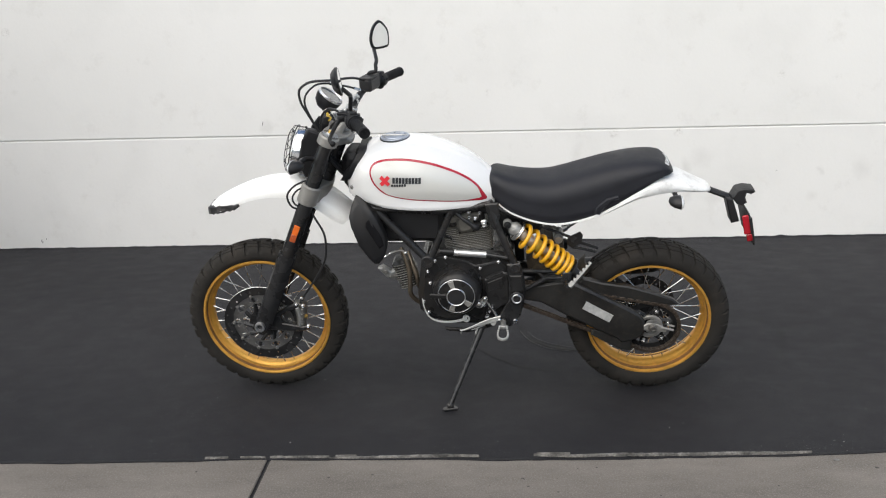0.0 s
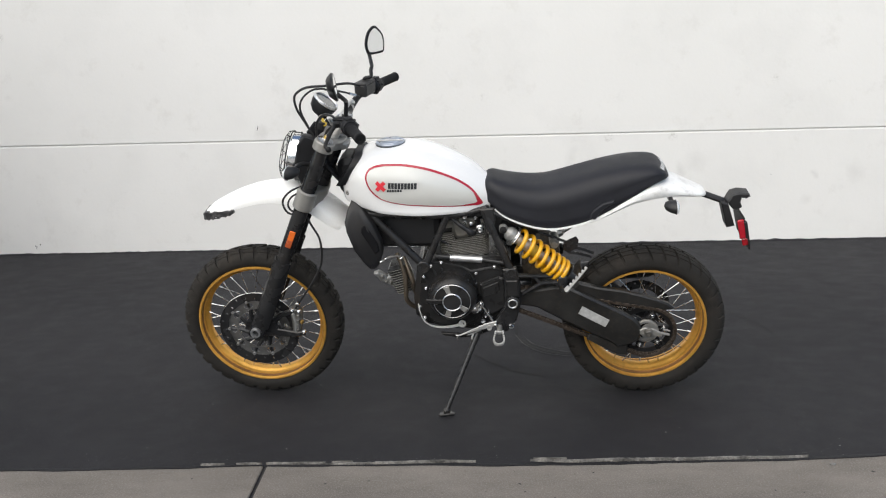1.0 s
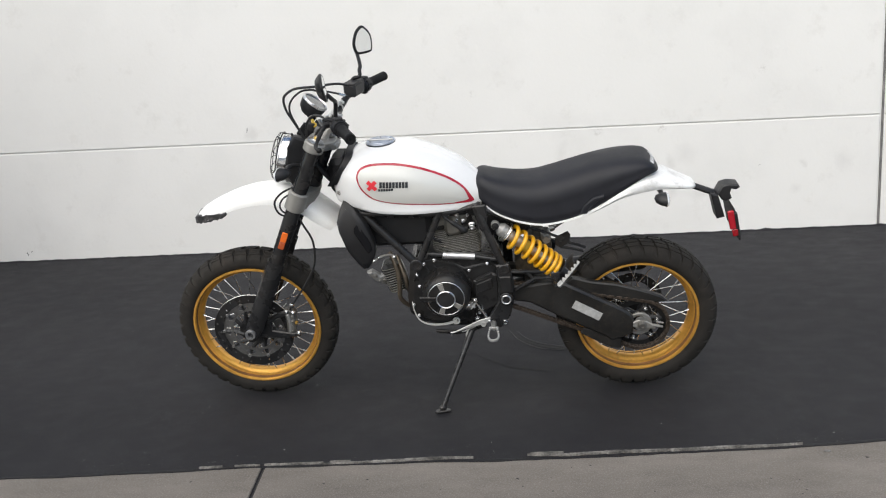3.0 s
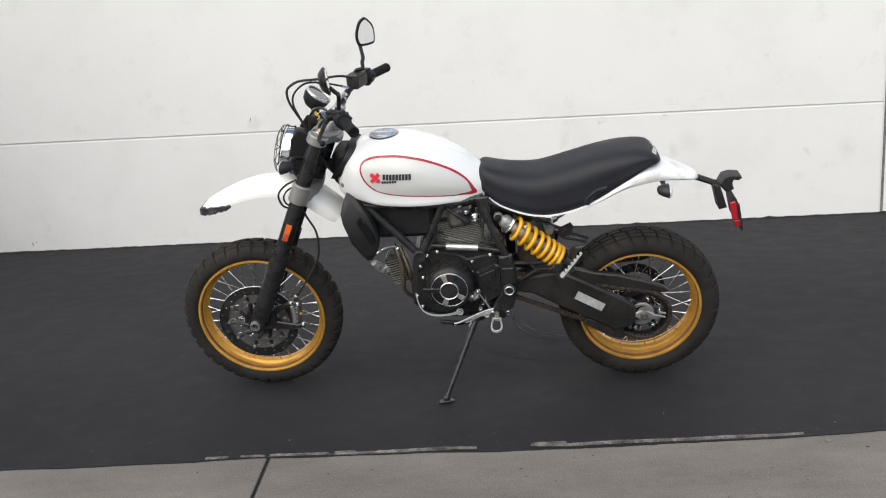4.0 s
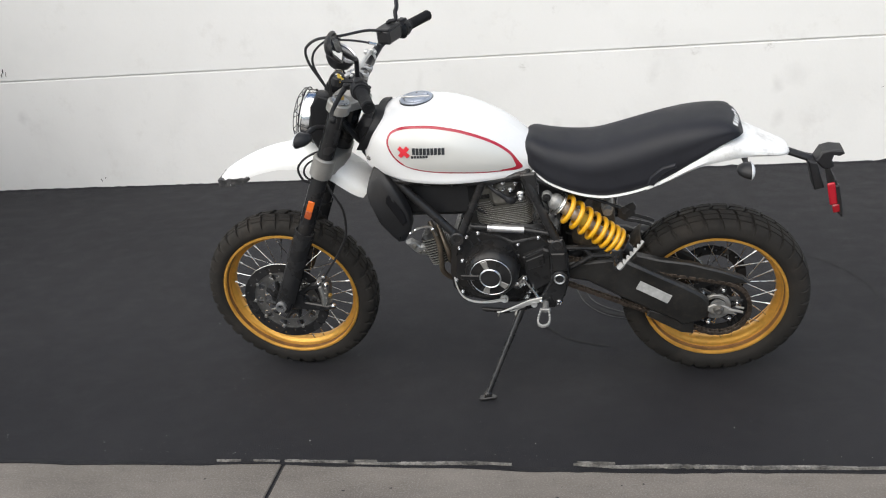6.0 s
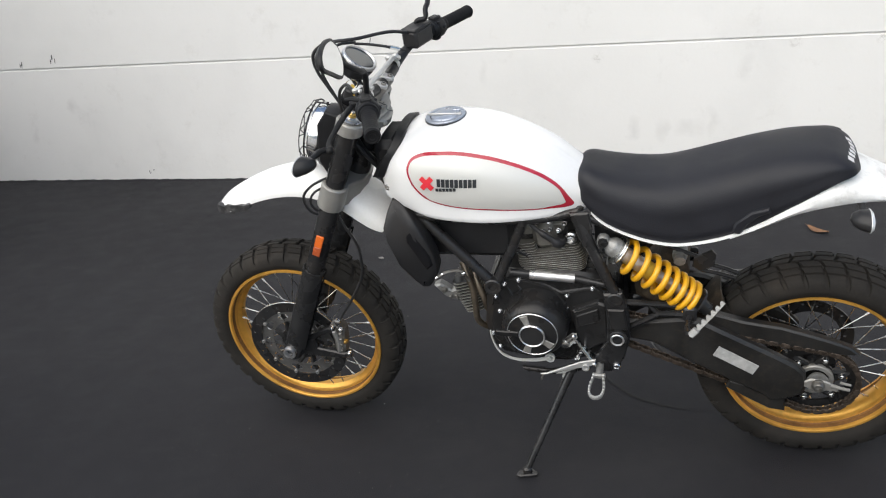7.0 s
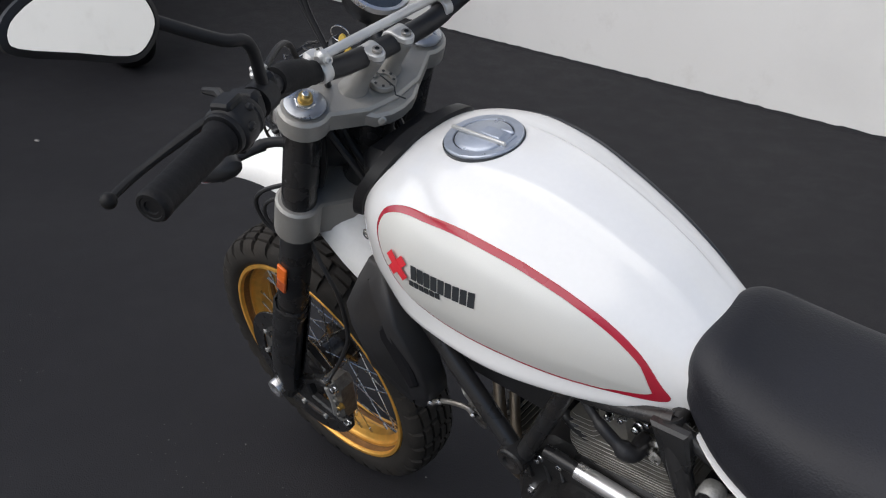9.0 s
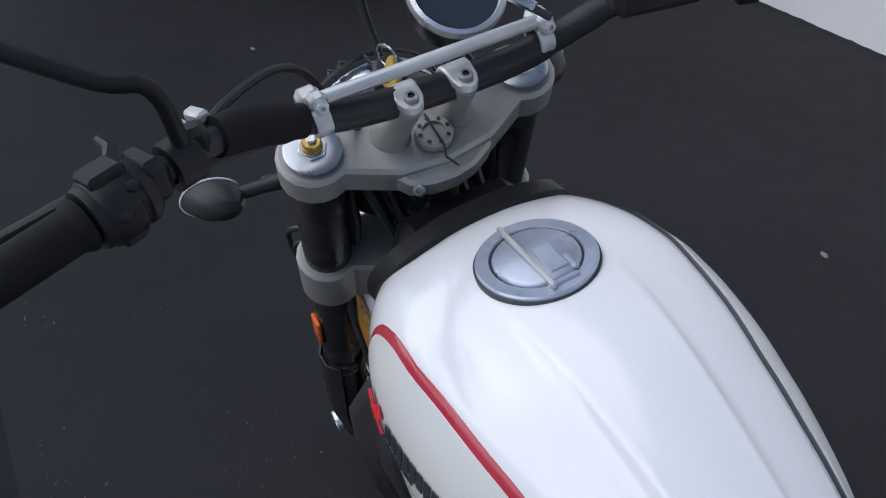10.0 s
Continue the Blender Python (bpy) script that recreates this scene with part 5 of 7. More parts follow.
edge = list(range(m)) + [i * m + m - 1 for i in range(1, n)] + [(n - 1) * m + k for k in range(m - 2, -1, -1)] + [i * m for i in range(n - 2, 0, -1)]
fs += [(p, q, q + tot, p + tot) for p, q in zip(edge, edge[1:] + edge[:1])]
g.add(vs, fs)
fender = part("front_mudguard", g, "white_plastic", moto, "high white front mudguard with a scuffed black lip")
g = G()
rnd = random.Random(3)
for side in (-1, 1):
    vs = []
    q = 15
    for i in range(q):
        s = i / (q - 1)
        x = -1.668 + 0.128 * s
        zt = 0.820 + 0.020 * s + 0.003 * rnd.uniform(-1, 1)
        zb = 0.790 + 0.022 * s + 0.0035 * rnd.uniform(-1, 1) + 0.016 * s * s
        yy = side * (0.030 + 0.046 * s ** 0.5)
        vs += [(x, yy, zb), (x, yy + side * 0.003, zt), (x + 0.002, yy - side * 0.010, zt + 0.002), (x + 0.002, yy - side * 0.009, zb)]
    g.add(vs, rings(q, 4))
block(g, (-1.668, 0, 0.802), (0.012, 0.070, 0.030), 0.004)
part("lip", g, "scuff", fender, "chewed black rubber lip")

# --- fuel tank ---
TANK = smooth_table([
    # x, top, bottom, half width, height of the widest line, half width at the bottom
    (-1.118, 0.955, 0.903, 0.075, 0.925, 0.070),
    (-1.108, 0.985, 0.886, 0.098, 0.917, 0.094),
    (-1.085, 1.022, 0.874, 0.118, 0.915, 0.110),
    (-1.045, 1.048, 0.864, 0.142, 0.915, 0.130),
    (-0.985, 1.064, 0.854, 0.159, 0.913, 0.158),
    (-0.915, 1.068, 0.847, 0.164, 0.908, 0.168),
    (-0.830, 1.060, 0.842, 0.158, 0.902, 0.167),
    (-0.745, 1.032, 0.838, 0.141, 0.893, 0.148),
    (-0.670, 0.993, 0.835, 0.115, 0.882, 0.120),
    (-0.612, 0.952, 0.832, 0.091, 0.872, 0.089),
    (-0.585, 0.930, 0.832, 0.080, 0.868, 0.074),
], 5)
# roundness of the upper section along the tank
SECT = [(-0.93, 3.0, 2.5), (-0.80, 2.2, 2.0), (-0.74, 1.95, 2.0), (-0.60, 2.0, 2.0)]


def tank_y(x, z):
    """Half width of the tank at a height."""
    top, bot, hw, zm, hb = lerp_table(TANK, x)
    ea, eb = lerp_table(SECT, x)
    if z >= zm:
        t = min(1.0, (z - zm) / max(top - zm, 1e-4))
        return hw * (1 - t ** ea) ** (1 / eb)
    t = min(1.0, (zm - z) / (zm - bot))
    return hb + (hw - hb) * (1 - t ** 2.2)


g = G()
vs = []
for x, top, bot, hw, zm, hb in TANK:
    ea, eb = lerp_table(SECT, x)
    ring = [(hb * 0.86, bot - 0.004), (hb * 0.97, bot)]
    for k in range(1, 9):
        t = 1 - k / 8.0
        ring.append((hb + (hw - hb) * (1 - t ** 2.2), zm - (zm - bot) * t))
    # raised middle band that fades towards the nose, narrowing to the rear
    band = 0.0125 * max(0.0, min(1.0, (x + 0.94) / 0.14)) * max(0.0, min(1.0, (-0.60 - x) / 0.05))
    lim = 0.056 - 0.022 * max(0.0, min(1.0, (x + 0.92) / 0.30))
    ys = [hw * math.cos(math.pi / 2 * k / 16) ** (2 / eb) for k in range(1, 17)] + [lim + d for d in (-0.009, -0.006, -0.003, 0.0, 0.003, 0.006, 0.010, 0.016)]
    for y in sorted(ys, reverse=True):
        y = max(0.0, min(y, hw * 0.999))
        z = zm + (top - zm) * (1 - (y / hw) ** eb) ** (1 / ea)
        z += band * (0.62 / (1 + math.exp((y - lim) / 0.0034)) + 0.20 * math.exp(-((y - lim + 0.003) / 0.0055) ** 2))
        ring.append((y, z))
    row = [(x, -y, z) for y, z in ring] + [(x, y, z) for y, z in reversed(ring[:-1])]
    vs += row
m = len(row)
n = len(TANK)
g.add(vs, rings(n, m))
tank = part("fuel_tank", g, "white", moto, "glossy white teardrop fuel tank")
# side panels: silver inlay in a red border, laid on the tank
shape = [(-1.022, 0.975), (-1.019, 1.000), (-1.002, 1.0178), (-0.960, 1.029), (-0.890, 1.027), (-0.822, 1.012), (-0.750, 0.985), (-0.690, 0.9535), (-0.646, 0.918), (-0.619, 0.878), (-0.611, 0.861), (-0.626, 0.8555), (-0.662, 0.859), (-0.720, 0.865), (-0.805, 0.876), (-0.898, 0.888), (-0.968, 0.907), (-1.006, 0.939)]
out2 = [(p.x, p.y) for p in loop_spline([(*p, 0) for p in shape], 5)]


def shell(outline, inner, o_edge, o_mid, name, mat, side, label):
    """A sheet laid on the tank between an outline and an inner outline (or its middle)."""
    g = G()
    cx, cz = sum(p[0] for p in outline) / len(outline), sum(p[1] for p in outline) / len(outline)
    lays = 7
    vs = []
    tgt = inner or [(cx, cz)] * len(outline)
    for j in range(lays + 1):
        t = j / lays
        for p, q in zip(outline, tgt):
            x, z = p[0] + (q[0] - p[0]) * t, p[1] + (q[1] - p[1]) * t
            o = o_edge + (o_mid - o_edge) * (1 - (1 - t) ** 3)
            vs.append((x, side * (tank_y(x, z) + o), z))
    base = [(p[0], side * (tank_y(*p) - 0.003), p[1]) for p in outline]
    g.add(base + vs, rings(lays + 2, len(outline), cap=False))
    return part(name, g, mat, tank, label)


# the border widens into a wedge at the rear tip
inn = []
for p, q in zip(inset(out2, 0.0072), out2):
    d = math.hypot(q[0] + 0.613, q[1] - 0.860)
    k = 0.30 * max(0.0, 1 - d / 0.055)
    low = 0.35 if q[1] < 0.91 and d > 0.06 else 0.0
    x, z = p[0] + (q[0] - p[0]) * low, p[1] + (q[1] - p[1]) * low
    inn.append((x + (-0.672 - x) * k, z + (0.890 - z) * k))
lip = [(p[0] + (q[0] - p[0]) * 0.12, p[1] + (q[1] - p[1]) * 0.12) for p, q in zip(inn, out2)]
for side in (-1, 1):
    shell(out2, inn, 0.0012, 0.0020, "panel_border", "red" if side < 0 else "white", side, "red border line of the tank panel" if side < 0 else "white edge of the tank panel")
    shell(lip, None, 0.0030, 0.0082, "tank_panel", "silver_paint", side, "silver painted tank side panel")
    g = G()
    bolt(g, (-1.095, side * (tank_y(-1.095, 0.917) - 0.001), 0.917), (0, side, 0), 0.007, 0.004)
    part("tank_screw", g, "steel", tank)
# black tube drawn in for the shade in the gap beside the panel
g = G()
tube(g, [(x, tank_y(x, z) + 0.0015, z) for x, z in inset(out2, -0.002)], 0.0022, 6, closed=True)
part("panel_gap", g, "ink", tank, "black line for the shade in the gap along the tank panel")
# badge on the panels: a red cross and dark bars, drawn flat on the skin
for side in (-1, 1):
    on = lambda x, z, o: (x, side * (tank_y(x, z) + 0.0088 + o), z)
    g = G()
    cx, cz, L, W = -0.9665, 0.9595, 0.0205, 0.0066
    for a in (45, 135):
        c, s = math.cos(radians(a)), math.sin(radians(a))
        for k in range(4):
            t0, t1 = -L + 2 * L * k / 4, -L + 2 * L * (k + 1) / 4
            q = [(cx + t * c - w * s, cz + t * s + w * c) for t, w in ((t0, -W), (t1, -W), (t1, W), (t0, W))]
            oo = 0.0006 if a == 45 else 0.0012
            g.add([on(*p, 0) for p in q] + [on(*p, oo) for p in q], rings(2, 4))
    part("badge", g, "red_print", tank, "red cross emblem")
    # plain bars in place of the maker's lettering
    bars = []
    for i in range(9):
        x0, dz = -0.9395 + i * 0.01135, -0.0007 * i
        bars.append([(x0, 0.9515 + dz), (x0 + 0.0092, 0.9515 + dz), (x0 + 0.0104, 0.9722 + dz), (x0 + 0.0012, 0.9722 + dz)])
    bars += [[(x0, 0.9395), (x0 + 0.0072, 0.9395), (x0 + 0.0072, 0.9475), (x0, 0.9475)] for x0 in (-0.944 + i * 0.0090 for i in range(6))]
    for q in bars:
        g = G()
        g.add([on(*p, 0) for p in q] + [on(*p, 0.0008) for p in q], rings(2, 4))
        part("badge_bar", g, "ink", tank, "dark bar printed beside the emblem")
# filler cap
cn = Vector((-0.04, 0, 1)).normalized()
cc = Vector((-0.943, -0.002, 1.0665))
g = G()
lathe(g, cc, cn, [(0.053, -0.006), (0.053, 0.005), (0.0515, 0.0065), (0.041, 0.0065), (0.040, 0.0045), (0.0385, 0.0045), (0.0375, 0.0065), (0.034, 0.0085), (0.0, 0.0095)], 56)
cap = part("filler_cap", g, "cap", tank, "round brushed metal filler cap")
g = G()
lathe(g, cc, cn, [(0.054, -0.010), (0.0548, 0.002), (0.0528, 0.0024)], 48, cap=False)
part("cap_seal", g, "ink", cap)
g = G()
lathe(g, cc, cn, [(0.0400, 0.0047), (0.0395, 0.0055), (0.0385, 0.0047)], 48, cap=False)
part("cap_groove", g, "ink", cap)
g = G()
block(g, cc + Vector((0.0, -0.010, 0.0115)), (0.092, 0.0045, 0.006), 0.0015)
part("cap_flap", g, "cast_light", cap, "raised lock flap on the cap")
g = G()
block(g, cc + Vector((0.012, 0.006, 0.0095)), (0.034, 0.018, 0.004), 0.0015)
block(g, cc + Vector((0.026, 0.018, 0.0095)), (0.020, 0.005, 0.005), 0.0015)
block(g, cc + Vector((0.040, 0.002, 0.0075)), (0.006, 0.030, 0.006), 0.0015)
part("cap_lock", g, "cap", cap, "lock cover of the cap")
# black collar round the tank's nose, its back edge lying on the tank
half_edge = spline([(-1.043, 0.0, 1.0485), (-1.042, 0.030, 1.0485), (-1.039, 0.058, 1.046), (-1.043, 0.084, 1.036), (-1.058, 0.101, 1.014), (-1.077, 0.1065, 0.990), (-1.090, 0.1060, 0.965), (-1.102, 0.0980, 0.945)], 4)
edge = [Vector((p.x, -p.y, p.z)) for p in reversed(half_edge[1:])] + half_edge
g = G()
vs = []
m = len(edge)
for lay in range(5):
    for p in edge:
        up = max(0.0, (p.z - 0.95) / 0.1)
        out = Vector((0, math.copysign(1, p.y) * (1 - min(1, up)), min(1, up)))
        if lay == 0:
            q = p - out * 0.003
        elif lay == 1:
            q = p + out * 0.0065 + Vector((-0.001, 0, 0))
        elif lay == 2:
            q = p + out * 0.0070 + Vector((-0.020 - 0.006 * up, 0, -0.002))
        elif lay == 3:
            q = Vector((p.x - 0.040, p.y * 0.90, 0.866 + (p.z - 0.866) * 0.88))
        else:
            q = Vector((-1.108, p.y * 0.62, 0.872 + (p.z - 0.870) * 0.62))
        vs.append(q)
g.add(vs, rings(5, m, wrap=False))
part("nose_cover", g, "bar_black", moto, "black plastic collar round the tank's nose")
g = G()
block(g, (-1.10, 0, 0.965), (0.07, 0.15, 0.13), 0.02)
part("airbox_duct", g, "bar_black", moto, "black airbox front")

# --- seat ---
SEAT = smooth_table([
    (-0.606, 0.924, 0.885, 0.060), (-0.598, 0.938, 0.868, 0.080), (-0.575, 0.942, 0.846, 0.098), (-0.53, 0.929, 0.815, 0.116), (-0.46, 0.917, 0.789, 0.130), (-0.39, 0.916, 0.776, 0.138),
    (-0.33, 0.928, 0.779, 0.142), (-0.25, 0.950, 0.798, 0.142), (-0.17, 0.971, 0.832, 0.138), (-0.09, 0.984, 0.880, 0.132), (-0.01, 0.984, 0.926, 0.118), (0.03, 0.966, 0.938, 0.098), (0.048, 0.945, 0.935, 0.060)], 6)
g = G()
vs = []
for x, top, bot, hw in SEAT:
    row = []
    h = top - bot
    pts = []
    for k in range(17):
        a = math.pi / 2 * k / 16
        pts.append((hw * 0.96 * math.cos(a) ** (2 / 3.6), top - h * 0.62 + h * 0.62 * math.sin(a) ** (2 / 2.6)))
    side = [(hw * 0.86, bot - 0.002), (hw * 0.97, bot), (hw * 1.0, bot + h * 0.08), (hw * 0.995, bot + h * 0.22)]
    ring = side + pts
    row = [(x, -y, z) for y, z in ring] + [(x, y, z) for y, z in reversed(ring[:-1])]
    vs += row
g.add(vs, rings(len(SEAT), len(row)))
seat = part("seat", g, "seat", moto, "black vinyl dual seat with stitched seams")
# white bars printed round the seat's tail
def seat_top(x, y):
    top, bot, hw = lerp_table(SEAT, x)
    t = min(0.999, abs(y) / (hw * 0.96))
    return top - (top - bot) * 0.62 * (1 - (1 - t ** 3.6) ** (1 / 2.6))


for ya, yb in ((-0.078, -0.062), (-0.056, -0.041), (-0.035, -0.020), (-0.014, 0.000), (0.006, 0.021), (0.027, 0.042)):
    g = G()
    n = 5
    lay = []
    for up in (-0.002, 0.0016):
        for k in range(n):
            x = 0.030 + 0.014 * k / (n - 1) - abs(ya + yb) * 0.10
            lay += [(x, ya, seat_top(x, ya) + up), (x, yb, seat_top(x, yb) + up)]
    g.add(lay, rings(n, 2, wrap=False) + [tuple(i + 2 * n for i in q) for q in rings(n, 2, wrap=False)])
    part("seat_mark", g, "letter", seat, "white bar printed on the seat's tail")
# lower corner of the cover that laps over the tail panel
for side in (-1, 1):
    g = G()
    slab(g, [(-0.232, 0.812), (-0.212, 0.807), (-0.197, 0.834), (-0.170, 0.858), (-0.146, 0.868), (-0.150, 0.880), (-0.190, 0.868), (-0.225, 0.838)], side * 0.128, side * 0.1465, 0.004)
    part("seat_flap", g, "seat", seat)
# piping along the seat's far shoulder
for side in (1,):
    g = G()
    pts = [(x, side * hw * 0.90, 0) for x, top, bot, hw in SEAT if -0.575 < x < 0.02]
    tube(g, [(x, y, seat_top(x, y) + 0.0004) for x, y, z in pts], 0.0030, 8)
    part("piping", g, "seat", seat, "raised black piping of the seat")

# white trim and tail
g = G()
for side in (-1, 1):
    pts = [(x, side * (hw + 0.001), bot - 0.006) for x, top, bot, hw in SEAT if -0.572 < x < -0.19]
    n = len(pts)
    vs = []
    for x, y, z in pts:
        vs += [(x, y + side * 0.002, z + 0.0045), (x, y + side * 0.0025, z + 0.0010), (x, y - side * 0.02, z + 0.0002), (x, y - side * 0.02, z + 0.006)]
    g.add(vs, rings(n, 4))
part("seat_trim", g, "white_plastic", moto, "thin white trim under the seat edge")
TAIL = smooth_table([
    # x, top, side top, bottom, half width
    (-0.235, 0.803, 0.800, 0.790, 0.143), (-0.17, 0.840, 0.836, 0.818, 0.142), (-0.09, 0.890, 0.884, 0.855, 0.137), (-0.02, 0.930, 0.915, 0.870, 0.126), (0.04, 0.928, 0.910, 0.874, 0.112),
    (0.09, 0.908, 0.893, 0.870, 0.096), (0.14, 0.884, 0.875, 0.861, 0.076), (0.180, 0.868, 0.863, 0.852, 0.048), (0.190, 0.859, 0.857, 0.853, 0.030)], 6)
g = G()
vs = []
for x, top, st, bot, hw in TAIL:
    ring = [(hw * 0.80, bot - 0.001), (hw * 0.95, bot), (hw * 1.0, bot + (st - bot) * 0.35), (hw * 0.98, bot + (st - bot) * 0.75), (hw * 0.9, st), (hw * 0.72, st + (top - st) * 0.55), (hw * 0.45, st + (top - st) * 0.88), (0.0, top)]
    row = [(x, -y, z) for y, z in ring] + [(x, y, z) for y, z in reversed(ring[:-1])]
    vs += row
g.add(vs, rings(len(TAIL), len(row)))
part("rear_mudguard", g, "dusty_white", moto, "white tail and rear mudguard, dusty on top")

# number plate carrier, plate and rear lamp
g = G()
tube(g, [(0.12, 0, 0.850), (0.20, 0, 0.842), (0.275, 0, 0.812)], 0.016, 10, squash=0.7)
carrier = part("plate_carrier", g, "plastic", moto, "black arm carrying plate and rear lamp")
g = G()
slab(g, [(0.262, 0.818), (0.288, 0.812), (0.318, 0.725), (0.290, 0.718)], -0.035, 0.035, 0.004)
slab(g, [(0.285, 0.815), (0.300, 0.845), (0.325, 0.852), (0.360, 0.848), (0.366, 0.836), (0.352, 0.828), (0.336, 0.832), (0.332, 0.815), (0.340, 0.795), (0.322, 0.785), (0.305, 0.79)], -0.03, 0.03, 0.005)
part("lamp_bracket", g, "plastic", carrier, "black rear lamp housing")
g = G()
block(g, (0.347, 0, 0.72), (0.006, 0.19, 0.13), 0.002, Matrix.Rotation(radians(-14), 3, "Y"))
part("number_plate_frame", g, "plastic", carrier, "black number plate frame")
g = G()
rr2 = Matrix.Rotation(radians(-12), 3, "Y")
block(g, (0.326, -0.098, 0.740), (0.022, 0.010, 0.074), 0.003, rr2)
part("red_reflector", g, "tail_red", carrier, "bright red side reflector")
g = G()
block(g, (0.342, -0.098, 0.690), (0.020, 0.0095, 0.028), 0.003, rr2)
part("red_lens", g, "tail_dark", carrier, "dark red lower lens")
g = G()
block(g, (0.347, -0.090, 0.718), (0.014, 0.020, 0.100), 0.003, rr2)
part("reflector_back", g, "plastic", carrier)
for ob in [carrier] + list(carrier.children):
    ob.data.transform(Matrix.Translation((-0.016, 0, 0.003)))

# --- frame ---
g = G()
for s in (-1, 1):
    tube(g, [(-1.12, s * 0.060, 0.925), (-1.05, s * 0.105, 0.862), (-0.830, s * 0.128, 0.624)], 0.0145, 12, smooth=4)
    tube(g, [(-0.829, s * 0.128, 0.628), (-0.735, s * 0.115, 0.835)], 0.0135, 12)
    tube(g, [(-1.055, s * 0.104, 0.842), (-0.98, s * 0.118, 0.832), (-0.735, s * 0.115, 0.822), (-0.60, s * 0.10, 0.842)], 0.011, 10, smooth=4)
    tube(g, [(-0.605, s * 0.100, 0.845), (-0.575, s * 0.118, 0.76), (-0.512, s * 0.125, 0.600)], 0.0145, 12, smooth=4)
    tube(g, [(-0.79, s * 0.118, 0.662), (-0.62, s * 0.108, 0.641), (-0.525, s * 0.118, 0.628)], 0.0100, 10)
    tube(g, [(-0.60, s * 0.100, 0.835), (-0.40, s * 0.105, 0.765), (-0.18, s * 0.09, 0.838), (0.05, s * 0.07, 0.890)], 0.010, 10, smooth=4)
    lathe(g, (-0.836, s * 0.120, 0.630), Y * s, [(0.0, 0), (0.022, 0), (0.024, 0.004), (0.024, 0.026), (0.021, 0.029), (0.012, 0.029), (0.011, 0.024), (0.0, 0.024)], 20)
    lathe(g, (-0.513, s * 0.112, 0.598), Y * s, [(0.0, 0), (0.020, 0), (0.021, 0.030), (0.018, 0.033), (0.011, 0.033), (0.010, 0.028), (0.0, 0.028)], 18)
tube(g, [(-0.60, -0.1, 0.84), (-0.60, 0.1, 0.84)], 0.011, 10)
tube(g, [(-0.836, -0.12, 0.63), (-0.836, 0.12, 0.63)], 0.012, 10)
chassis = part("trellis_frame", g, "black", moto, "black steel trellis frame")
for s in (-1, 1):
    g = G()
    tube(g, [(-0.738, s * 0.1155, 0.6545), (-0.62, s * 0.1085, 0.641)], 0.0128, 18)
    part("frame_sleeve", g, "alu", chassis, "bright aluminium sleeve on the frame tube")
    g = G()
    slab(g, [(-0.545, 0.615), (-0.495, 0.620), (-0.478, 0.545), (-0.478, 0.47), (-0.495, 0.40), (-0.53, 0.352), (-0.565, 0.352), (-0.575, 0.40), (-0.54, 0.46), (-0.538, 0.54)], s * 0.118, s * 0.142, 0.005)
    part("pivot_plate", g, "black", chassis, "black swingarm pivot plate")
    g = G()
    slab(g, [(-0.535, 0.572), (-0.490, 0.572), (-0.482, 0.505), (-0.528, 0.505)], s * 0.142, s * 0.150, 0.004)
    part("pivot_cover", g, "engine", chassis, "dark grey pivot cover plate")
    g = G()
    lathe(g, (-0.509, s * 0.140, 0.484), Y * s, [(0.0, 0), (0.024, 0), (0.026, 0.004), (0.026, 0.022), (0.022, 0.025), (0.019, 0.025)], 26, mi=0)
    lathe(g, (-0.509, s * 0.140, 0.484), Y * s, [(0.0195, 0.0245), (0.0175, 0.027), (0.0135, 0.025), (0.013, 0.019), (0.0, 0.019)], 26, mi=1)
    part("pivot_bolt", g, ["black", "alu"], chassis, "bright ringed swingarm pivot")
for s in (-1, 1):
    g = G()
    slab(g, [(-0.622, 0.846), (-0.572, 0.850), (-0.566, 0.800), (-0.574, 0.735), (-0.592, 0.748), (-0.604, 0.780)], s * 0.106, s * 0.122, 0.004)
    part("shock_mount", g, "black", chassis, "black shock mounting plate")
# black side plate and battery box under the tank
for s in (-1, 1):
    g = G()
    poly = [(-1.084, 0.890), (-1.062, 0.884), (-1.040, 0.858), (-1.010, 0.815), (-0.983, 0.735), (-0.980, 0.690), (-0.994, 0.650), (-1.014, 0.624), (-1.032, 0.623), (-1.050, 0.650), (-1.079, 0.710), (-1.102, 0.785), (-1.107, 0.824), (-1.098, 0.860)]

    def bulge(p):
        """Outward swell of the shroud: a shoulder at its front that slopes up to the tank."""
        fwd = max(0.0, min(1.0, (-0.985 - p[0]) / 0.09))
        up = max(0.0, min(1.0, (p[1] - 0.815) / 0.065))
        low = max(0.0, min(1.0, (0.70 - p[1]) / 0.07))
        return 0.160 + 0.016 * fwd - 0.046 * up ** 1.2 - 0.020 * low

    vs = []
    for pl, dy in ((inset(poly, 0.006), -0.050), (poly, -0.044), (poly, -0.005), (inset(poly, 0.002), -0.0015), (inset(poly, 0.005), 0.0), (inset(poly, 0.022), 0.001)):
        vs += [(p[0], s * (bulge(p) + dy), p[1]) for p in pl]
    g.add(vs, rings(6, len(poly)))
    side_plate = part("side_shroud", g, "plastic", moto, "black plastic cooler shroud")
    g = G()
    slot = [(-1.036, 0.812), (-1.020, 0.800), (-0.993, 0.735), (-0.990, 0.708), (-1.006, 0.694), (-1.050, 0.780), (-1.048, 0.798)]
    slab(g, slot, s * 0.155, s * 0.1675, 0.004)
    part("shroud_slot", g, "case", side_plate, "dark slot cover on the shroud")
    g = G()
    bolt(g, (-0.996, s * 0.146, 0.685), (0, s, 0), 0.0065, 0.009)
    part("shroud_bolt", g, "steel", side_plate)
g = G()
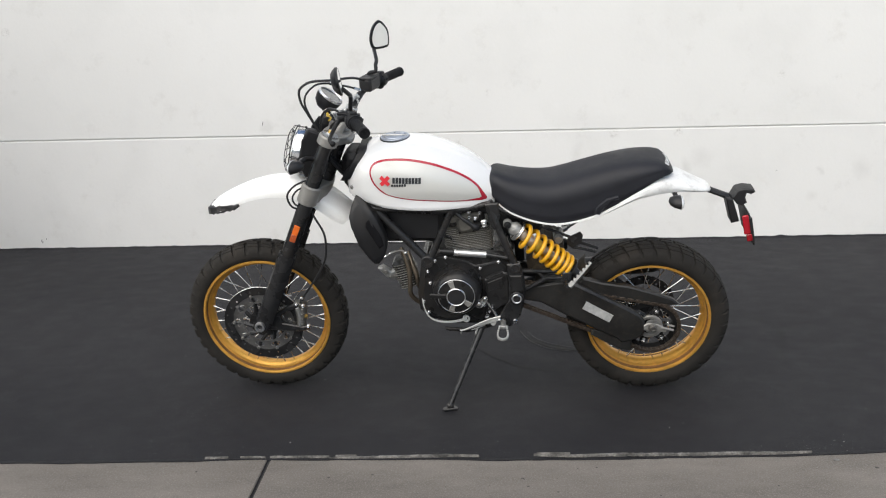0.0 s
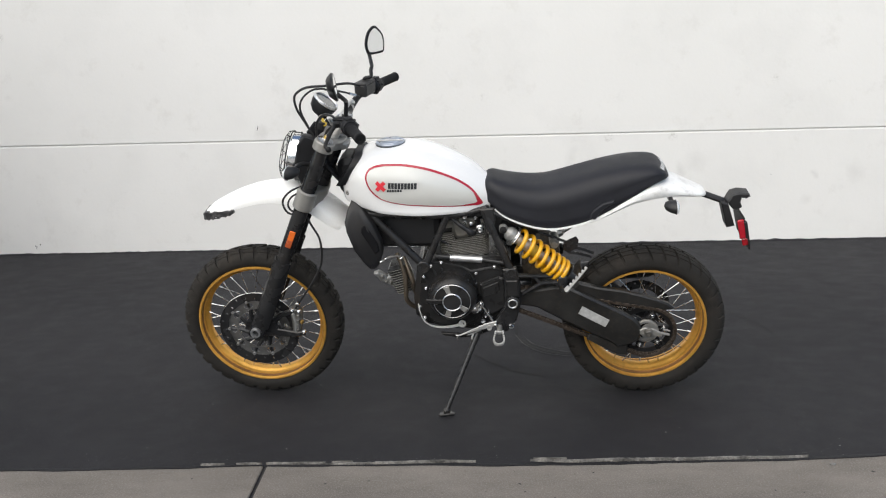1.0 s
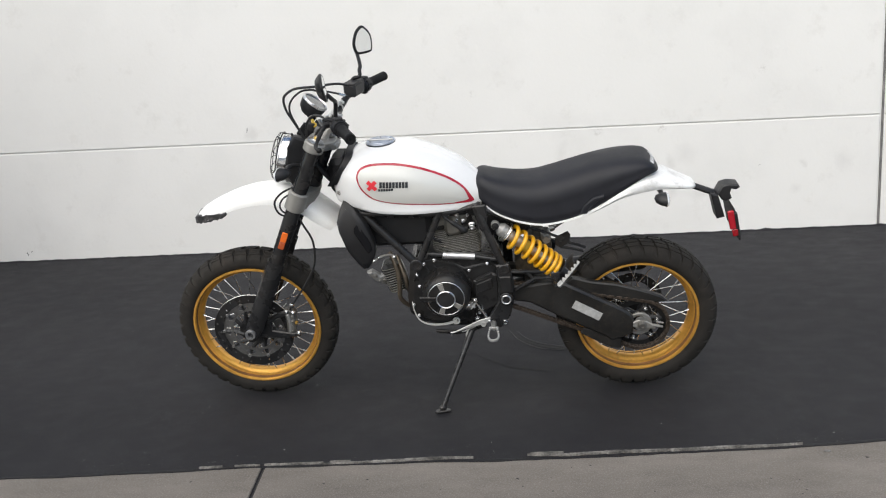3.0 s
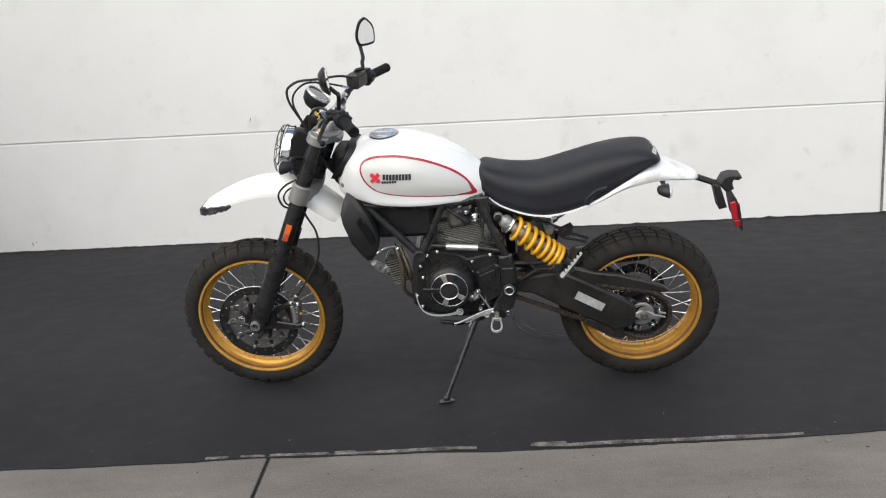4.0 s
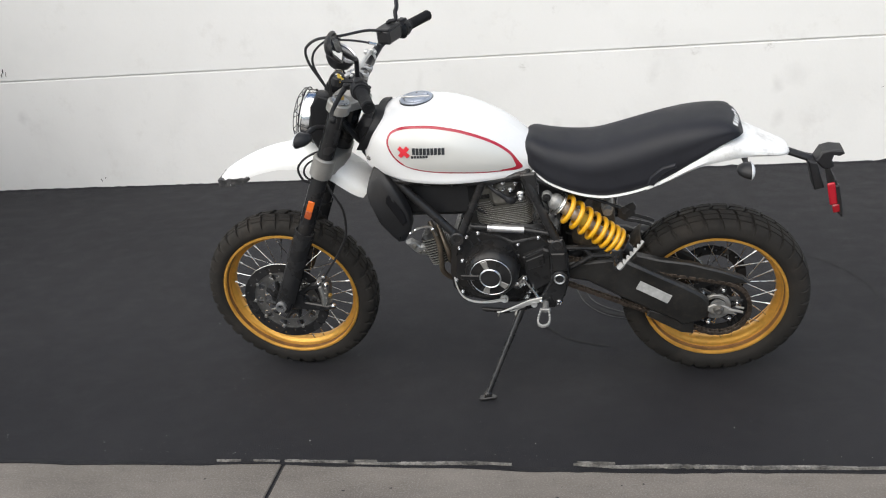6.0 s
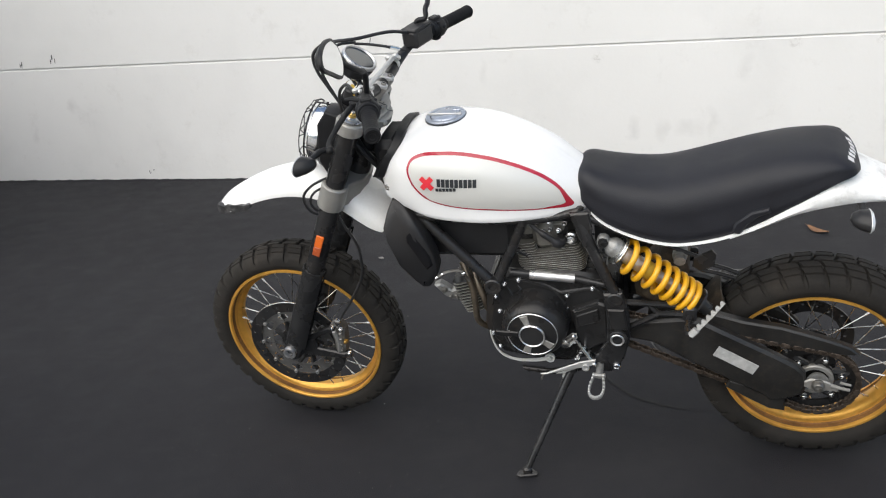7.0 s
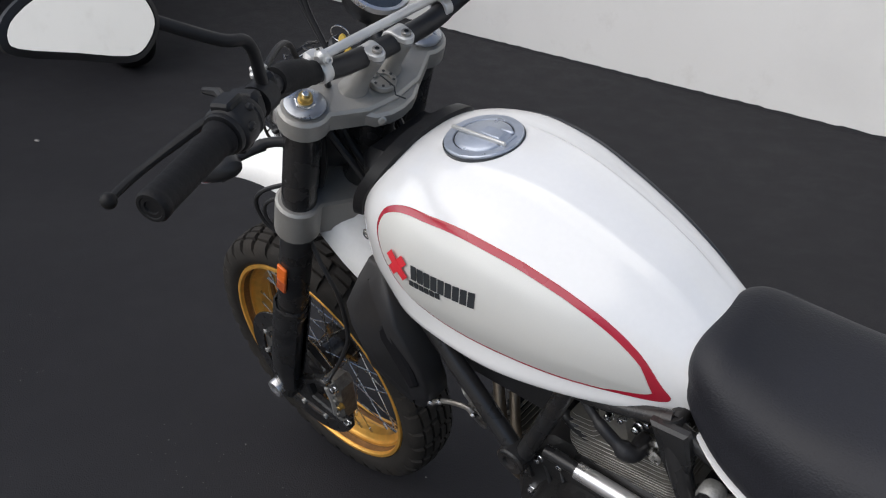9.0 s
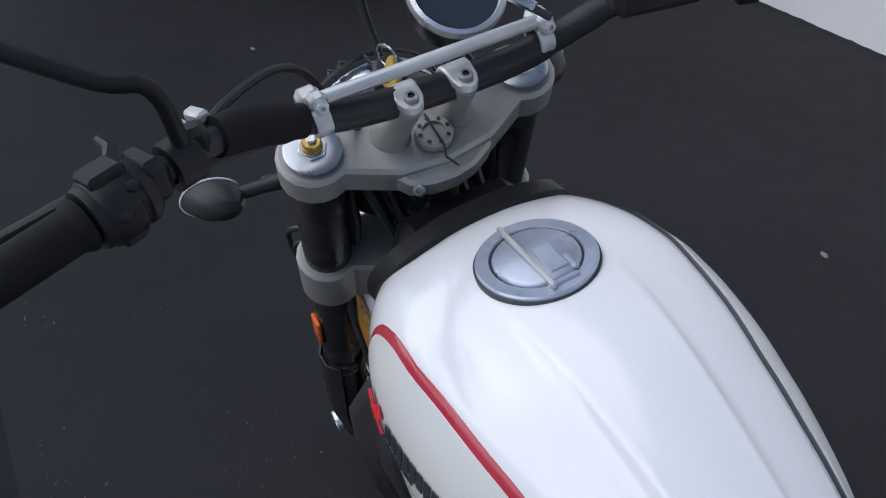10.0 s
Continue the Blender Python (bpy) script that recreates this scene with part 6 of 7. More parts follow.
block(g, (-0.90, 0, 0.755), (0.25, 0.17, 0.15), 0.02)
block(g, (-0.68, 0, 0.815), (0.16, 0.15, 0.06), 0.015)
block(g, (-0.49, 0, 0.75), (0.16, 0.13, 0.10), 0.02)
part("airbox", g, "plastic", moto, "black airbox and battery case under the tank")
g = G()
block(g, (-1.02, 0, 0.75), (0.04, 0.20, 0.16), 0.01, Matrix.Rotation(radians(22), 3, "Y"))
part("oil_cooler", g, "plastic", moto, "black finned oil cooler")

# --- engine ---
g = G()
case = [(-0.885, 0.470), (-0.880, 0.400), (-0.840, 0.362), (-0.760, 0.345), (-0.640, 0.348), (-0.565, 0.375), (-0.515, 0.440), (-0.515, 0.585), (-0.545, 0.640), (-0.66, 0.655), (-0.80, 0.655), (-0.865, 0.610)]
slab(g, case, -0.105, 0.12, 0.02)
engine = part("engine", g, "engine", moto, "black air-cooled vee-twin engine")
# left crankcase cover
g = G()
cov = [(-0.868, 0.485), (-0.862, 0.425), (-0.828, 0.385), (-0.770, 0.362), (-0.690, 0.362), (-0.632, 0.395), (-0.606, 0.450), (-0.545, 0.455), (-0.525, 0.50), (-0.528, 0.585), (-0.575, 0.618), (-0.66, 0.600), (-0.70, 0.622), (-0.79, 0.640), (-0.845, 0.605)]
slab(g, cov, -0.08, -0.109, 0.007)
part("side_cover", g, "engine", engine, "black left crankcase cover")
EC = Vector((-0.731, -0.160, 0.511))
g = G()
lathe(g, EC, -Y, [(0.100, -0.060), (0.094, -0.048), (0.091, -0.024), (0.089, 0.002), (0.086, 0.014), (0.080, 0.023), (0.0745, 0.029), (0.071, 0.0310), (0.0, 0.0310)], 64)
part("alternator_cover", g, "engine", engine, "round black alternator cover")
g = G()
lathe(g, EC - Y * 0.031, -Y, [(0.0665, 0.0), (0.068, 0.002), (0.0695, 0.0), (0.068, -0.004)], 56, closed=True)
lathe(g, EC - Y * 0.031, -Y, [(0.0350, 0.002), (0.0360, 0.008), (0.0335, 0.011), (0.0315, 0.009), (0.031, 0.004)], 44, closed=True)
part("cover_trim", g, "alu", engine, "bright rings of the alternator cover")
for k in range(5):
    a = radians(-72 * k + 108)
    c, s = math.cos(a), math.sin(a)
    r0, r1, w = 0.035, 0.064, 0.0098
    if k == 1:
        continue
    q = [(r0, -w * 0.8), (r1, -w * 1.15), (r1, w * 1.15), (r0, w * 0.8)]
    g = G()
    slab(g, [(EC.x + p * c - t * s, EC.z + p * s + t * c) for p, t in q], EC.y - 0.030, EC.y - 0.0350, 0.0015)
    part("cover_spoke", g, "cast", engine, "dull grey spoke of the cover")
g = G()
lathe(g, EC - Y * 0.031, -Y, [(0.033, 0.002), (0.032, 0.008), (0.0, 0.010)], 40)
part("cover_centre", g, "plastic", engine, "glossy black cover centre")
g = G()
slab(g, [(EC.x - 0.098, EC.z - 0.006), (EC.x - 0.036, EC.z - 0.010), (EC.x - 0.036, EC.z + 0.010), (EC.x - 0.098, EC.z + 0.012)], EC.y - 0.024, EC.y - 0.038, 0.003)
part("cover_tab", g, "engine", engine, "black lettering tab of the cover")
for x, z in ((-0.812, 0.618), (-0.772, 0.632), (-0.710, 0.596), (-0.644, 0.587), (-0.575, 0.611), (-0.563, 0.565), (-0.834, 0.525), (-0.862, 0.446), (-0.840, 0.575), (-0.845, 0.400), (-0.632, 0.43)):
    g = G()
    bolt(g, (x, -0.108, z), -Y, 0.0056, 0.009)
    part("cover_bolt", g, "chrome", engine)
for x, z in ((-0.647, 0.544), (-0.646, 0.492)):
    g = G()
    bolt(g, (x, -0.110, z), -Y, 0.0046, 0.008)
    part("cover_bolt", g, "steel", engine)
g = G()
slab(g, [(-0.630, 0.548), (-0.560, 0.580), (-0.537, 0.572), (-0.535, 0.450), (-0.600, 0.412), (-0.625, 0.470)], -0.100, -0.131, 0.006)
sprocket_cover = part("sprocket_cover", g, "engine", engine, "black front sprocket cover")
g = G()
slab(g, [(-0.620, 0.536), (-0.560, 0.562), (-0.556, 0.520), (-0.616, 0.498)], -0.130, -0.1345, 0.003)
part("raised_panel", g, "engine", sprocket_cover)
g = G()
tube(g, [(-0.622, -0.130, 0.552), (-0.560, -0.132, 0.580)], 0.0028, 8)
part("cover_lip", g, "black", sprocket_cover)
for x0, z0, x1, z1, r in ((-0.842, 0.600, -0.830, 0.566, 0.0050), (-0.806, 0.606, -0.792, 0.578, 0.0050), (-0.776, 0.612, -0.768, 0.600, 0.0040), (-0.672, 0.590, -0.650, 0.560, 0.0045)):
    g = G()
    tube(g, [(x0, -0.107, z0), (x1, -0.112, z1)], [r * 0.7, r], 8)
    part("cover_rib", g, "engine", engine)
# raised rim along the joint of the crankcase cover
g = G()
tube(g, [(x, -0.108, z) for x, z in ((-0.852, 0.545), (-0.838, 0.600), (-0.795, 0.632), (-0.700, 0.612), (-0.662, 0.590), (-0.580, 0.606), (-0.545, 0.588))], 0.0034, 8, smooth=4)
part("cover_rim", g, "engine", engine)
# breather hose and loom behind the crankcase
g = G()
tube(g, [(-0.800, -0.060, 0.690), (-0.770, -0.085, 0.712), (-0.735, -0.080, 0.680), (-0.765, -0.070, 0.640)], 0.0085, 10, smooth=5)
part("breather_hose", g, "plastic", engine, "black engine breather hose")

# upright rear cylinder: fins with bright edges
CYA = radians(-8)
cyl = Vector((-0.682, 0, 0.655))
CR = Matrix.Rotation(CYA, 3, "Y")
g = G()
for h0, h1, a, b in ((-0.03, 0.085, 0.066, 0.070), (0.085, 0.135, 0.076, 0.074), (0.135, 0.165, 0.060, 0.060)):
    block(g, cyl + CR @ Vector((0, 0, (h0 + h1) / 2)), (2 * a, 2 * b, h1 - h0), 0.012, CR)
cyl_ob = part("rear_cylinder", g, "engine", engine, "grey finned rear cylinder and head")


def fin_plate(c, R, a, b, th, parent, rad=0.02):
    """One cooling fin: a thin rounded plate with a bright machined rim."""
    n = 5
    out = []
    for sx, sy, a0 in ((1, 1, 0), (-1, 1, 90), (-1, -1, 180), (1, -1, 270)):
        for k in range(n):
            t = radians(a0 + 90 * k / (n - 1))
            out.append((sx * (a - rad) + rad * math.cos(t), sy * (b - rad) + rad * math.sin(t)))
    ins = inset(out, 0.0012)
    g = G()
    vs = []
    for pl, h in ((ins, -th / 2), (out, -th * 0.36), (out, th * 0.36), (ins, th / 2)):
        vs += [c + R @ Vector((p[0], p[1], h)) for p in pl]
    m = len(out)
    fs = rings(4, m)
    g.add(vs, fs[:m], 0)
    g.v, g.f, g.mi = [], [], []
    g.v = [tuple(v) for v in vs]
    g.f = fs
    g.mi = [0] * m + [1] * m + [0] * m + [0, 0]
    return part("fin", g, ["fins", "fin_edge"], parent)


for i in range(11):
    w = 0.092 - 0.0013 * abs(i - 5.5)
    fin_plate(cyl + CR @ Vector((0.002, 0, -0.012 + i * 0.0070)), CR, w, 0.094 - 0.0010 * abs(i - 7), 0.0018, cyl_ob)
# the top fins stop short at the head
for i in range(11, 15):
    k = i - 11
    for cx, a in ((-0.058 + 0.002 * k, 0.030 - 0.003 * k), (0.062 - 0.0015 * k, 0.027 - 0.0035 * k)):
        fin_plate(cyl + CR @ Vector((cx, -0.004, -0.012 + i * 0.0070)), CR, a, 0.089 - 0.002 * k, 0.0018, cyl_ob, 0.010)
g = G()
hd = cyl + CR @ Vector((0, 0, 0.100))
block(g, hd, (0.072, 0.172, 0.080), 0.016, CR)
block(g, hd + CR @ Vector((-0.002, 0.0, 0.018)), (0.140, 0.150, 0.044), 0.016, CR)
part("cylinder_head", g, "fins", cyl_ob, "dull grey cast cylinder head")
g = G()
block(g, cyl + CR @ Vector((0.006, -0.056, 0.156)), (0.110, 0.05, 0.040), 0.012, CR)
part("rocker_cover", g, "engine", cyl_ob, "black rocker cover")
for x, z, r in ((-0.680, 0.805, 0.0062), (-0.698, 0.774, 0.0060), (-0.679, 0.781, 0.0046), (-0.657, 0.778, 0.0062), (-0.712, 0.800, 0.0040), (-0.640, 0.800, 0.0046)):
    g = G()
    bolt(g, (x, -0.086, z), -Y, r, 0.012)
    part("head_bolt", g, "chrome", cyl_ob)
g = G()
lathe(g, (-0.625, -0.082, 0.757), -Y, [(0.0, 0), (0.016, 0), (0.016, 0.010), (0.011, 0.013), (0.011, 0.022), (0.007, 0.024), (0.006, 0.016), (0.0, 0.016)], 6 * 3)
part("head_nut", g, "steel", cyl_ob, "bright hexagonal union on the head")
g = G()
tube(g, [(-0.652, -0.080, 0.748), (-0.653, -0.112, 0.752), (-0.682, -0.118, 0.776), (-0.715, -0.112, 0.800), (-0.752, -0.100, 0.838)], [0.013, 0.013, 0.0085, 0.006, 0.0055], 10, smooth=5)
part("plug_lead", g, "plastic", cyl_ob, "black spark plug cap and lead")

# forward cylinder
F0 = Vector((-0.926, 0, 0.474))
FR = Matrix.Rotation(radians(-16), 3, "Y")
g = G()
block(g, F0 + FR @ Vector((0.0, 0, 0.055)), (0.066, 0.09, 0.12), 0.012, FR)
fcyl = part("front_cylinder", g, "engine", engine, "grey finned forward cylinder")
for i in range(11):
    fin_plate(F0 + FR @ Vector((0.004, 0, 0.002 + i * 0.0098)), FR, 0.040 - 0.0012 * abs(i - 5), 0.052, 0.0026, fcyl)
g = G()
slab(g, [(-1.042, 0.553), (-1.022, 0.562), (-0.990, 0.540), (-0.970, 0.548), (-0.960, 0.528), (-0.972, 0.502), (-0.995, 0.506), (-1.014, 0.518)], -0.010, -0.042, 0.006)
belt_cover = part("belt_cover", g, "worn_cast", fcyl, "grey cast head cover")
for x, z, r in ((-1.010, 0.542, 0.0075), (-0.976, 0.522, 0.0065), (-0.994, 0.520, 0.0045)):
    g = G()
    bolt(g, (x, -0.041, z), -Y, r, 0.009)
    part("cover_bolt", g, "dull", belt_cover)
g = G()
tube(g, [(-0.990, -0.144, 0.655), (-0.966, -0.138, 0.668), (-0.931, -0.130, 0.671), (-0.916, -0.128, 0.659), (-0.908, -0.118, 0.630)], 0.0040, 8, smooth=6)
lead = part("sensor_lead", g, "dull", fcyl, "pale heat-sleeved lead")
for at in ((-0.991, -0.144, 0.654), (-0.975, -0.140, 0.663), (-0.918, -0.128, 0.660)):
    g = G()
    block(g, at, (0.014, 0.012, 0.010), 0.003, Matrix.Rotation(radians(-40), 3, "Y"))
    part("lead_clip", g, "chrome", lead)
g = G()
tube(g, [(-0.945, -0.040, 0.640), (-0.926, -0.062, 0.600), (-0.916, -0.068, 0.555), (-0.916, -0.066, 0.500), (-0.916, -0.055, 0.445), (-0.880, -0.03, 0.398), (-0.80, -0.01, 0.37)], 0.0092, 12, smooth=6)
pipe = part("exhaust_pipe", g, "bronze", moto, "bronzed exhaust header pipe")
g = G()
tube(g, [(-0.922, -0.030, 0.62), (-0.902, -0.058, 0.575), (-0.890, -0.064, 0.540), (-0.886, -0.058, 0.50), (-0.876, -0.03, 0.45), (-0.85, 0.02, 0.40)], 0.0088, 10, smooth=6)
part("second_pipe", g, "bronze", pipe)
g = G()
tube(g, [(-0.60, 0.05, 0.36), (-0.50, 0.13, 0.38), (-0.40, 0.150, 0.42), (-0.28, 0.155, 0.445)], 0.022, 12, smooth=5)
tube(g, [(-0.28, 0.155, 0.445), (-0.24, 0.157, 0.45), (0.03, 0.165, 0.47), (0.05, 0.165, 0.472)], [0.03, 0.042, 0.042, 0.036], 18)
part("silencer", g, "plastic", pipe, "black silencer on the far side")

# sump, guard strip, drain
g = G()
slab(g, [(-0.84, 0.375), (-0.80, 0.345), (-0.74, 0.330), (-0.66, 0.330), (-0.60, 0.350), (-0.58, 0.38), (-0.70, 0.40)], -0.085, 0.09, 0.012)
part("sump", g, "engine", engine, "black engine sump")
g = G()
strip = spline([(-0.865, -0.122, 0.466), (-0.860, -0.123, 0.430), (-0.846, -0.123, 0.394), (-0.822, -0.123, 0.374), (-0.789, -0.123, 0.366), (-0.752, -0.123, 0.367), (-0.726, -0.123, 0.372), (-0.699, -0.123, 0.380)], 6)
vs = []
for i, p in enumerate(strip):
    s = i / (len(strip) - 1)
    w = 0.0016 + 0.0038 * s ** 2.2
    t = (strip[min(i + 1, len(strip) - 1)] - strip[max(i - 1, 0)]).normalized()
    nn = Vector((-t.z, 0, t.x))
    vs += [p + nn * w, p + nn * w - Y * 0.006, p - nn * w - Y * 0.006, p - nn * w]
g.add(vs, rings(len(strip), 4))
lathe(g, strip[-1] + Vector((-0.003, 0, 0)), -Y, [(0.0085, 0.0), (0.0140, 0.0), (0.0140, 0.0075), (0.0085, 0.0075)], 24, closed=True)
part("guard_strip", g, "satin_alloy", engine, "bright curved engine guard strip")
g = G()
slab(g, [(-0.785, 0.343), (-0.70, 0.336), (-0.655, 0.350), (-0.60, 0.365), (-0.59, 0.352), (-0.65, 0.328), (-0.71, 0.320), (-0.78, 0.332)], -0.118, -0.132, 0.003)
for k in range(4):
    bolt(g, (-0.765 + k * 0.027, -0.131, 0.334 - 0.001 * k), -Y, 0.0045, 0.004)
part("stand_bracket", g, "engine", engine, "black drilled stand bracket")

# gear linkage
g = G()
tube(g, [(-0.628, -0.150, 0.478), (-0.575, -0.158, 0.392)], 0.0042, 8)
ball(g, (-0.628, -0.150, 0.478), 0.0085, 10, 8)
ball(g, (-0.575, -0.158, 0.392), 0.0085, 10, 8)
lathe(g, (-0.652, -0.13, 0.452), -Y, [(0.0, 0), (0.013, 0), (0.013, 0.024), (0.009, 0.027), (0.0, 0.027)], 14)
tube(g, [(-0.652, -0.148, 0.452), (-0.628, -0.148, 0.478)], 0.008, 8)
link = part("gear_linkage", g, "steel", moto, "bright gear change linkage")
g = G()
slab(g, [(-0.570, 0.410), (-0.588, 0.406), (-0.612, 0.399), (-0.634, 0.389), (-0.664, 0.374), (-0.690, 0.361), (-0.710, 0.352), (-0.726, 0.350), (-0.726, 0.3465), (-0.709, 0.3475), (-0.688, 0.355), (-0.662, 0.364), (-0.634, 0.372), (-0.604, 0.381), (-0.574, 0.391)], -0.157, -0.163, 0.0016)
slab(g, [(-0.630, 0.372), (-0.668, 0.352), (-0.682, 0.347), (-0.682, 0.344), (-0.666, 0.347), (-0.628, 0.366)], -0.150, -0.154, 0.001)
lathe(g, (-0.598, -0.160, 0.382), -Y, [(0.0, 0), (0.010, 0), (0.010, 0.007), (0.006, 0.007), (0.005, 0.004), (0.0, 0.004)], 16)
part("gear_lever", g, "cast_light", link, "bright forked alloy gear lever")
g = G()
tube(g, [(-0.718, -0.158, 0.345), (-0.720, -0.172, 0.346), (-0.720, -0.182, 0.347)], 0.0030, 8)
part("toe_piece", g, "dull", link)
for x, z, r, d in ((-0.595, 0.371, 0.0085, 0.030), (-0.583, 0.397, 0.0075, 0.028), (-0.622, 0.402, 0.0095, 0.022), (-0.611, 0.424, 0.0070, 0.022), (-0.638, 0.346, 0.0090, 0.018), (-0.516, 0.376, 0.0120, 0.020), (-0.600, 0.440, 0.0060, 0.020), (-0.590, 0.415, 0.0055, 0.018)):
    g = G()
    lathe(g, (x, -0.126, z), -Y, [(0.0, 0), (r, 0), (r, d), (r * 0.8, d + 0.003), (r * 0.5, d + 0.003), (r * 0.4, d), (0.0, d)], 12)
    part("pivot_screw", g, "chrome", link)
g = G()
slab(g, [(-0.660, 0.440), (-0.640, 0.438), (-0.618, 0.470), (-0.620, 0.482), (-0.632, 0.484), (-0.655, 0.462)], -0.138, -0.150, 0.003)
part("shift_arm", g, "satin_alloy", link, "bright clamped gear shift arm")
g = G()
block(g, (-0.660, -0.130, 0.327), (0.016, 0.016, 0.026), 0.003, Matrix.Rotation(radians(18), 3, "Y"))
part("stand_switch", g, "satin_alloy", link, "pale side stand switch tab")
g = G()
lathe(g, (-0.548, -0.136, 0.380), -Y, [(0.009, 0), (0.015, 0), (0.015, 0.012), (0.009, 0.012)], 18, closed=True)
part("peg_bush", g, "black", link)
# rider peg: serrated loop
for s in (-1, 1):
    g = G()
    loop = [(-0.574, s * 0.190, 0.376), (-0.580, s * 0.235, 0.375), (-0.576, s * 0.265, 0.374), (-0.561, s * 0.276, 0.374), (-0.546, s * 0.265, 0.374), (-0.542, s * 0.235, 0.375), (-0.548, s * 0.190, 0.376)]
    P = spline(loop, 6)
    tube(g, P, 0.0038, 8)
    for p in P[::2]:
        block(g, p + Vector((0, 0, 0.005)), (0.0055, 0.0055, 0.0060), 0.001, mi=1)
    tube(g, [(-0.56, s * 0.135, 0.378), (-0.56, s * 0.188, 0.376)], 0.010, 10)
    block(g, (-0.56, s * 0.186, 0.376), (0.036, 0.012, 0.014), 0.003)
    part("footpeg", g, ["worn_cast", "cast_light"], moto, "worn serrated rider footpeg")

# passenger pegs on their tube stays
for s in (-1, 1):
    g = G()
    tube(g, [(-0.49, s * 0.120, 0.578), (-0.36, s * 0.128, 0.580), (-0.325, s * 0.135, 0.560)], 0.0085, 8)
    tube(g, [(-0.475, s * 0.120, 0.500), (-0.40, s * 0.128, 0.552), (-0.335, s * 0.135, 0.558)], 0.0085, 8)
    tube(g, [(-0.43, s * 0.124, 0.577), (-0.40, s * 0.127, 0.545)], 0.007, 8)
    block(g, (-0.325, s * 0.140, 0.565), (0.035, 0.022, 0.045), 0.006)
    tube(g, [(-0.325, s * 0.140, 0.560), (-0.330, s * 0.20, 0.562), (-0.326, s * 0.240, 0.576)], 0.008, 8)
    stay = part("peg_stay", g, "black", moto, "black tube stay of the passenger peg")
    g = G()
    a, b = Vector((-0.310, s * 0.246, 0.591)), Vector((-0.243, s * 0.210, 0.653))
    d = (b - a).normalized()
    u = Vector((0.9, 0, 0.1)) - d * d.dot(Vector((0.9, 0, 0.1)))
    u.normalize()
    w = d.cross(u)
    RR = Matrix((d, u, w)).transposed()
    L = (b - a).length
    saw = [(-0.010, -0.007), (L * 0.55, -0.006), (L, -0.003), (L, 0.003)]
    for k in range(6):
        h0, h1 = L * (1 - k / 6.2), L * (1 - (k + 1) / 6.2)
        saw += [(h0 - 0.002, 0.0085), (h0 * 0.6 + h1 * 0.4, 0.0085), (h1 + 0.002, 0.0005)]
    saw += [(-0.004, 0.004), (-0.010, 0.004)]
    slab(g, saw, -0.009, 0.009, 0.0012, lambda x, y, z: a + d * x - u * z + w * y)
    tube(g, [a - d * 0.012 - w * 0.014, a - d * 0.012 + w * 0.014], 0.0065, 8)
    block(g, a - d * 0.006 + w * 0.010, (0.022, 0.018, 0.007), 0.002, RR)
    block(g, a - d * 0.006 - w * 0.010, (0.022, 0.018, 0.007), 0.002, RR)
    part("passenger_peg", g, "worn_cast", stay, "pale serrated folding passenger peg")

# --- side stand ---
g = G()
p0, p1 = Vector((-0.640, -0.135, 0.352)), Vector((-0.766, -0.286, 0.088))
tube(g, [p0, p0 + (p1 - p0) * 0.3, p1], [0.012, 0.0105, 0.009], 12)
ball(g, p0, 0.016, 12, 8)
stand = part("side_stand", g, "black", moto, "extended black side stand on its foot")
g = G()
fr = Matrix.Rotation(radians(-LEAN), 3, "X") @ Matrix.Rotation(radians(20), 3, "Z")
slab(g, [(-0.032, -0.006), (-0.022, -0.016), (0.026, -0.016), (0.032, -0.006), (0.022, 0.014), (-0.020, 0.014)], 0.0, -0.010, 0.003, lambda x, y, z: p1 + Vector((0, 0, -0.003)) + fr @ Vector((x, z, y)))
block(g, p1 + Vector((0.002, 0.002, 0.004)), (0.026, 0.022, 0.018), 0.005, fr)
part("stand_foot", g, "black", stand, "worn flat stand foot")
g = G()
coil = []
q0, q1 = Vector((-0.652, -0.115, 0.345)), Vector((-0.690, -0.165, 0.235))
ax = (q1 - q0).normalized()
cu, cw, _ = frame_of(ax)
for i in range(120):
    a = 2 * math.pi * i / 8
    coil.append(q0 + ax * ((q1 - q0).length * i / 119) + (cu * math.cos(a) + cw * math.sin(a)) * 0.006)
tube(g, coil, 0.0016, 5)
part("stand_spring", g, "dull", stand, "coiled return spring")

# --- rear suspension ---
S0, S1 = Vector((-0.539, -0.118, 0.769)), Vector((-0.288, -0.100, 0.556))
SD = (S1 - S0).normalized()
SL = (S1 - S0).length
g = G()
lathe(g, S0 - Y * 0.012, Y, [(0.007, 0), (0.014, 0), (0.016, 0.004), (0.016, 0.020), (0.014, 0.024), (0.007, 0.024)], 24, closed=True)
lathe(g, S0, SD, [(0.0, 0.005), (0.012, 0.008), (0.017, 0.016), (0.023, 0.022), (0.026, 0.027), (0.026, 0.058), (0.024, 0.062), (0.0, 0.063)], 28)
shock = part("rear_shock", g, "worn_cast", moto, "rear shock absorber with a yellow coil spring")
g = G()
lathe(g, S0, SD, [(0.026, 0.042), (0.039, 0.044), (0.040, 0.046), (0.037, 0.049), (0.040, 0.052), (0.037, 0.055), (0.026, 0.056)], 28)
part("preload_ring", g, "steel", shock, "bright threaded preload ring")
g = G()
lathe(g, S0, SD, [(0.021, 0.060), (0.021, 0.170), (0.016, 0.172), (0.016, SL - 0.01)], 24)
part("shock_body", g, "alu", shock, "bright shock body")
g = G()
lathe(g, S0, SD, [(0.0222, 0.125), (0.0230, 0.127), (0.0230, 0.160), (0.0222, 0.162)], 24)
part("shock_label", g, "yellow", shock, "yellow label on the shock body")
g = G()
cu, cw, _ = frame_of(SD)
coil = []
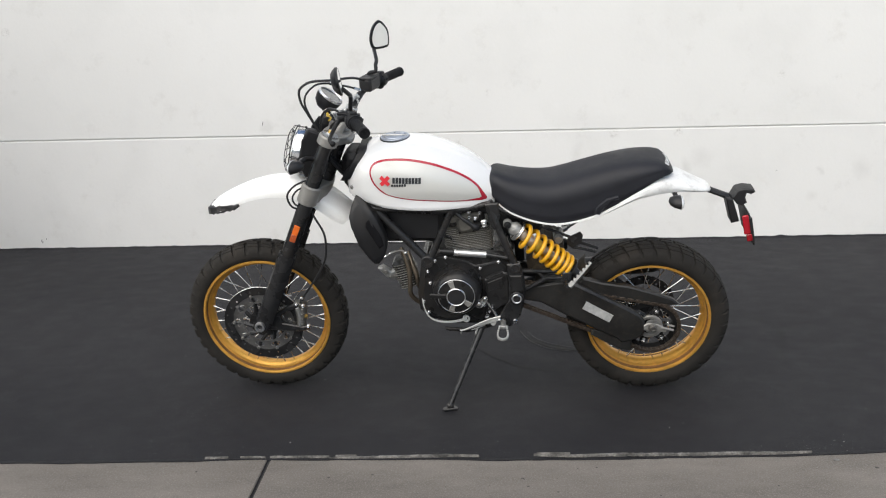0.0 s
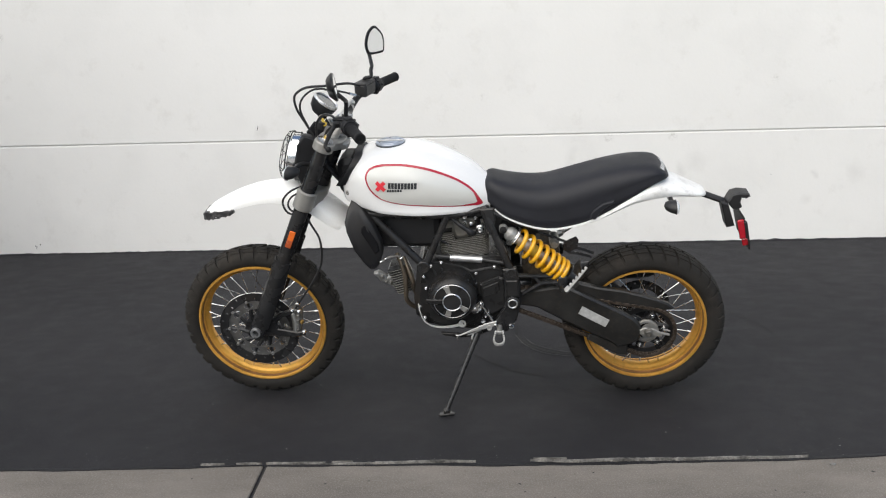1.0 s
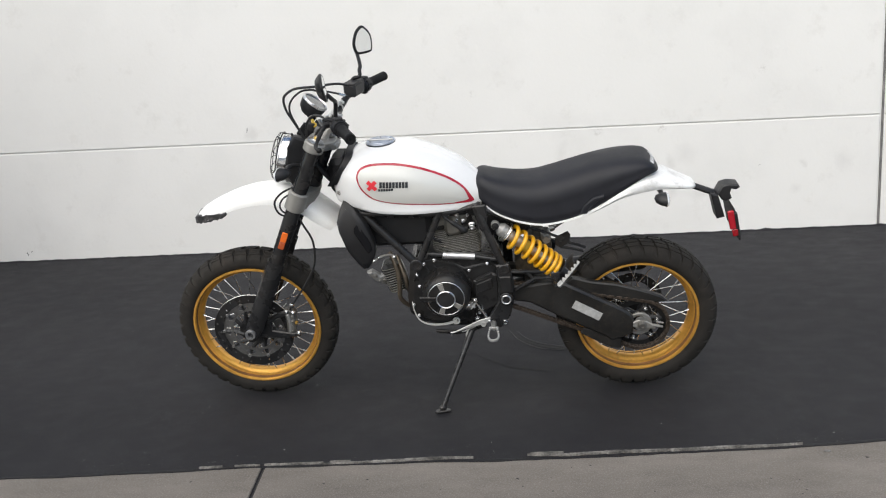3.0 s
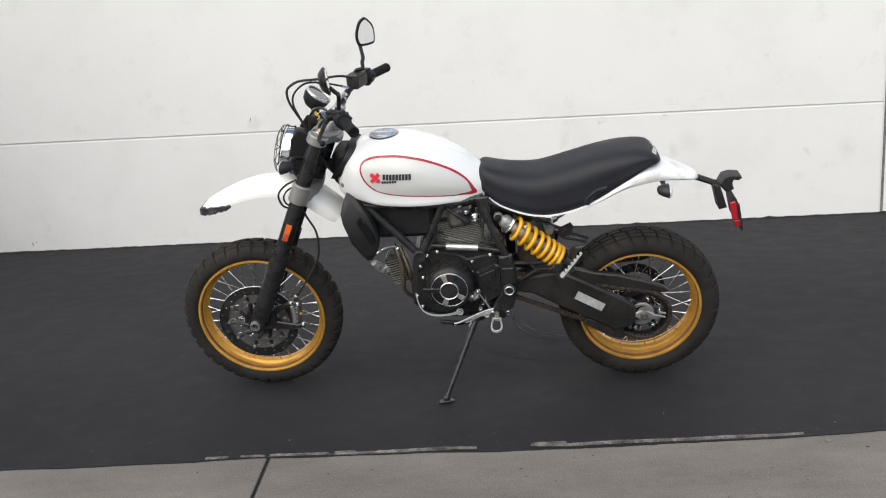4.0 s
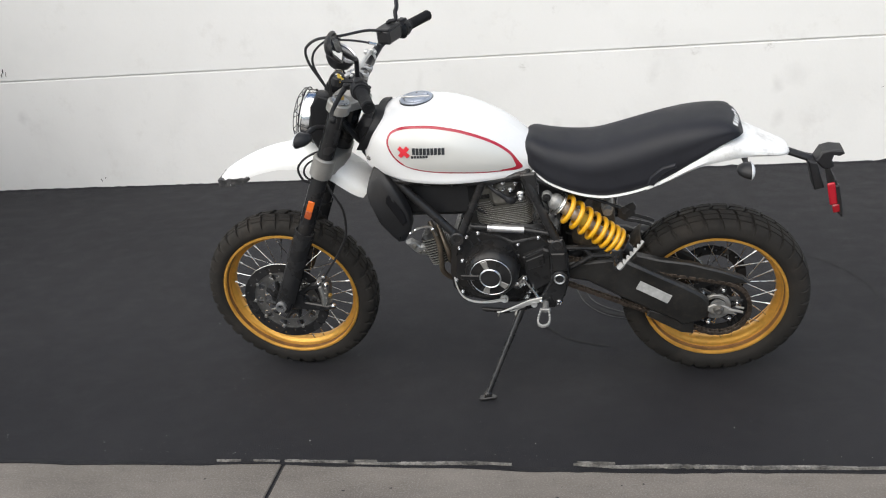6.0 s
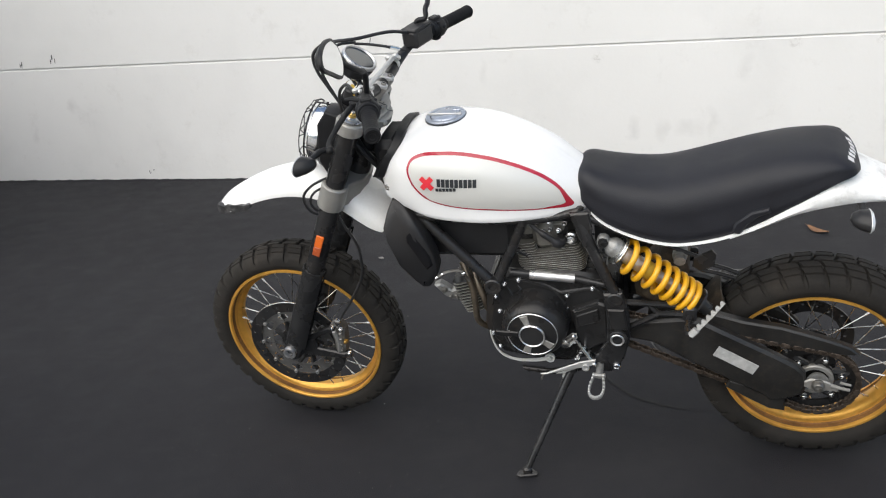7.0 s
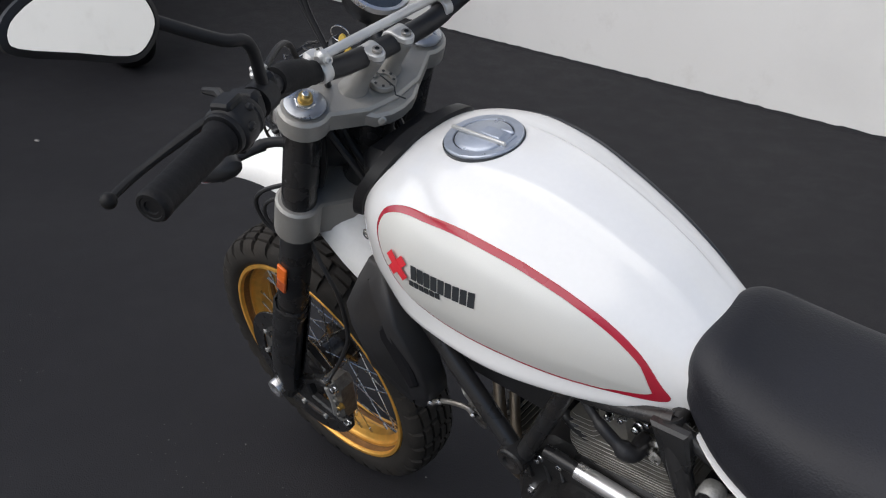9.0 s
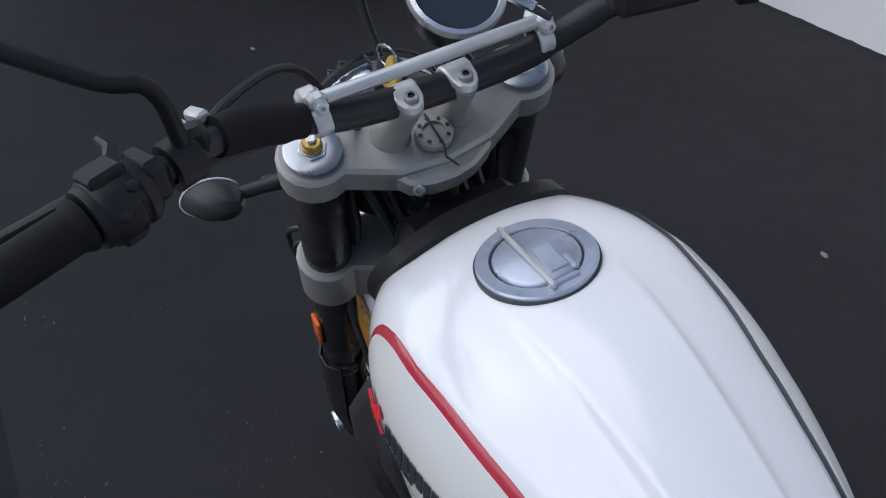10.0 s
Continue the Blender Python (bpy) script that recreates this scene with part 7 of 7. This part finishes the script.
turns, n = 8.3, 260
for i in range(n + 1):
    t = i / n
    a = 2 * math.pi * turns * t + 2.2
    # tighter turns towards both ends
    h = 0.058 + (SL - 0.100) * (0.94 * (1 - (1 - t) ** 1.35) + 0.06 * t ** 0.5)
    coil.append(S0 + SD * h + (cu * math.cos(a) + cw * math.sin(a)) * 0.0395)
tube(g, coil, 0.0080, 10)
part("coil_spring", g, "spring", shock, "yellow painted coil spring")
g = G()
lathe(g, S0, SD, [(0.0, SL - 0.034), (0.040, SL - 0.032), (0.040, SL - 0.026), (0.02, SL - 0.02), (0.018, SL + 0.01), (0.0, SL + 0.012)], 24)
part("spring_seat", g, "black", shock)
g = G()
bolt(g, S0 - Y * 0.012, -Y, 0.010, 0.010)
part("shock_bolt", g, "black", shock, "black shock mounting bolt")
g = G()
tube(g, [(-0.353, -0.01, 0.690), (-0.353, -0.055, 0.681)], 0.019, 14)
tube(g, [(-0.353, -0.050, 0.682), (-0.353, -0.072, 0.678)], 0.015, 12)
part("remote_adjuster", g, "worn_cast", shock, "dusty grey remote preload knob")

# inner mudguard behind the shock
g = G()
block(g, (-0.40, 0.02, 0.60), (0.09, 0.16, 0.16), 0.02, Matrix.Rotation(radians(35), 3, "Y"))
# curved blade hugging the tyre
vs = []
arc = [radians(v) for v in range(136, 168, 4)]
for r in (0.338, 0.344):
    for a in arc:
        for k in range(9):
            y = -0.075 + 0.15 * k / 8
            dip = 0.012 * (abs(k - 4) / 4) ** 2.5
            vs.append((-0.003 + (r - dip) * math.cos(a), y + 0.02, 0.3145 + (r - dip) * math.sin(a)))
n = len(arc)
fs = rings(n, 9, wrap=False)
fs += [tuple(i + n * 9 for i in reversed(q)) for q in fs]
edge = list(range(9)) + [i * 9 + 8 for i in range(1, n)] + [(n - 1) * 9 + k for k in range(7, -1, -1)] + [i * 9 for i in range(n - 2, 0, -1)]
fs += [(p, q, q + n * 9, p + n * 9) for p, q in zip(edge, edge[1:] + edge[:1])]
g.add(vs, fs)
part("inner_mudguard", g, "dusty", moto, "brown-dusted black inner mudguard")
g = G()
slab(g, [(-0.318, 0.684), (-0.273, 0.706), (-0.263, 0.692), (-0.267, 0.658), (-0.303, 0.641), (-0.322, 0.655)], -0.052, -0.060, 0.002)
mud_bracket = part("mudguard_bracket", g, "black", moto, "small black mudguard bracket")
for pts in ([(-0.290, -0.052, 0.662), (-0.250, -0.056, 0.654), (-0.207, -0.058, 0.638)], [(-0.300, -0.050, 0.640), (-0.262, -0.056, 0.636), (-0.213, -0.058, 0.623)], [(-0.44, -0.05, 0.735), (-0.38, -0.052, 0.712), (-0.31, -0.054, 0.684)]):
    g = G()
    tube(g, pts, 0.0055, 8, smooth=3)
    part("stay", g, "black", mud_bracket)

# --- swingarm ---
g = G()
arm = [(-0.500, 0.512), (-0.430, 0.514), (-0.345, 0.530), (-0.290, 0.522), (-0.224, 0.488), (-0.105, 0.424), (-0.055, 0.394), (-0.032, 0.368), (-0.026, 0.330), (-0.034, 0.300), (-0.06, 0.284), (-0.115, 0.270), (-0.135, 0.290), (-0.215, 0.330), (-0.32, 0.385), (-0.420, 0.440), (-0.500, 0.452)]
for s in (-1, 1):
    slab(g, arm, s * 0.098, s * 0.128, 0.008, lambda x, y, z: (x, y * (1.0 if x > -0.25 else 1.0 - 0.12 * min(1, (-0.25 - x) / 0.2)), z))
block(g, (-0.385, 0, 0.485), (0.10, 0.22, 0.07), 0.015)
swing = part("swingarm", g, "swing", moto, "dusty black box-section swingarm")
g = G()
stick = [(-0.250, 0.452), (-0.148, 0.392), (-0.163, 0.362), (-0.265, 0.421)]
slab(g, stick, -0.1275, -0.1295, 0.0006)
part("warning_label", g, "sticker", swing, "pale grey warning label, worn blank")
# chain guard above the tyre's edge
g = G()
slab(g, [(-0.262, 0.535), (-0.189, 0.514), (-0.094, 0.499), (0.02, 0.464), (0.073, 0.4430), (0.098, 0.420), (0.060, 0.418), (-0.020, 0.430), (-0.091, 0.440), (-0.188, 0.465), (-0.245, 0.482), (-0.30, 0.500)], -0.076, -0.103, 0.005)
part("chain_guard", g, "swing", swing, "dusty black chain guard")
g = G()
slab(g, [(-0.220, 0.325), (-0.13, 0.300), (-0.075, 0.290), (-0.075, 0.229), (-0.115, 0.234), (-0.175, 0.268), (-0.230, 0.302)], -0.108, -0.118, 0.004)
part("chain_slider", g, "swing", swing, "black lower chain slider")
# adjuster and axle end
g = G()
slab(g, [(-0.034, 0.348), (-0.018, 0.358), (0.018, 0.352), (0.050, 0.334), (0.050, 0.318), (0.025, 0.320), (-0.018, 0.322), (-0.034, 0.330)], -0.122, -0.130, 0.003)
tube(g, [(0.030, -0.130, 0.339), (0.076, -0.130, 0.328)], 0.0045, 8)
tube(g, [(0.052, -0.128, 0.350), (0.078, -0.128, 0.343)], 0.0035, 8)
part("chain_adjuster", g, "cast", swing, "worn chain adjuster plate")
g = G()
lathe(g, (-0.001, -0.129, 0.340), -Y, [(0.0, 0), (0.017, 0), (0.017, 0.004), (0.014, 0.005), (0.014, 0.014), (0.012, 0.018), (0.008, 0.018), (0.007, 0.010), (0.0, 0.010)], 6 * 3)
part("axle_nut", g, "dull", swing, "dull rear axle nut")
g = G()
lathe(g, (0, -0.100, 0.334), -Y, [(0.0, 0), (0.024, 0), (0.030, 0.015), (0.0, 0.015)], 24)
part("spacer", g, "worn_cast", swing)

# sprocket, rear disc
g = G()
teeth = 40
prof = []
for k in range(teeth * 4):
    a = 2 * math.pi * k / (teeth * 4)
    r = 0.106 + (0.0035 if k % 4 in (1, 2) else -0.0025)
    prof.append((r * math.cos(a), r * math.sin(a)))
inner = [(0.082 * math.cos(2 * math.pi * k / (teeth * 4)), 0.082 * math.sin(2 * math.pi * k / (teeth * 4))) for k in range(teeth * 4)]
vs = []
for pl, y in ((inner, -0.098), (prof, -0.098), (prof, -0.091), (inner, -0.091)):
    vs += [(p[0], y, p[1]) for p in pl]
g.add(vs, rings(4, teeth * 4, closed=True))
for k in range(6):
    a = 2 * math.pi * k / 6 + 0.2
    for off in (-0.30, 0.30):
        tube(g, [(0.086 * math.cos(a), -0.0945, 0.086 * math.sin(a)), (0.046 * math.cos(a + off), -0.0945, 0.046 * math.sin(a + off))], 0.0085, 6)
lathe(g, (0, -0.098, 0), Y, [(0.03, 0), (0.052, 0), (0.052, 0.008), (0.03, 0.008)], 36, closed=True)
part("sprocket", g, "engine", rw, "black rear sprocket")
g = G()
for k in range(6):
    a = 2 * math.pi * k / 6 + 0.2
    bolt(g, (0.068 * math.cos(a), -0.098, 0.068 * math.sin(a)), -Y, 0.0075, 0.014, mi=1)
lathe(g, (0, -0.097, 0), -Y, [(0.034, 0), (0.048, 0), (0.048, 0.010), (0.045, 0.013), (0.036, 0.013), (0.034, 0.010)], 36, closed=True)
part("sprocket_hub", g, ["cast", "steel"], rw, "pale cush drive hub with bolts")
g = G()
disc_ring(g, 0.085, 0.085, 0.120, 0.005, 54)
part("rear_disc", g, "black", rw, "drilled rear brake disc")
# drive chain: links alternate round both sprockets
R1, R2 = 0.103, 0.040
c1, c2 = Vector((0, 0, 0.322)), Vector((-0.545, 0, 0.490))
dv = c2 - c1
D = dv.length
base = math.atan2(dv.z, dv.x)
ph = math.acos((R1 - R2) / D)
path = []
for k in range(41):
    a = base + ph + (2 * math.pi - 2 * ph) * k / 40
    path.append(Vector((c1.x + R1 * math.cos(a), 0, c1.z + R1 * math.sin(a))))
for k in range(17):
    a = base - ph + 2 * ph * k / 16
    path.append(Vector((c2.x + R2 * math.cos(a), 0, c2.z + R2 * math.sin(a))))
path.append(path[0].copy())
# sag of the lower run
lens = [0.0]
for p, q in zip(path, path[1:]):
    lens.append(lens[-1] + (q - p).length)


def at_len(s):
    for i in range(len(lens) - 1):
        if s <= lens[i + 1]:
            t = (s - lens[i]) / max(1e-9, lens[i + 1] - lens[i])
            return path[i].lerp(path[i + 1], t)
    return path[-1]


links = 104
pl = lens[-1] / links
g = G()
for i in range(links):
    p, q = at_len(i * pl), at_len(min((i + 1) * pl, lens[-1]))
    d = (q - p).normalized()
    nn = Vector((-d.z, 0, d.x))
    mid = (p + q) / 2
    RR = Matrix((d, Y, nn)).transposed()
    off = 0.0085 if i % 2 else 0.0060
    for s in (-1, 1):
        block(g, mid + Y * (-0.0945 + s * off), (pl * 1.34, 0.0024, 0.0130), 0.002, RR)
    lathe(g, p + Y * (-0.0945 - 0.011), Y, [(0.0, 0), (0.0050, 0), (0.0050, 0.024), (0.0, 0.024)], 8)
part("drive_chain", g, "chain", moto, "rusty dusty drive chain")

# --- front brake caliper and lines ---
g = G()
slab(g, [(-1.374, 0.432), (-1.340, 0.440), (-1.327, 0.420), (-1.333, 0.372), (-1.340, 0.330), (-1.356, 0.320), (-1.370, 0.330), (-1.368, 0.380)], -0.060, -0.106, 0.007)
caliper = part("brake_caliper", g, "caliper", moto, "dark silvery front brake caliper")
g = G()
slab(g, [(-1.366, 0.420), (-1.350, 0.424), (-1.344, 0.380), (-1.352, 0.336), (-1.362, 0.340), (-1.358, 0.380)], -0.104, -0.113, 0.004)
part("caliper_bridge", g, "worn_cast", caliper, "paler raised bridge of the caliper")
for k in range(4):
    g = G()
    block(g, (-1.340 - 0.003 * k, -0.107, 0.410 - 0.021 * k), (0.012, 0.008, 0.008), 0.002)
    part("caliper_rib", g, "caliper", caliper)
for x, z, r in ((-1.334, 0.428, 0.0068), (-1.360, 0.434, 0.0056), (-1.323, 0.338, 0.0066)):
    g = G()
    bolt(g, (x, -0.104, z), -Y, r, 0.012)
    part("caliper_bolt", g, "chrome", caliper)
g = G()
bolt(g, (-1.327, -0.104, 0.383), -Y, 0.0056, 0.012)
part("caliper_pin", g, "brass", caliper)
g = G()
slab(g, [(-1.505, 0.325), (-1.492, 0.372), (-1.440, 0.400), (-1.384, 0.430), (-1.350, 0.434), (-1.362, 0.412), (-1.402, 0.402), (-1.430, 0.380), (-1.425, 0.352), (-1.345, 0.336), (-1.318, 0.345), (-1.318, 0.322), (-1.360, 0.314), (-1.43, 0.318)], -0.092, -0.110, 0.004)
part("caliper_bracket", g, "black", caliper, "black caliper bracket")
g = G()
lathe(g, (-1.331, -0.116, 0.468), -Y, [(0.0, 0), (0.009, 0), (0.009, 0.012), (0.006, 0.014), (0.0, 0.014)], 12)
part("banjo_bolt", g, "steel", caliper)
g = G()
tube(g, [(-1.345, -0.105, 0.440), (-1.329, -0.112, 0.467), (-1.278, -0.115, 0.537)], 0.004, 8, smooth=4)
tube(g, [(-1.278, -0.115, 0.537), (-1.245, -0.115, 0.59), (-1.221, -0.112, 0.644), (-1.218, -0.110, 0.73), (-1.248, -0.108, 0.80), (-1.275, -0.10, 0.87)], 0.0042, 8, smooth=6)
part("brake_hose", g, "plastic", caliper, "black front brake hose")

# --- cables at the bars ---
def cable(pts, r=0.0042, label="black control cable"):
    g = G()
    tube(g, pts, r, 8, smooth=8)
    return part("cable", g, "plastic", moto, label)


cable([(-1.055, 0.19, 1.225), (-1.10, 0.12, 1.258), (-1.165, 0.03, 1.274), (-1.228, 0.0, 1.278), (-1.266, 0.0, 1.260), (-1.279, 0.0, 1.238), (-1.274, 0.0, 1.200), (-1.255, 0.0, 1.160), (-1.225, 0.0, 1.10), (-1.19, 0.0, 1.02)], 0.0046)
cable([(-1.174, 0.05, 1.258), (-1.210, 0.02, 1.264), (-1.240, 0.0, 1.248), (-1.259, 0.0, 1.220), (-1.260, 0.0, 1.186), (-1.240, 0.0, 1.134), (-1.20, 0.0, 1.04)], 0.0038)
cable([(-1.060, 0.10, 1.212), (-1.100, 0.07, 1.236), (-1.140, 0.05, 1.251), (-1.174, 0.04, 1.258)], 0.0036)
g = G()
tube(g, [(-1.072, 0.092, 1.220), (-1.092, 0.076, 1.232)], 0.0052, 8)
part("cable_ferrule", g, "steel", moto, "bright cable ferrule")
cable([(-1.075, -0.222, 1.212), (-1.105, -0.185, 1.222), (-1.15, -0.125, 1.212), (-1.19, -0.085, 1.16), (-1.195, -0.06, 1.04), (-1.18, -0.05, 0.98)], 0.0042)
cable([(-1.060, -0.235, 1.205), (-1.085, -0.18, 1.188), (-1.125, -0.10, 1.165), (-1.165, -0.065, 1.12), (-1.185, -0.05, 1.02)], 0.005)
cable([(-1.255, -0.10, 0.945), (-1.300, -0.135, 0.935), (-1.330, -0.140, 0.900), (-1.320, -0.135, 0.855), (-1.285, -0.12, 0.835)], 0.0038, "black looped brake line")
cable([(-1.25, -0.10, 0.925), (-1.292, -0.135, 0.918), (-1.312, -0.140, 0.890), (-1.305, -0.135, 0.862), (-1.280, -0.12, 0.845)], 0.0034, "black looped brake line")
# tangle of looms behind the headlight
for k in range(7):
    a = k * 0.9
    cable([(-1.20 + 0.01 * math.sin(a), -0.07 + 0.022 * k, 1.06), (-1.17, -0.06 + 0.02 * k, 1.0 - 0.006 * k), (-1.14, -0.05 + 0.016 * k, 0.95), (-1.11, -0.03 + 0.01 * k, 0.91)], 0.006, "black wiring loom")


# ---------- the other motorcycle, parked further along the wall ----------
def other_motorcycle(m):
    ob = tagged(empty("motorcycle", None, m), "dark touring motorcycle parked nose-away beside the wall", "motorcycle")
    for nm, x, R, hw in (("rear_wheel", 0.0, 0.315, 0.088), ("front_wheel", -1.62, 0.305, 0.060)):
        half = tyre_prof(R, hw, 0.216)
        g = G()
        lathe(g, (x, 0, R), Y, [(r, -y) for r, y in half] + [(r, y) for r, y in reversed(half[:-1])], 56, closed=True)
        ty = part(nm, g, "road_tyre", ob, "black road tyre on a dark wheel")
        g = G()
        lathe(g, (x, 0, R), Y, [(0.222, -hw * 0.75), (0.205, -hw * 0.6), (0.195, 0), (0.205, hw * 0.6), (0.222, hw * 0.75), (0.208, 0)], 48, closed=True)
        for k in range(6):
            a = 2 * math.pi * k / 6
            tube(g, [(x, 0, R), (x + 0.2 * math.cos(a), 0, R + 0.2 * math.sin(a))], [0.03, 0.016], 8)
        part("wheel_rim", g, "case", ty)
    g = G()
    for s in (-1, 1):
        slab(g, [(0.06, 0.34), (0.06, 0.29), (-0.45, 0.36), (-0.45, 0.43)], s * 0.105, s * 0.140, 0.008)
    part("swingarm", g, "case", ob)
    g = G()
    tube(g, [(-0.66, 0.09, 0.36), (-0.55, 0.22, 0.320), (-0.405, 0.318, 0.388)], 0.022, 12, smooth=4)
    lathe(g, (-0.420, 0.323, 0.379), Vector((0.80, -0.30, 0.52)), [(0.03, 0.0), (0.052, 0.03), (0.056, 0.32), (0.057, 0.46), (0.052, 0.47)], 28, cap=False)
    si = part("silencer", g, "black", ob, "dark silencer with a bright end ring")
    g = G()
    lathe(g, (-0.420, 0.323, 0.379), Vector((0.80, -0.30, 0.52)), [(0.056, 0.445), (0.063, 0.475), (0.060, 0.486), (0.053, 0.484), (0.052, 0.452)], 32, closed=True)
    part("end_ring", g, "alu", si, "bright chrome end ring")
    g = G()
    lathe(g, (-0.420, 0.323, 0.379), Vector((0.80, -0.30, 0.52)), [(0.053, 0.458), (0.030, 0.440), (0.0, 0.438)], 28, cap=False)
    part("end_plate", g, "plastic", si)
    g = G()
    slab(g, [(-0.62, 0.74), (-0.30, 0.74), (0.05, 0.76), (0.14, 0.79), (0.16, 0.84), (0.05, 0.93), (-0.20, 0.89), (-0.55, 0.84)], -0.14, 0.14, 0.03)
    part("seat", g, "seat", ob, "black seat and tail")
    for s in (-1, 1):
        g = G()
        slab(g, [(-0.30, 0.80), (0.08, 0.78), (0.12, 0.84), (0.12, 1.08), (0.06, 1.13), (-0.28, 1.13), (-0.32, 1.06)], s * 0.13, s * 0.30, 0.025)
        pan = part("pannier", g, "case", ob, "dark hard pannier case")
        g = G()
        block(g, (0.122, s * 0.215, 0.92), (0.008, 0.05, 0.02), 0.003)
        part("latch", g, "dull", pan)
    g = G()
    slab(g, [(-0.20, 0.76), (-0.05, 0.76), (0.02, 0.73), (0.01, 0.72), (-0.06, 0.74), (-0.22, 0.73)], -0.07, 0.07, 0.006)
    part("rear_mudguard", g, "plastic", ob)
    g = G()
    block(g, (0.160, 0, 0.84), (0.03, 0.12, 0.04), 0.01)
    part("tail_lamp", g, "plastic", ob, "dark smoked tail lamp")
    g = G()
    slab(g, [(-1.12, 0.88), (-1.05, 0.98), (-0.85, 1.0), (-0.60, 0.86), (-0.62, 0.78), (-1.05, 0.78)], -0.16, 0.16, 0.05)
    part("fuel_tank", g, "black", ob)
    g = G()
    slab(g, [(-1.05, 0.75), (-0.50, 0.72), (-0.48, 0.36), (-0.60, 0.24), (-0.95, 0.24), (-1.08, 0.40)], -0.19, 0.19, 0.04)
    part("engine", g, "engine", ob)
    g = G()
    for s in (-1, 1):
        tube(g, [(-1.62, s * 0.10, 0.305), (-1.24, s * 0.10, 0.95)], 0.026, 12)
    tube(g, [(-0.95, -0.38, 1.08), (-1.10, -0.2, 1.07), (-1.14, 0, 1.02), (-1.10, 0.2, 1.07), (-0.95, 0.38, 1.08)], 0.013, 10, smooth=4)
    tube(g, [(-1.24, -0.11, 0.94), (-1.24, 0.11, 0.94)], 0.03, 10)
    tube(g, [(-1.24, 0, 0.94), (-1.08, 0, 0.88)], 0.035, 10)
    part("fork", g, "black", ob, "black fork and handlebar")
    g = G()
    tube(g, [(-0.62, -0.14, 0.28), (-0.70, -0.30, 0.035)], 0.011, 10)
    block(g, (-0.70, -0.305, 0.030), (0.06, 0.05, 0.012), 0.004)
    part("side_stand", g, "black", ob)
    return ob


other_motorcycle(pose(-3.19, 1.41, 0.0, 4, 0, -14))
